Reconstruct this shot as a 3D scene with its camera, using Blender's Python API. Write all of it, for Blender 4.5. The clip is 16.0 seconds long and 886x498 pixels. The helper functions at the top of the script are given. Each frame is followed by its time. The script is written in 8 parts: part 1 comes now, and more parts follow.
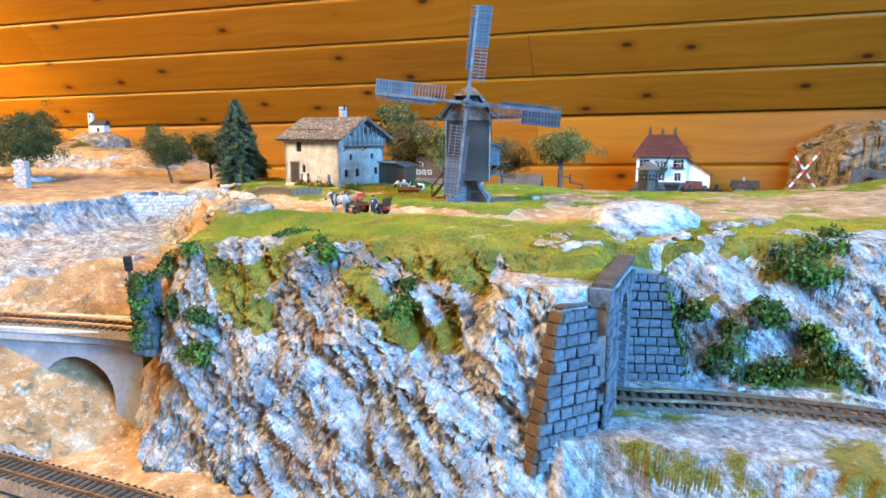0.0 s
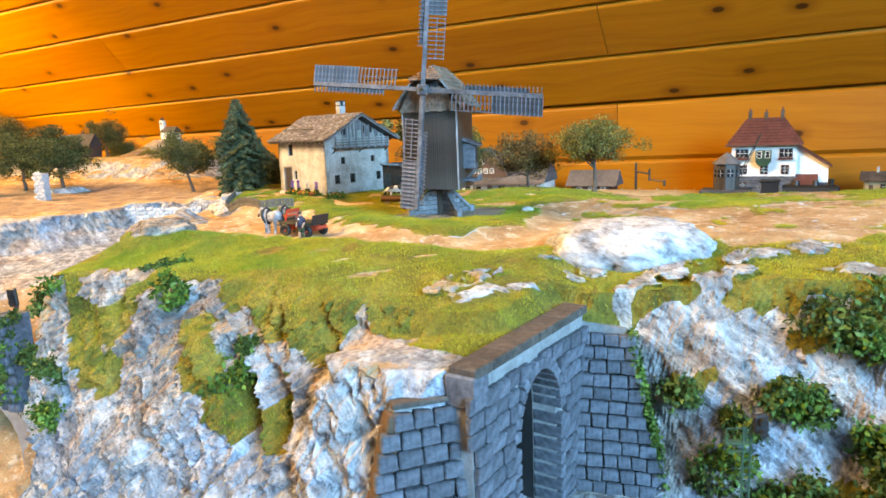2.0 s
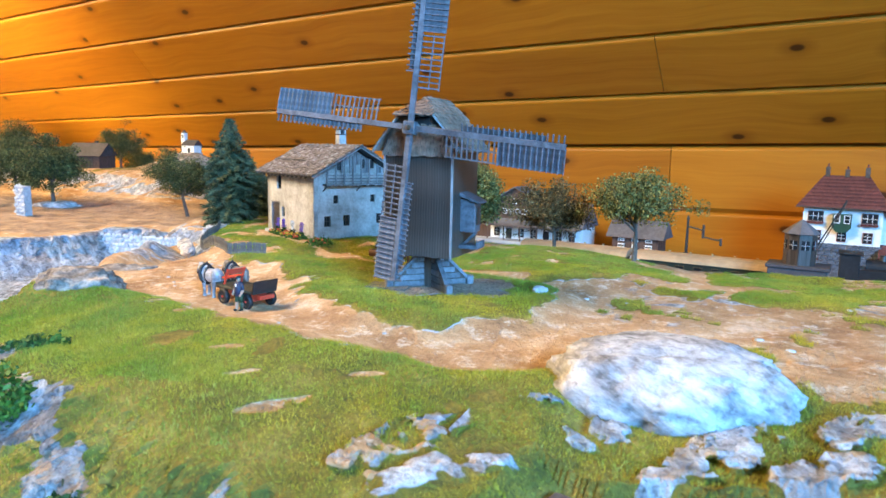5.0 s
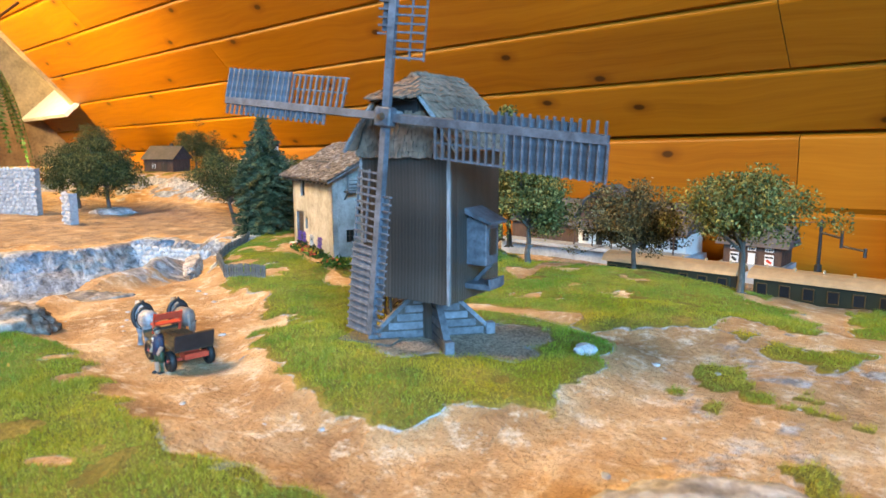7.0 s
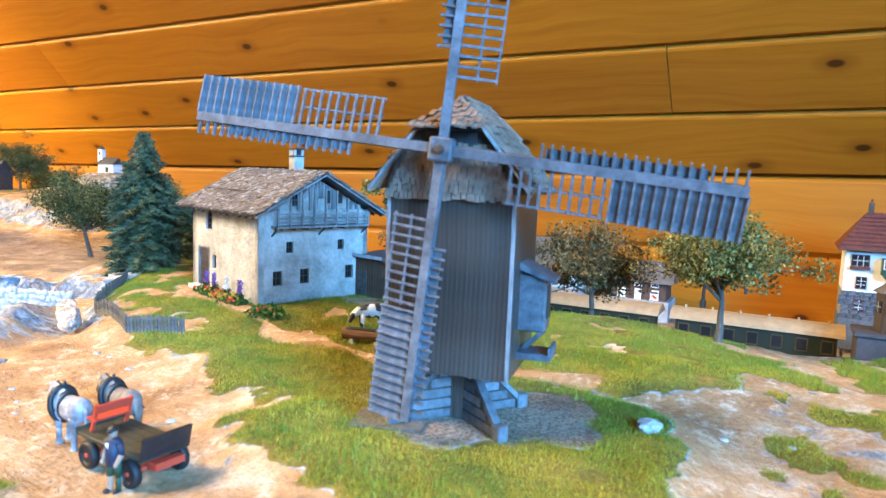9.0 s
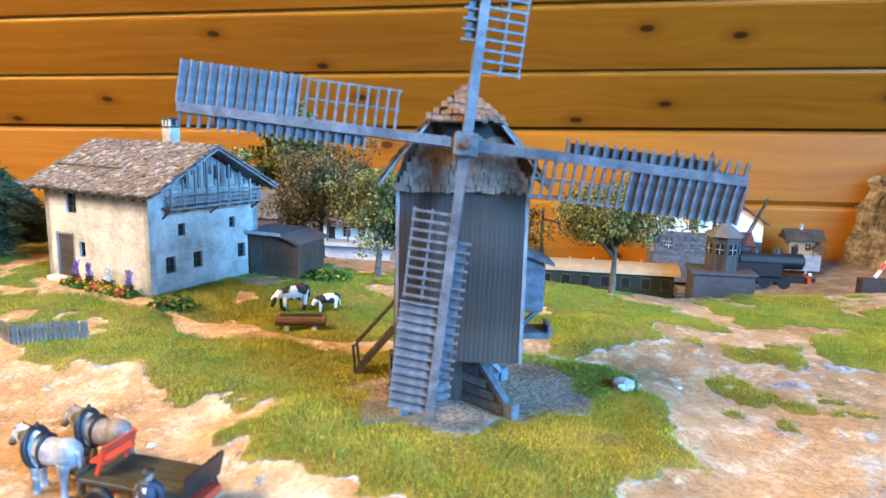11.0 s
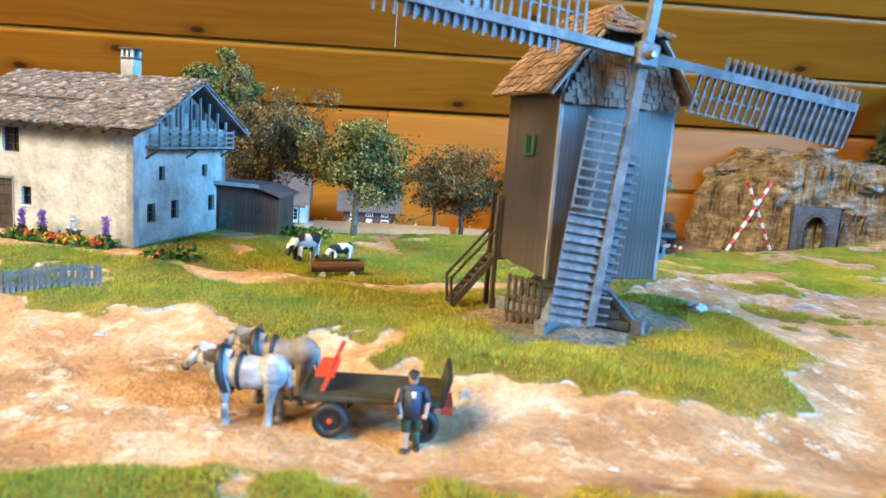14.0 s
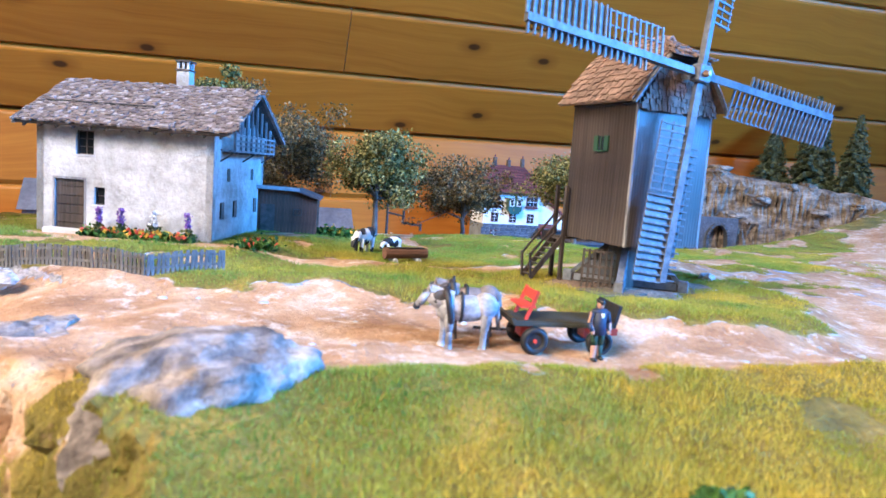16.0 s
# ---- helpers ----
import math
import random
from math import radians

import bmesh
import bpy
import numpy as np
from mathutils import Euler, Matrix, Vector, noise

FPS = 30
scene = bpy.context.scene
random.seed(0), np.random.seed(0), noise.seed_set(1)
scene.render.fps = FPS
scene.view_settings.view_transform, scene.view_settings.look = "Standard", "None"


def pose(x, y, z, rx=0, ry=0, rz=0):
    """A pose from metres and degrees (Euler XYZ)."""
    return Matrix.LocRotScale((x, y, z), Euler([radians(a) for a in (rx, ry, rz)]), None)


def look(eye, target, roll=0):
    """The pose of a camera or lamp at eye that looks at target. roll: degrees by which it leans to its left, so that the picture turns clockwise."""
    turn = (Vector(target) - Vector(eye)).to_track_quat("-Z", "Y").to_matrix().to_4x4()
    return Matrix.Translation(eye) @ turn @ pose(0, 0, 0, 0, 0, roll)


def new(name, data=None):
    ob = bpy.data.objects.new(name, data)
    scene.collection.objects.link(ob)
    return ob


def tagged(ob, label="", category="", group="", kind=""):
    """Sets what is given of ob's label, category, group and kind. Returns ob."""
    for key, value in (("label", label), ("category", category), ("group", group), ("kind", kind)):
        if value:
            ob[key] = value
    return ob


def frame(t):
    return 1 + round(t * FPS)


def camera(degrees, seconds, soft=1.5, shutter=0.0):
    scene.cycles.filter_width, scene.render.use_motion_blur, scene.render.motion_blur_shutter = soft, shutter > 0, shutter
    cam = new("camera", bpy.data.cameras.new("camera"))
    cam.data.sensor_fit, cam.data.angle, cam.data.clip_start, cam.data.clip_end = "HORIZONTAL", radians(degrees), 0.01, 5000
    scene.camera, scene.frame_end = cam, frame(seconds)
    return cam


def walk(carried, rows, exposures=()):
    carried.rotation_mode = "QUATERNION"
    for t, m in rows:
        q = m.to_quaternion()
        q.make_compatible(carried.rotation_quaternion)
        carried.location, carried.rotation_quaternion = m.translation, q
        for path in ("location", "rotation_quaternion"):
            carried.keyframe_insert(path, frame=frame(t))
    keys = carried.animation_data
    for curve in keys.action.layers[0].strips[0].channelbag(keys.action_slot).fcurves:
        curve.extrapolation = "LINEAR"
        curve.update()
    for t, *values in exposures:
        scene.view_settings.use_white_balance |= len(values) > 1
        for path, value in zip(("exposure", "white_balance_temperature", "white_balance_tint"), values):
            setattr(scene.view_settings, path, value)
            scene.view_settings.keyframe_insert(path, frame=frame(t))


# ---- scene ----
cam = camera(66.4, 16.0)
cam.data.dof.use_dof, cam.data.dof.focus_distance, cam.data.dof.aperture_fstop = True, 0.5, 28.0
METRES, EYE, TILT, LEAN, TURN = 0.96, 1.172, -10.0, 0.0, 0.0
ROWS = [
    (0.0, 0.0, 0.0, 0.0, 0.0, 0.0, 0.0),
    (0.5, 0.0365, 0.0105, 0.0236, 0.65, 1.41, 0.2),
    (1.0, 0.074, 0.0392, 0.0283, 3.6, 0.6, 0.8),
    (1.5, 0.1162, 0.1016, 0.0286, 7.61, -0.75, 0.67),
    (2.0, 0.1451, 0.1646, 0.0268, 11.81, -0.49, 0.28),
    (2.5, 0.1513, 0.2166, 0.0314, 15.55, 0.05, 0.07),
    (3.0, 0.146, 0.2407, 0.0434, 15.13, 1.49, -1.77),
    (3.5, 0.1517, 0.258, 0.0613, 13.13, 2.1, -3.05),
    (4.0, 0.1522, 0.2459, 0.0652, 12.91, 0.84, -3.37),
    (4.5, 0.1441, 0.2618, 0.0628, 14.84, 0.5, -4.98),
    (5.0, 0.1534, 0.2966, 0.0664, 15.49, 1.26, -3.95),
    (7.5, 0.1638, 0.4515, 0.0967, 25.74, -0.02, -4.29),
    (8.0, 0.1404, 0.4563, 0.1059, 22.22, 0.71, -5.93),
    (8.5, 0.1117, 0.4565, 0.1031, 14.83, 3.15, -4.53),
    (9.0, 0.0675, 0.4589, 0.1001, 10.67, 3.34, -4.02),
    (9.5, 0.0446, 0.4559, 0.104, 4.97, 2.47, -3.0),
    (12.0, -0.0466, 0.4555, 0.1137, -10.73, -1.35, 0.53),
    (12.5, -0.0657, 0.4609, 0.1114, -12.88, -1.26, 0.67),
    (13.0, -0.0849, 0.4703, 0.1032, -15.68, -1.21, 0.86),
    (13.5, -0.1069, 0.4804, 0.0907, -19.29, -0.65, 0.32),
    (14.0, -0.1257, 0.4914, 0.082, -23.26, -0.33, -0.13),
    (14.5, -0.1533, 0.4946, 0.0704, -25.67, -0.26, 0.47),
    (15.0, -0.1817, 0.4931, 0.0623, -27.53, -0.3, 0.82),
    (15.5, -0.2088, 0.4909, 0.0572, -30.15, 0.05, 1.17),
    (16.0, -0.2316, 0.4866, 0.062, -32.86, 1.74, 1.33),
]
walk(cam, [(t, pose(0, 0, EYE, TILT, LEAN, TURN) @ pose(METRES * x, METRES * y, METRES * z, 90 + pitch, roll, yaw)) for t, x, y, z, yaw, pitch, roll in ROWS],
     ((0.0, 0.05, 7400, 14), (0.5, 0.05, 8600, 15), (2.5, 0.03, 11200, 17), (3.2, 0.0, 10400, 18), (3.6, -0.08, 8500, 14), (4.5, -0.14, 7000, 12), (5.2, -0.14, 7000, 12), (7.4, -0.28, 8900, 15), (8.0, -0.29, 8900, 15), (8.6, 0.07, 7000, 11), (9.5, 0.2, 6600, 11),
      (12.0, 0.15, 6900, 15), (13.5, 0.1, 6300, 14), (14.0, 0.11, 6600, 6), (14.5, 0.12, 5700, 0), (15.0, 0.05, 5200, 9), (15.5, 0.07, 5000, 11), (16.0, 0.1, 5000, 20)))


# ---- light ----
def area(name, m, sx, sy, watts, colour, spread=180):
    d = bpy.data.lights.new(name, "AREA")
    d.shape, d.size, d.size_y, d.energy, d.color, d.spread = "RECTANGLE", sx, sy, watts, colour, radians(spread)
    o = new(name, d)
    o.matrix_world = m
    return o


world = bpy.data.worlds.new("sky")
scene.world = world
world.use_nodes = True
sky = world.node_tree.nodes.new("ShaderNodeTexSky")
sky.sky_type, sky.sun_disc, sky.sun_elevation, sky.sun_rotation = "NISHITA", False, radians(40), radians(200)
world.node_tree.links.new(sky.outputs[0], world.node_tree.nodes["Background"].inputs[0])
world.node_tree.nodes["Background"].inputs[1].default_value = 0.12
# daylight: a cool window low behind the viewer's right; warm fill lamps added above and to the west, without windows
area("window_lamp_east", look((1.25, -0.85, 1.78), (0.05, 0.65, 1.10)), 0.8, 0.9, 49, (0.14, 0.48, 1.0), 92)
area("warm_fill_lamp", look((-1.15, 0.30, 2.30), (-0.05, 0.72, 1.10)), 0.7, 0.7, 26, (1.0, 0.76, 0.46), 110)
area("west_fill_lamp", look((-1.85, 0.92, 1.80), (-1.05, 1.56, 1.45)), 0.5, 0.5, 20, (1.0, 0.82, 0.42), 130)
beam_light = bpy.data.lights.new("west_patch_spot", "SPOT")   # spot added in place of western daylight, cone fitted to the bright patch on the sloping boards
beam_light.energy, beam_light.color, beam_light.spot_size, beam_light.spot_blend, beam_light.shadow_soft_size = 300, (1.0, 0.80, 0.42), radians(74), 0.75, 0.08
new("west_patch_spot", beam_light).matrix_world = look((-1.85, 0.75, 1.75), (-1.60, 1.75, 1.50))


# ---- materials ----
def mat(name, rough=0.7, metal=0.0):
    m = bpy.data.materials.new(name)
    m.use_nodes = True
    b = m.node_tree.nodes["Principled BSDF"]
    b.inputs["Roughness"].default_value, b.inputs["Metallic"].default_value = rough, metal
    return m, m.node_tree, b


def node(nt, kind, ins=None, **props):
    n = nt.nodes.new("ShaderNode" + kind)
    for k, v in props.items():
        if k == "noise_dimensions":
            n.noise_dimensions = v
        elif k == "operation":
            n.operation = v
        elif k == "feature":
            n.feature = v
        elif k == "blend_type":
            n.blend_type = v
        elif k == "data_type":
            n.data_type = v
        elif k == "attribute_name":
            n.attribute_name = v
        elif k == "wave_type":
            n.wave_type = v
    for k, v in (ins or {}).items():
        if hasattr(v, "links"):
            nt.links.new(v, n.inputs[k])
        else:
            n.inputs[k].default_value = v
    return n


def ramp(nt, fac, stops):
    r = nt.nodes.new("ShaderNodeValToRGB")
    e = r.color_ramp.elements
    while len(e) < len(stops):
        e.new(0.5)
    for el, (p, c) in zip(e, stops):
        el.position, el.color = p, (*c, 1) if len(c) == 3 else c
    nt.links.new(fac, r.inputs[0])
    return r.outputs[0]


def mixc(nt, fac, a, b, how="MIX"):
    n = nt.nodes.new("ShaderNodeMixRGB")
    n.blend_type = how
    for i, v in ((0, fac), (1, a), (2, b)):
        if hasattr(v, "links"):
            nt.links.new(v, n.inputs[i])
        else:
            n.inputs[i].default_value = (*v, 1) if isinstance(v, tuple) else v
    return n.outputs[0]


def coords(nt, scale=(1, 1, 1), rot=(0, 0, 0), kind="Object"):
    t = nt.nodes.new("ShaderNodeTexCoord")
    mp = nt.nodes.new("ShaderNodeMapping")
    mp.inputs["Scale"].default_value, mp.inputs["Rotation"].default_value = scale, rot
    nt.links.new(t.outputs[kind], mp.inputs[0])
    return mp.outputs[0]


def noise_tex(nt, vec, scale, detail=4, rough=0.6, out=0):
    return node(nt, "TexNoise", {"Vector": vec, "Scale": scale, "Detail": detail, "Roughness": rough}).outputs[out]


def bump(nt, b, height, strength=0.5, dist=0.001):
    n = node(nt, "Bump", {"Height": height, "Strength": strength, "Distance": dist})
    nt.links.new(n.outputs[0], b.inputs["Normal"])


def simple(name, colour, rough=0.7, var=0.25, scale=120, metal=0.0, bumpd=0.0004, stretch=(1, 1, 1), dark=0.35, random_tint=0.0):
    """A surface of one paint with grain and blotches at two scales."""
    m, nt, b = mat(name, rough, metal)
    v = coords(nt, stretch)
    n1, n2 = noise_tex(nt, v, scale), noise_tex(nt, v, scale / 7, 3)
    lo = tuple(c * (1 - var) for c in colour)
    hi = tuple(min(1, c * (1 + var)) for c in colour)
    c = ramp(nt, n1, [(0.3, lo), (0.7, hi)])
    dk = ramp(nt, n2, [(0.35, (1 - dark,) * 3), (0.6, (1, 1, 1))])
    c = mixc(nt, 1.0, c, dk, "MULTIPLY")
    if random_tint:
        oi = nt.nodes.new("ShaderNodeObjectInfo")
        rr = ramp(nt, oi.outputs["Random"], [(0, (1 - random_tint,) * 3), (1, (1, 1, 1))])
        c = mixc(nt, 1.0, c, rr, "MULTIPLY")
    nt.links.new(c, b.inputs["Base Color"])
    if bumpd:
        bump(nt, b, n1, 0.6, bumpd)
    return m


def pine(name):
    """Honey-varnished knotty pine, boards along x."""
    m, nt, b = mat(name, 0.45)
    b.inputs["Specular IOR Level"].default_value = 0.3
    v = coords(nt)
    oi = nt.nodes.new("ShaderNodeObjectInfo")
    off = node(nt, "VectorMath", {0: (7.3, 3.1, 1.7)}, operation="SCALE")
    nt.links.new(oi.outputs["Random"], off.inputs["Scale"])
    vv = node(nt, "VectorMath", {0: v, 1: off.outputs[0]}, operation="ADD").outputs[0]
    warp = node(nt, "TexNoise", {"Vector": vv, "Scale": 5.0, "Detail": 2})
    wv = node(nt, "VectorMath", {0: warp.outputs[1], 1: (0.0, 0.05, 0.0)}, operation="MULTIPLY").outputs[0]
    wc = node(nt, "VectorMath", {0: vv, 1: wv}, operation="ADD").outputs[0]
    grain = node(nt, "Mapping", {"Vector": wc, "Scale": (3, 90, 1)}).outputs[0]
    g1 = noise_tex(nt, grain, 1.0, 5)
    fine = node(nt, "Mapping", {"Vector": wc, "Scale": (14, 420, 1)}).outputs[0]
    g2 = noise_tex(nt, fine, 1.0, 3)
    c = ramp(nt, g1, [(0.3, (0.30, 0.105, 0.012)), (0.5, (0.42, 0.165, 0.022)), (0.72, (0.52, 0.23, 0.040))])
    c = mixc(nt, 0.25, c, ramp(nt, g2, [(0.3, (0.26, 0.085, 0.010)), (0.7, (0.54, 0.25, 0.05))]))
    big = noise_tex(nt, node(nt, "Mapping", {"Vector": vv, "Scale": (1.2, 4, 1)}).outputs[0], 1.0, 2)
    c = mixc(nt, 0.35, c, ramp(nt, big, [(0.35, (0.28, 0.095, 0.010)), (0.7, (0.52, 0.22, 0.035))]))
    k = node(nt, "TexVoronoi", {"Vector": node(nt, "Mapping", {"Vector": vv, "Scale": (7.0, 12.0, 0.0)}).outputs[0], "Scale": 1.0, "Randomness": 1.0})
    k.voronoi_dimensions = "2D"
    halo = ramp(nt, k.outputs["Distance"], [(0.0, (1, 1, 1)), (0.055, (1, 1, 1)), (0.20, (0, 0, 0))])
    core = ramp(nt, k.outputs["Distance"], [(0.045, (1, 1, 1)), (0.075, (0, 0, 0))])
    some = ramp(nt, node(nt, "SeparateColor", {0: k.outputs["Color"]}).outputs[0], [(0.52, (0, 0, 0)), (0.57, (1, 1, 1))])
    halo = mixc(nt, 1.0, halo, some, "MULTIPLY")
    core = mixc(nt, 1.0, core, some, "MULTIPLY")
    c = mixc(nt, node(nt, "Math", {0: halo, 1: 0.55}, operation="MULTIPLY").outputs[0], c, (0.17, 0.05, 0.008))
    c = mixc(nt, node(nt, "Math", {0: core, 1: 0.9}, operation="MULTIPLY").outputs[0], c, (0.045, 0.014, 0.005))
    rr = ramp(nt, oi.outputs["Random"], [(0, (0.72, 0.60, 0.25)), (1, (0.95, 0.84, 0.37))])
    c = mixc(nt, 1.0, c, rr, "MULTIPLY")
    nt.links.new(c, b.inputs["Base Color"])
    bump(nt, b, g2, 0.25, 0.0004)
    return m


def terrain_mat():
    """Scatter grass, sandy paths and painted plaster rock, blended by the ground's own cover map."""
    m, nt, b = mat("layout_ground", 0.92)
    v = coords(nt)
    cov = node(nt, "Attribute", attribute_name="cover").outputs["Color"]
    sep = node(nt, "SeparateColor", {0: cov})
    # rock: strata run down to the right
    wob = node(nt, "VectorMath", {0: noise_tex(nt, v, 16, 3, 0.5, 1), 1: (0.03, 0.03, 0.03)}, operation="MULTIPLY").outputs[0]
    tilted = node(nt, "VectorMath", {0: coords(nt, rot=(0, radians(-48), radians(10))), 1: wob}, operation="ADD").outputs[0]
    st = noise_tex(nt, node(nt, "Mapping", {"Vector": tilted, "Scale": (26, 60, 135)}).outputs[0], 1.0, 8, 0.68)
    veins = noise_tex(nt, node(nt, "Mapping", {"Vector": tilted, "Scale": (70, 180, 460)}).outputs[0], 1.0, 5, 0.6)
    iso = noise_tex(nt, v, 105, 7, 0.7)
    st = mixc(nt, 0.3, mixc(nt, 0.28, st, veins), iso)
    n1, n2, n3 = noise_tex(nt, v, 22, 6, 0.65), noise_tex(nt, v, 230, 6, 0.72), noise_tex(nt, v, 17, 4)
    rock = ramp(nt, st, [(0.34, (0.10, 0.095, 0.10)), (0.42, (0.22, 0.215, 0.225)), (0.49, (0.37, 0.365, 0.38)), (0.555, (0.59, 0.59, 0.61)), (0.64, (0.86, 0.86, 0.87))])
    peach = mixc(nt, ramp(nt, n1, [(0.50, (0, 0, 0)), (0.64, (1, 1, 1))]), rock, mixc(nt, 1.0, rock, (1.0, 0.78, 0.64), "MULTIPLY"))
    blue = mixc(nt, ramp(nt, n3, [(0.45, (0, 0, 0)), (0.6, (1, 1, 1))]), peach, mixc(nt, 1.0, peach, (0.74, 0.86, 1.0), "MULTIPLY"))
    pits = ramp(nt, n2, [(0.34, (0.34, 0.33, 0.33)), (0.49, (1, 1, 1))])
    rock = mixc(nt, 1.0, blue, pits, "MULTIPLY")
    # shade on the upper western bluff, put into the rock colour as brown streaks
    shade_amount = node(nt, "Attribute", attribute_name="wash").outputs["Fac"]
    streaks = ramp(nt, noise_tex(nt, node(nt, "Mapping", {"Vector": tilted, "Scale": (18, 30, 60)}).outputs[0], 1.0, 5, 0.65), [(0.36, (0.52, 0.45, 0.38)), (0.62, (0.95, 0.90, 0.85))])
    rock = mixc(nt, shade_amount, rock, mixc(nt, 1.0, rock, streaks, "MULTIPLY"))
    # sand
    s1 = noise_tex(nt, v, 420, 3, 0.7)
    s2 = noise_tex(nt, v, 34, 5, 0.6)
    sand = ramp(nt, s2, [(0.32, (0.33, 0.18, 0.085)), (0.46, (0.49, 0.29, 0.145)), (0.58, (0.59, 0.38, 0.21)), (0.72, (0.75, 0.59, 0.43))])
    sand = mixc(nt, ramp(nt, noise_tex(nt, v, 85, 7, 0.75), [(0.52, (0, 0, 0)), (0.66, (1, 1, 1))]), sand, (0.80, 0.68, 0.55))
    sand = mixc(nt, 1.0, sand, ramp(nt, s1, [(0.3, (0.72, 0.70, 0.68)), (0.65, (1, 1, 1))]), "MULTIPLY")
    # turf under the blades
    g1 = noise_tex(nt, v, 40, 5, 0.6)
    turf = ramp(nt, g1, [(0.3, (0.12, 0.10, 0.012)), (0.5, (0.24, 0.19, 0.025)), (0.7, (0.42, 0.30, 0.07))])
    turf = mixc(nt, 1.0, turf, ramp(nt, s1, [(0.3, (0.55, 0.55, 0.5)), (0.7, (1.1, 1.1, 1.0))]), "MULTIPLY")
    edge = noise_tex(nt, v, 75, 5, 0.65)

    def soft_mask(value, w=0.16):
        s = node(nt, "Math", {0: value, 1: node(nt, "Math", {0: edge, 1: 0.5}, operation="SUBTRACT").outputs[0]}, operation="ADD").outputs[0]
        mr = node(nt, "MapRange", {0: s, 1: 0.5 - w / 2, 2: 0.5 + w / 2})
        return mr.outputs[0]

    c = mixc(nt, soft_mask(sep.outputs[1]), rock, sand)
    c = mixc(nt, soft_mask(sep.outputs[0]), c, turf)
    earth = ramp(nt, s2, [(0.35, (0.17, 0.115, 0.08)), (0.65, (0.34, 0.245, 0.175))])
    earth = mixc(nt, 1.0, earth, ramp(nt, noise_tex(nt, v, 900, 2, 0.7), [(0.35, (0.5, 0.5, 0.5)), (0.65, (1.7, 1.7, 1.75))]), "MULTIPLY")
    c = mixc(nt, soft_mask(sep.outputs[2], 0.3), c, earth)
    nt.links.new(c, b.inputs["Base Color"])
    grainy = node(nt, "Math", {0: n2, 1: s1}, operation="ADD").outputs[0]
    bare = node(nt, "Math", {0: 1.0, 1: sep.outputs[1]}, operation="SUBTRACT").outputs[0]
    ribs = node(nt, "Math", {0: st, 1: bare}, operation="MULTIPLY").outputs[0]
    h = node(nt, "Math", {0: ribs, 1: 2.5, 2: grainy}, operation="MULTIPLY_ADD").outputs[0]
    bump(nt, b, h, 0.8, 0.0034)
    return m


M_PINE = pine("varnished_pine")
M_GROUND = terrain_mat()
M_GREYWOOD = simple("weathered_boards", (0.30, 0.30, 0.31), 0.85, 0.4, 260, stretch=(6, 6, 0.6), dark=0.4, random_tint=0.3)
M_MILLWOOD = simple("dark_mill_boards", (0.090, 0.071, 0.061), 0.38, 0.5, 360, stretch=(3, 3, 0.12), dark=0.55, random_tint=0.30)
M_OLDWOOD = simple("dull_grey_pickets", (0.18, 0.168, 0.15), 0.9, 0.4, 400, stretch=(4, 4, 0.6), dark=0.4, random_tint=0.35)
M_SAIL = simple("grey_sail_wood", (0.15, 0.165, 0.195), 0.5, 0.4, 400, dark=0.5, random_tint=0.3)
M_TRESTLE = simple("blue_grey_trestle_boards", (0.20, 0.215, 0.245), 0.6, 0.35, 400, dark=0.45, random_tint=0.4)
M_SHINGLE = simple("wooden_shingles", (0.35, 0.23, 0.17), 0.85, 0.4, 300, dark=0.4, random_tint=0.5)
# black that stands for the shade inside openings, put on plates and linings
M_DARK = simple("opening_shade", (0.02, 0.02, 0.022), 0.6)


# ---- building helpers ----
def part(name, bm, material, parent=None, label="", smooth=False):
    me = bpy.data.meshes.new(name)
    bm.to_mesh(me)
    bm.free()
    if smooth:
        for p in me.polygons:
            p.use_smooth = True
    me.materials.append(material)
    o = new(name, me)
    if parent is not None:
        o.parent = parent
    if label:
        o["label"] = label
    return o


def thing(name, m, label, category, group="", kind=""):
    o = new(name)
    o.empty_display_size = 0.01
    o.matrix_world = m
    return tagged(o, label, category, group, kind)


def box(bm, sx, sy, sz, x=0, y=0, z=0, m=None, bevel=0.0):
    """A box of the given size whose centre is x, y, z; m turns it first."""
    r = bmesh.ops.create_cube(bm, size=1.0, matrix=Matrix.Translation((x, y, z)) @ (m or Matrix()) @ Matrix.Diagonal((sx, sy, sz, 1)))
    if bevel:
        es = {e for v in r["verts"] for e in v.link_edges}
        bmesh.ops.bevel(bm, geom=list(es), offset=bevel, segments=1, affect="EDGES")
    return bm


def B(sx, sy, sz, x=0, y=0, z=0, m=None, bevel=0.0):
    return box(bmesh.new(), sx, sy, sz, x, y, z, m, bevel)


def rod(bm, a, b, r1, r2=None, seg=8):
    a, b = Vector(a), Vector(b)
    d = b - a
    m = Matrix.Translation((a + b) / 2) @ d.to_track_quat("Z", "Y").to_matrix().to_4x4()
    bmesh.ops.create_cone(bm, cap_ends=True, segments=seg, radius1=r1, radius2=r1 if r2 is None else r2, depth=d.length, matrix=m)
    return bm


def beam(bm, a, b, w, h, up=(0, 0, 1)):
    """A squared timber from a to b."""
    a, b = Vector(a), Vector(b)
    d = (b - a)
    z = d.normalized()
    x = z.cross(Vector(up))
    x = x.normalized() if x.length > 1e-6 else Vector((1, 0, 0))
    y = z.cross(x)
    m = Matrix((x, y, z)).transposed().to_4x4()
    bmesh.ops.create_cube(bm, size=1.0, matrix=Matrix.Translation((a + b) / 2) @ m @ Matrix.Diagonal((w, h, d.length, 1)))
    return bm


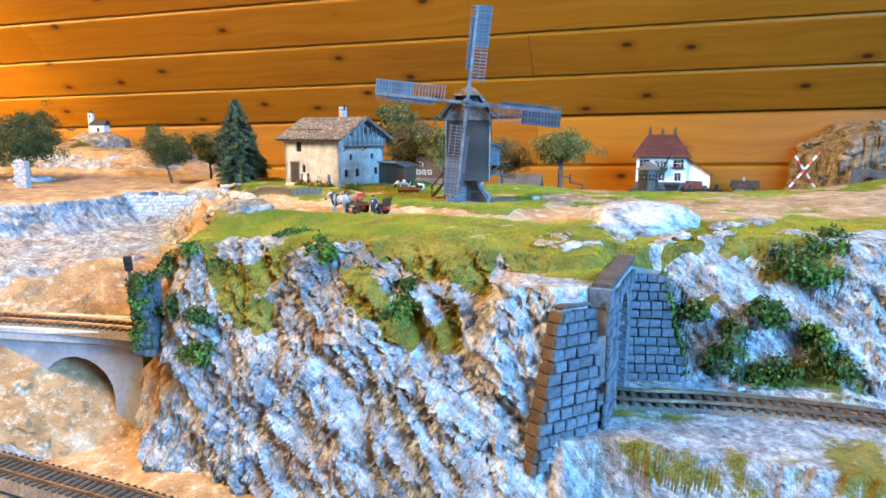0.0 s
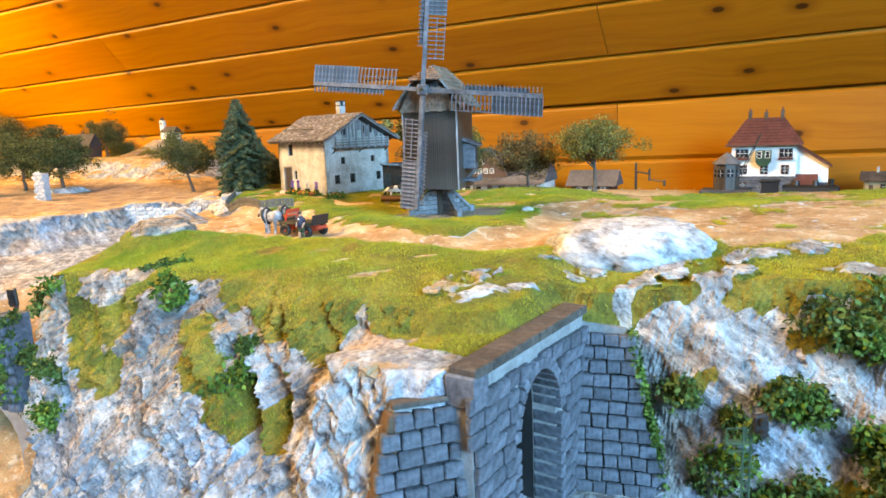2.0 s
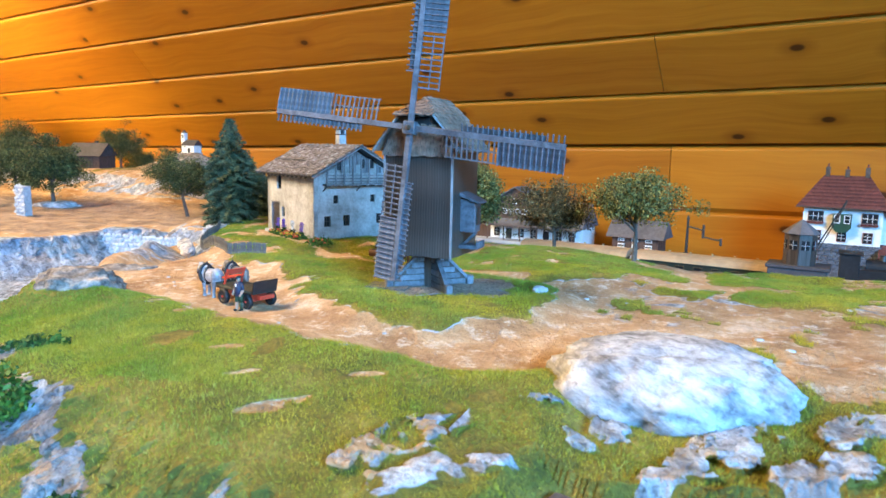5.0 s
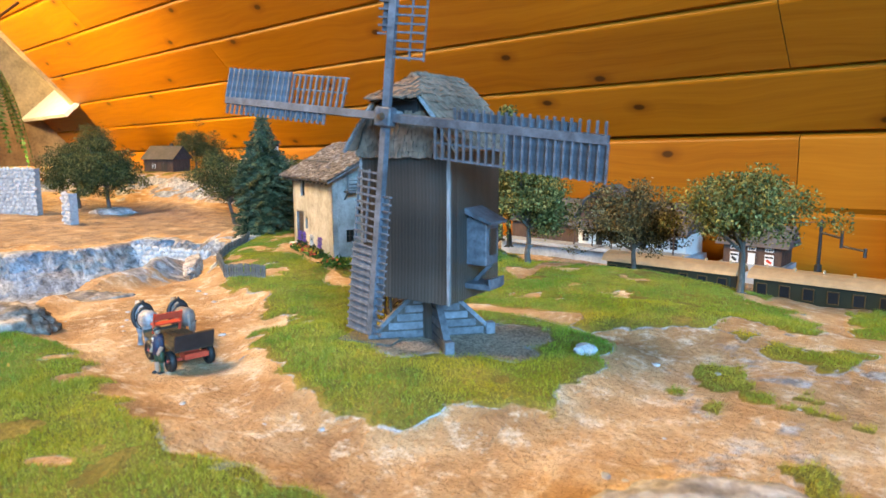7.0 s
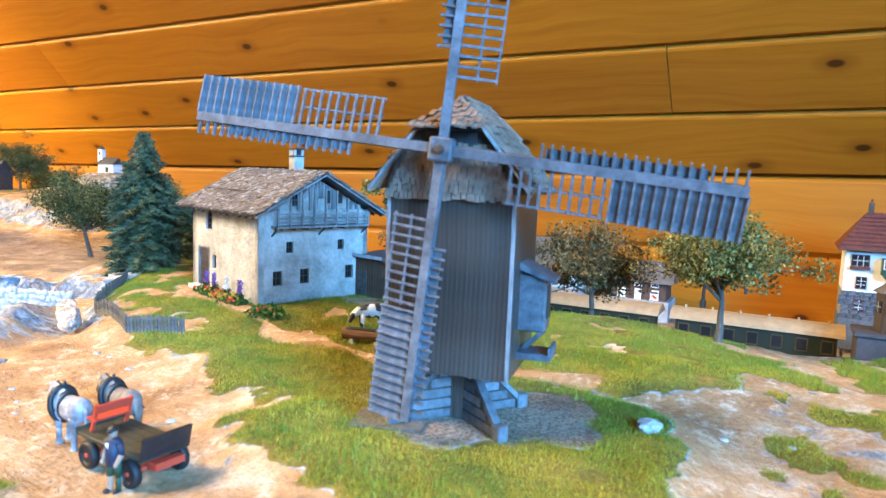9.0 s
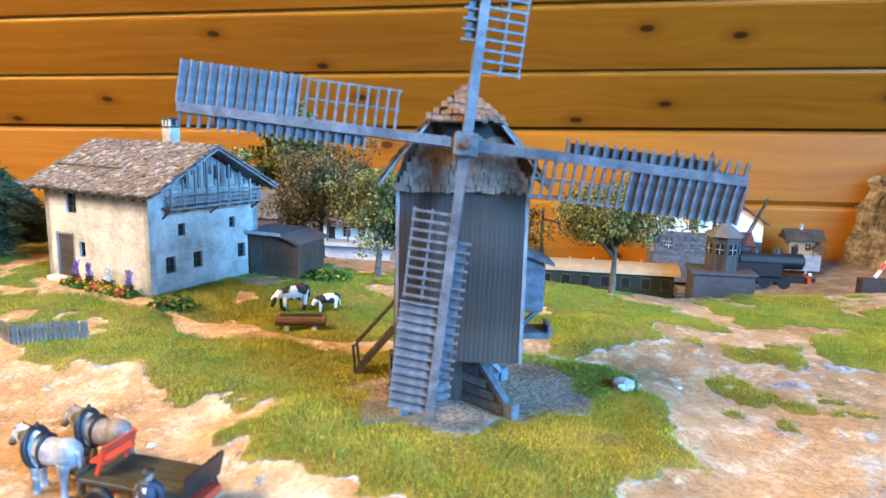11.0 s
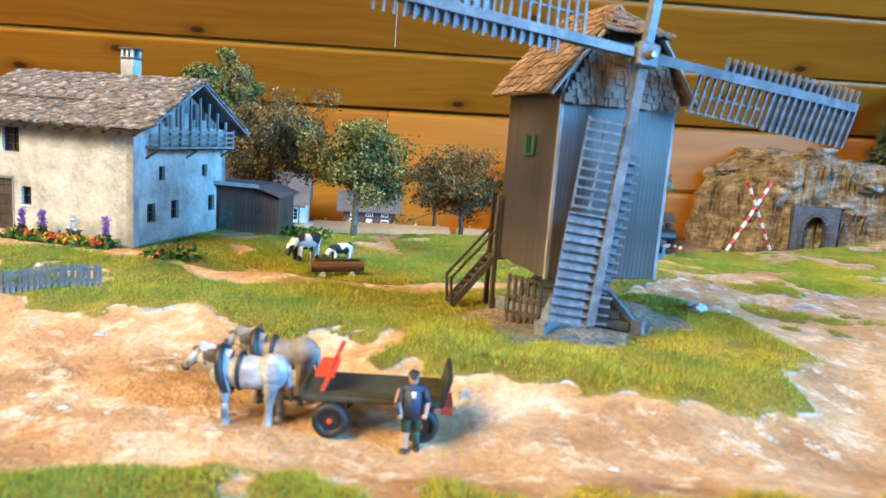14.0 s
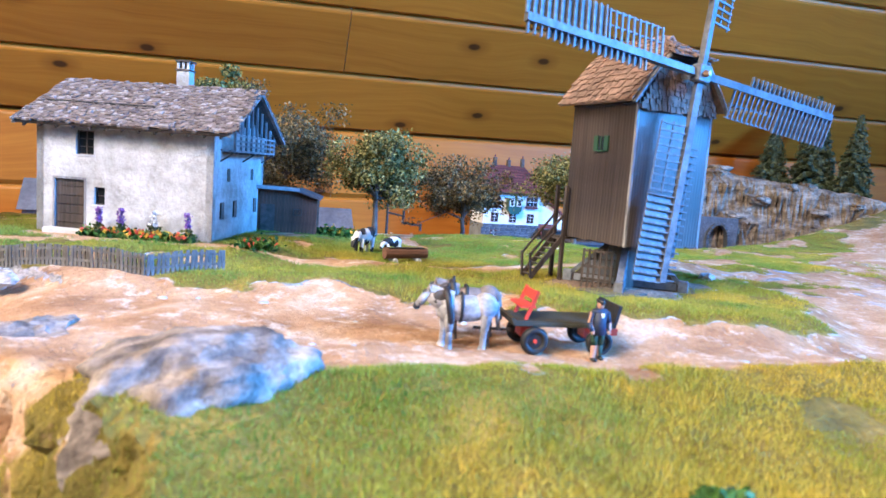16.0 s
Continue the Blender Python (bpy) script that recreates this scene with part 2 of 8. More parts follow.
def prism(bm, pts, y0, y1):
    """A solid with outline pts in x, z, from y0 to y1."""
    lo = [bm.verts.new((x, y0, z)) for x, z in pts]
    hi = [bm.verts.new((x, y1, z)) for x, z in pts]
    bm.faces.new(lo)
    bm.faces.new(hi[::-1])
    for i in range(len(pts)):
        j = (i + 1) % len(pts)
        bm.faces.new((lo[j], lo[i], hi[i], hi[j]))
    bmesh.ops.recalc_face_normals(bm, faces=bm.faces)
    return bm


def hash2(ix, iy, iz, seed):
    h = (ix * 374761393 + iy * 668265263 + iz * 2147483647 + seed * 974634777) & 0xFFFFFFFF
    h = ((h ^ (h >> 13)) * 1274126177) & 0xFFFFFFFF
    return ((h ^ (h >> 16)) & 0xFFFF) / 65535.0


def vnoise(x, y, z=0.0, seed=0):
    """Value noise, 0 to 1, on arrays."""
    x, y, z = np.broadcast_arrays(np.asarray(x, float), np.asarray(y, float), np.asarray(z, float))
    fx, fy, fz = np.floor(x), np.floor(y), np.floor(z)
    ix, iy, iz = fx.astype(np.int64), fy.astype(np.int64), fz.astype(np.int64)
    u, v, w = x - fx, y - fy, z - fz
    u, v, w = u * u * (3 - 2 * u), v * v * (3 - 2 * v), w * w * (3 - 2 * w)
    out = 0
    for a in (0, 1):
        for b in (0, 1):
            for c in (0, 1):
                out = out + hash2(ix + a, iy + b, iz + c, seed) * (u if a else 1 - u) * (v if b else 1 - v) * (w if c else 1 - w)
    return out


def fbm(x, y, z=0.0, octaves=4, seed=0):
    s, a = 0.0, 0.5
    for o in range(octaves):
        s = s + a * vnoise(np.asarray(x) * 2**o, np.asarray(y) * 2**o, np.asarray(z) * 2**o, seed + o)
        a *= 0.5
    return s / (1 - 0.5**octaves)


def grid_mesh(name, P, material):
    """A sheet from an array of points (rows, columns, 3)."""
    n, k = P.shape[:2]
    idx = np.arange(n * k).reshape(n, k)
    f = np.stack([idx[:-1, :-1], idx[:-1, 1:], idx[1:, 1:], idx[1:, :-1]], -1).reshape(-1, 4)
    me = bpy.data.meshes.new(name)
    me.vertices.add(n * k)
    me.vertices.foreach_set("co", P.reshape(-1).astype(np.float32))
    me.loops.add(f.size)
    me.loops.foreach_set("vertex_index", f.reshape(-1).astype(np.int32))
    me.polygons.add(len(f))
    me.polygons.foreach_set("loop_start", np.arange(0, f.size, 4, dtype=np.int32))
    me.polygons.foreach_set("use_smooth", np.ones(len(f), dtype=bool))
    me.update(calc_edges=True)
    me.materials.append(material)
    return new(name, me)


def inside(x, y, poly):
    """Signed distance to a polygon, positive inside."""
    p = np.array(poly, float)
    q = np.roll(p, -1, 0)
    d = np.full(np.shape(x), 9.0)
    odd = np.zeros(np.shape(x), bool)
    for (ax, ay), (bx, by) in zip(p, q):
        t = np.clip(((x - ax) * (bx - ax) + (y - ay) * (by - ay)) / ((bx - ax) ** 2 + (by - ay) ** 2), 0, 1)
        d = np.minimum(d, np.hypot(x - ax - t * (bx - ax), y - ay - t * (by - ay)))
        odd ^= ((ay > y) != (by > y)) & (x < (bx - ax) * (y - ay) / (by - ay + 1e-12) + ax)
    return np.where(odd, d, -d)


def near_line(x, y, pts):
    """Distance to an open line."""
    d = np.full(np.shape(x), 9.0)
    for (ax, ay), (bx, by) in zip(pts, pts[1:]):
        t = np.clip(((x - ax) * (bx - ax) + (y - ay) * (by - ay)) / ((bx - ax) ** 2 + (by - ay) ** 2), 0, 1)
        d = np.minimum(d, np.hypot(x - ax - t * (bx - ax), y - ay - t * (by - ay)))
    return d


def smooth(a, b, x):
    t = np.clip((x - a) / (b - a), 0, 1)
    return t * t * (3 - 2 * t)


# ---- the ground of the layout ----
ROAD = [(-0.37, 0.95), (-0.345, 0.90), (-0.275, 0.83), (-0.235, 0.73), (-0.205, 0.65), (-0.16, 0.625), (-0.094, 0.602), (-0.026, 0.579),
        (0.025, 0.563), (0.08, 0.552), (0.125, 0.565), (0.16, 0.585), (0.22, 0.575), (0.30, 0.57), (0.5, 0.55), (1.4, 0.45), (1.4, 0.95), (0.62, 0.88),
        (0.44, 0.80), (0.33, 0.76), (0.25, 0.722), (0.20, 0.712), (0.175, 0.713), (0.157, 0.733), (0.146, 0.750), (0.11, 0.743), (0.07, 0.746), (0.055, 0.737), (0.085, 0.729), (0.105, 0.716), (0.114, 0.695), (0.108, 0.67), (0.099, 0.64),
        (0.059, 0.611), (0.01, 0.612), (-0.032, 0.645), (-0.055, 0.668), (-0.045, 0.692), (-0.077, 0.712), (-0.111, 0.733), (-0.19, 0.782), (-0.27, 0.87), (-0.31, 0.96)]
PATH_BACK = [(-0.21, 0.885), (-0.165, 0.855), (-0.125, 0.826), (-0.09, 0.79), (-0.02, 0.757), (0.035, 0.757), (0.07, 0.75)]


ROCKS = [(0.081, 0.487, 0.023, 0.0090, 50), (0.098, 0.476, 0.021, 0.0072, 38), (0.180, 0.516, 0.023, 0.0085, 42), (0.160, 0.500, 0.009, 0.006, 20), (0.143, 0.527, 0.006, 0.009, 10),
         (0.229, 0.538, 0.027, 0.006, 27), (0.206, 0.503, 0.013, 0.005, 35), (0.262, 0.553, 0.018, 0.007, 25), (0.132, 0.512, 0.006, 0.004, 0), (0.118, 0.528, 0.008, 0.003, 20), (0.27, 0.51, 0.02, 0.012, -20)]
BARE = [(0.029, 0.498, 0.018, 0.0045, 55), (-0.02, 0.54, 0.008, 0.003, 10), (0.05, 0.53, 0.008, 0.003, 20), (-0.07, 0.555, 0.006, 0.002, 0), (0.004, 0.515, 0.006, 0.002, 30)]
# lower edge of the turf along the cliff, and the tongues that hang below it, in x and a height that leans with the slope
EDGE_X = [-0.25, -0.205, -0.184, -0.156, -0.124, -0.099, -0.077, -0.060, -0.046, -0.036, -0.0255, 0.002, 0.0092, 0.020, 0.030, 0.0344, 0.039, 0.0445, 0.050, 0.058, 0.0688, 0.0826, 0.110,
          0.135, 0.162, 0.177, 0.1848, 0.1916, 0.198, 0.2045, 0.2146, 0.2338, 0.251, 0.2732, 0.2953, 0.34, 1.4]
EDGE_V = [1.100, 1.107, 1.1116, 1.1144, 1.1150, 1.1084, 1.105, 1.1075, 1.100, 1.093, 1.083, 1.077, 1.0714, 1.0665, 1.0625, 1.078, 1.090, 1.083, 1.077, 1.073, 1.0715, 1.066, 1.066,
          1.083, 1.0866, 1.095, 1.099, 1.094, 1.095, 1.0916, 1.0915, 1.0942, 1.1004, 1.0995, 1.1127, 1.115, 1.12]
TONGUES = [[(-0.197, 1.112), (-0.176, 1.113), (-0.172, 1.094), (-0.156, 1.069), (-0.131, 1.046), (-0.135, 1.039), (-0.156, 1.043), (-0.177, 1.065), (-0.192, 1.095)],
           [(-0.167, 1.081), (-0.127, 1.106), (-0.113, 1.103), (-0.157, 1.076)], [(-0.150, 1.076), (-0.118, 1.094), (-0.114, 1.091), (-0.146, 1.071)],
           [(-0.074, 1.088), (-0.058, 1.092), (-0.042, 1.069), (-0.033, 1.052), (-0.004, 1.037), (0.009, 1.062), (0.020, 1.068), (0.012, 1.038), (0.008, 1.021), (-0.005, 1.019), (-0.026, 1.033), (-0.049, 1.048), (-0.060, 1.065)],
           [(0.180, 1.062), (0.198, 1.064), (0.196, 1.052), (0.184, 1.048)], [(0.232, 1.078), (0.262, 1.096), (0.282, 1.092), (0.262, 1.072)]]


TERRACE = [(-0.30, 0.945), (-0.437, 0.938), (-0.438, 0.885), (-0.467, 0.84), (-0.56, 0.76), (-0.75, 0.66), (-1.8, 0.42), (-1.8, 1.8), (-0.28, 1.8)]


def patches(x, y, spots, n):
    """Where the spots lie, 0 to 1."""
    out = np.zeros(np.shape(x))
    gaps = smooth(0.31, 0.43, fbm(x * 120, y * 120, seed=79, octaves=3))
    for cx, cy, a, b, deg in spots:
        c, s = math.cos(radians(deg)), math.sin(radians(deg))
        u, v = (x - cx) * c + (y - cy) * s, -(x - cx) * s + (y - cy) * c
        out = np.maximum(out, smooth(1.15, 0.85, np.hypot(u / a, v / b) + n))
    return out * gaps


def ragged(x, y):
    """Unevenness of the rocks' outlines."""
    return 1.3 * (fbm(x * 70, y * 70, seed=70) - 0.5) + 0.9 * (fbm(x * 260, y * 260, seed=74) - 0.5)


def hill(x, y):
    """The rocky rise behind the western field."""
    wob = 0.16 * (fbm(x * 13, y * 13, seed=8) - 0.5)
    return (0.034 * smooth(1.15, 1.285, y + wob) + 0.006 * smooth(1.12, 1.16, y + wob)) * smooth(-0.44, -0.60, x + 0.5 * wob)


def ground_z(x, y, mouth=True):
    """Height of the modelled land, on arrays."""
    x, y = np.asarray(x, float), np.asarray(y, float)
    wob = 0.022 * (fbm(x * 16, y * 16, seed=3, octaves=3) - 0.5)
    # front cliff: where the top breaks off, and its foot
    kx = [-0.40, -0.26, -0.20, -0.12, -0.04, 0.02, 0.07, 0.12, 0.135, 0.16, 0.20, 0.26, 0.34, 0.60, 1.4]
    lip = np.interp(x, kx, [0.60, 0.585, 0.525, 0.510, 0.482, 0.470, 0.440, 0.455, 0.490, 0.500, 0.500, 0.500, 0.470, 0.44, 0.40]) + wob + 0.022 * smooth(0.05, -0.03, x) * smooth(-0.24, -0.16, x)
    foot = np.interp(x, kx, [0.55, 0.530, 0.488, 0.440, 0.385, 0.352, 0.345, 0.425, 0.478, 0.478, 0.462, 0.450, 0.420, 0.38, 0.34]) + wob * 0.6
    ztop = np.interp(x, kx, [1.06, 1.07, 1.084, 1.090, 1.094, 1.094, 1.088, 1.088, 1.086, 1.086, 1.090, 1.094, 1.096, 1.098, 1.10])
    zfoot = np.interp(x, kx, [0.91, 0.91, 0.912, 0.915, 0.925, 0.935, 0.945, 0.99, 0.993, 0.993, 0.993, 0.993, 0.993, 0.993, 0.993])
    t = np.clip((lip - y) / (lip - foot), 0, 1)
    front = ztop + (zfoot - ztop) * t ** (1.5 - 0.3 * smooth(0.0, 0.08, x))
    plateau = 1.100 - (1.100 - ztop) * smooth(0.10, 0.0, y - lip)
    front = np.where(y >= lip, plateau, front)
    # bench of the line in front of the tunnel, then the rock below it
    bench = np.where(x > 0.075, smooth(0.405, 0.375, y + 0.45 * np.clip(x - 0.2, 0, 0.5)), 0)
    front = np.where(y < foot, zfoot - bench * (0.05 + 0.03 * fbm(x * 30, y * 30, seed=9)), front)
    # level ground before the tunnel mouth
    d, sl = (x - 0.098) * 0.9205 - (y - 0.392) * 0.3907, (x - 0.098) * 0.3907 + (y - 0.392) * 0.9205
    cut = smooth(-0.009, -0.003, d) * smooth(-0.075, -0.045, sl) * smooth(0.104, 0.100, sl)
    fill = smooth(-0.085, -0.055, d) * smooth(-0.03, 0.0, sl) * smooth(0.104, 0.088, sl)
    front = front + fill * np.maximum(0, 1.0790 - front)
    rim = (d > -0.03) & (sl > -0.012) & (sl < 0.108)
    front = np.where(rim, np.minimum(front, 1.0795 + np.maximum(0, -d - 0.0095)), front)
    if mouth:
        cut = np.maximum(cut, smooth(-0.0355, -0.0335, d) * smooth(0.0245, 0.0235, np.abs(sl - 0.052)))
    # and before the flared wing
    e, run = (x - 0.098) * 0.479 - (y - 0.392) * 0.878, -(x - 0.098) * 0.878 - (y - 0.392) * 0.479
    cut = np.maximum(cut, smooth(-0.010, -0.004, e) * smooth(-0.02, -0.008, run) * smooth(0.066, 0.050, run))
    front = np.where(cut > 0, np.minimum(front, front * (1 - cut) + 0.991 * cut), front)
    # left side of the hill, towards the gorge
    ky = [0.30, 0.50, 0.56, 0.60, 0.64, 0.68, 0.73, 0.80, 0.87, 0.92, 0.936, 1.0, 1.6]
    lx = np.interp(y, ky, [-0.20, -0.205, -0.215, -0.195, -0.205, -0.225, -0.24, -0.272, -0.312, -0.325, -0.33, -0.33, -0.33]) + wob
    td = inside(x, y, TERRACE) + 0.5 * wob
    zg = np.interp(y, [0.0, 0.58, 0.62, 0.68, 0.74, 0.82, 0.89, 1.6], [0.90, 0.905, 0.93, 0.975, 1.0, 1.025, 1.045, 1.05])
    zg = np.maximum(zg, np.interp(td, [-0.34, -0.24, -0.15, -0.08, -0.035, -0.012, 0.0, 0.05, 0.6], [0.90, 0.97, 1.030, 1.042, 1.050, 1.066, 1.085, 1.087, 1.10]))
    s = np.clip((lx - x) / np.interp(y, [0.5, 0.62, 0.9], [0.05, 0.075, 0.05]), 0, 1)
    left = front + (np.minimum(zg, front) - front) * smooth(0, 1, s)
    z = np.maximum(left, np.where(x < -0.15, zg, 0))
    # the road lies a little lower than the turf
    road = inside(x, y, ROAD)
    z = z - 0.0075 * smooth(-0.012, 0.02, road) * smooth(0.25, 0.05, x) * (y > 0.53)
    z = z - 0.014 * smooth(-0.20, -0.26, x) * smooth(0.945, 0.91, y) * smooth(-0.03, 0.012, road) - 0.004 * smooth(0.035, 0.015, np.hypot(x + 0.215, y - 0.66))
    # station yard behind
    back = np.interp(x, [-0.5, -0.3, -0.12, -0.02, 0.05, 0.15, 0.3, 0.5, 1.4], [1.5, 1.04, 0.985, 0.925, 0.905, 0.864, 0.868, 0.90, 0.96])
    z = z - (1.100 - 1.024 + 0.010 * smooth(1.18, 1.30, y + 0.287 * x)) * smooth(0.0, 0.05, y - back)
    z = z + hill(x, y) + 0.03 * smooth(1.0, 0.3, np.hypot((x + 0.80) / 0.09, (y - 1.55) / 0.10))
    z = z + 0.055 * smooth(0.45, 1.0, x) * smooth(0.62, 0.85, y)
    z = z - 0.008 * smooth(0.74, 0.86, y) * smooth(0.1, 0.2, x) * smooth(0.65, 0.45, x)
    z = z + 0.010 * (fbm(x * 9, y * 9, seed=5) - 0.5) + 0.003 * (fbm(x * 60, y * 60, seed=6) - 0.5)
    z = z + 0.0024 * patches(x, y, ROCKS, ragged(x, y))
    # level ground under the house and the mill
    for cx, cy, r, h in ((-0.137, 0.905, 0.085, 1.1015), (0.030, 0.70, 0.045, 1.1005)):
        w = smooth(r * 1.5, r * 0.9, np.hypot(x - cx, y - cy))
        z = z * (1 - w) + h * w
    return z


def gz(x, y):
    return float(ground_z(np.array([x]), np.array([y]))[0])


def spread(stops):
    """Lines of a grid: stops of (start, step) and the end."""
    out = []
    for (a, st), (b, _) in zip(stops, stops[1:]):
        out += list(np.arange(a, b - 1e-9, st))
    return np.array(out + [stops[-1][0]])


def build_ground():
    xs = spread([(-1.6, 0.05), (-1.0, 0.008), (-0.62, 0.0036), (-0.46, 0.0022), (-0.25, 0.0016), (0.30, 0.0022), (0.36, 0.006), (0.8, 0.03), (1.5, 0)])
    ys = spread([(-0.2, 0.04), (0.20, 0.006), (0.34, 0.0009), (0.56, 0.0022), (0.60, 0.003), (0.96, 0.008), (1.3, 0.03), (1.56, 0)])
    X, Y = np.meshgrid(xs, ys)
    Z = ground_z(X, Y)
    gy, gx = np.gradient(Z, ys, xs)
    steep = np.hypot(gx, gy)
    cliff = smooth(0.45, 1.1, steep)
    # strata and ledges push the cliff out and in
    a = radians(50)
    p, q = X * math.cos(a) - Z * math.sin(a), X * math.sin(a) + Z * math.cos(a)
    st = fbm(q * 27, p * 6, Y * 10, 4, 21)
    lump = fbm(X * 26, Y * 26, Z * 26, 4, 33)
    ridge = 1 - np.abs(2 * fbm(q * 62, p * 15, Y * 25, 3, 44) - 1)
    crumple = 1 - np.abs(2 * fbm(q * 150, p * 75, Y * 80, 3, 46) - 1)
    chips = 1 - np.abs(2 * fbm(q * 300, p * 190, Y * 200, 2, 48) - 1)
    d, sl = (X - 0.098) * 0.9205 - (Y - 0.392) * 0.3907, (X - 0.098) * 0.3907 + (Y - 0.392) * 0.9205
    calm = 1 - 0.95 * smooth(0.030, 0.012, np.abs(d)) * (sl > -0.06) * (sl < 0.13)
    calm = np.where((sl > 0.005) & (sl < 0.10) & (d < 0) & (d > -0.055), 0.0, calm)
    push = cliff * calm * (0.040 * (st - 0.5) + 0.012 * (lump - 0.5) + 0.020 * (ridge - 0.8) + 0.0100 * (crumple - 0.8) + 0.0060 * (chips - 0.8))
    push = push * np.where((X > 0.07) & (Y < 0.415), 0.35, 1.0) * (1 - 0.6 * smooth(0.118, 0.135, X) * smooth(0.33, 0.26, X))
    nl = np.maximum(steep, 1e-6)
    X2, Y2 = X - gx / nl * push, Y - gy / nl * push
    Z2 = Z + cliff * calm * 0.010 * (fbm(X * 50, Z * 50, Y * 50, 3, 55) - 0.5)
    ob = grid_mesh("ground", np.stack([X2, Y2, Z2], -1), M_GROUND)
    ob.data.polygons.foreach_set("use_smooth", (cliff[:-1, :-1] < 0.5).ravel())
    # cover: red turf, green sand, blue bare earth
    n = fbm(X * 26, Y * 26, seed=70) - 0.5
    n2 = fbm(X * 75, Y * 75, seed=77) - 0.5
    road = inside(X, Y, ROAD)
    sand = smooth(-0.006, 0.006, road + (0.034 + 0.02 * smooth(0.09, 0.17, X)) * n + 0.026 * n2)
    trail = smooth(0.004, -0.004, near_line(X, Y, PATH_BACK) - 0.010 - 0.022 * n)
    patch = smooth(0.07, 0.13, n + 0.4 * n2 - 0.22 * smooth(0.13, 0.08, X) * smooth(0.80, 0.74, Y)) * smooth(0.9, 0.3, np.abs(X - 0.2))
    sand = np.maximum(sand, np.maximum(trail, patch * smooth(0.58, 0.66, Y)))
    strip = 0.55 * (fbm(q * 30, p * 12, Y * 10, 4, 81) - 0.5) + 0.5 * n2 + 0.25 * n
    lean = Z + 0.35 * (Y - 0.45)
    hang = lean - np.interp(X, EDGE_X, EDGE_V)
    for tongue in TONGUES:
        hang = np.maximum(hang, inside(X, lean, tongue))
    hang = hang + 0.020 * n + 0.016 * n2 + 0.010 * (fbm(q * 110, p * 30, Y * 20, 3, 83) - 0.5)
    turf = np.where(Y < 0.56, smooth(-0.0012, 0.0016, hang), smooth(0.75, 0.45, cliff + 0.8 * strip))
    dm, sm = (X - 0.098) * 0.9205 - (Y - 0.392) * 0.3907, (X - 0.098) * 0.3907 + (Y - 0.392) * 0.9205
    turf = np.where((np.abs(sm - 0.052) < 0.030) & (dm < -0.004) & (dm > -0.045) & (Z < 1.06), 0, turf)
    tuft = smooth(0.15, 0.20, fbm(X * 34, Y * 34, seed=91) - 0.5 + 0.4 * n2) * smooth(0.09, 0.16, X) * smooth(0.56, 0.63, Y) * (Y < 0.9)
    turf = turf * (1 - sand) + sand * tuft * smooth(0.5, 0.2, X)
    gorge = (X < -0.21) & (Y > 0.52) & (inside(X, Y, [(-0.40, 0.95), (-0.19, 0.78), (-0.1, 0.75), (0, 1.3), (-0.3, 1.3)]) < 0)
    turf = np.where(gorge, 0, turf)
    low = (Z < 0.955) & (X < 0.05) & (cliff < 0.3)
    sand = np.where(low, 1.0, sand)
    turf = np.where(low, 0, turf)
    td = inside(X, Y, TERRACE)
    sand = np.where(gorge & (td < 0), smooth(0.11, 0.19, -td + 0.14 * n), sand)
    sand = np.where((td > 0) & (X < -0.26), smooth(0.004, 0.012, td + 0.03 * n), sand)
    turf = np.where((td > 0) & (X < -0.26), 0, turf)
    rise = hill(X, Y)
    scarp = smooth(0.004, 0.012, rise) * smooth(0.0385, 0.034, rise) * smooth(-0.10, 0.02, n + 0.6 * n2)
    sand = sand * (1 - scarp)
    turf = np.where((rise > 0.036) & (n + 0.7 * n2 > -0.03), 0.8, turf)
    yard = Z < 1.085
    sand = np.where((Y > 0.93) & (X > -0.05) & yard, 1, sand)
    turf = np.where((Y > 0.98) & (X > -0.05) & yard, 0, turf)
    turf = np.where((Y < 0.475) & (X > 0.08) & (Z < 1.01), 0.36 + 1.6 * n, turf)
    turf = np.where((Y < 0.40) & (Z < 0.97), 0, turf)
    pad = 0.8 * smooth(1.10, 0.75, np.hypot((X - 0.028) / 0.046, (Y - 0.695) / 0.042) + 1.1 * n + 0.5 * n2)
    bare = patches(X, Y, ROCKS, ragged(X, Y))
    turf = turf * (1 - bare)
    thin = patches(X, Y, BARE, 1.2 * n)
    turf = turf * (1 - thin)
    sand = np.maximum(sand * (1 - bare), thin)
    rubble_bed = smooth(-0.02, 0.09, n + 0.6 * n2) * smooth(0.09, 0.15, X) * smooth(0.572, 0.60, Y) * smooth(0.80, 0.73, Y)
    sand = sand * (1 - 0.43 * rubble_bed)
    flat = smooth(0.05, 0.0, cliff)
    turf *= 1 - pad
    brown = 0.85 * smooth(1.1, 0.6, np.hypot((X + 0.235) / 0.045, (Y - 0.600) / 0.06) + 1.2 * n)
    turf = np.maximum(turf, brown)
    pad = np.maximum(pad, 0.6 * smooth(0.008, 0.03, td + 0.05 * n) * (X < -0.26) * (1 - smooth(0.002, 0.008, rise)))
    pad = np.maximum(pad, 0.62 * ((Y + 0.287 * X > 1.06) & (X > -0.12) & (Z < 1.06)))
    col = np.stack([np.clip(turf, 0, 1), np.clip(sand * np.where(low | (gorge & (td < -0.08)), 1, flat), 0, 1), pad, np.ones_like(X)], -1)
    blush = smooth(1.030, 1.062, lean) * smooth(0.012, 0.030, X) * smooth(0.13, 0.10, X) * (Y < 0.5) + 0.8 * smooth(1.095, 1.085, lean) * smooth(1.03, 1.06, lean) * smooth(-0.20, -0.15, X) * (X <= 0.012) * (Y < 0.56)
    col[..., 1] = np.maximum(col[..., 1], blush * (0.43 + 0.5 * n))
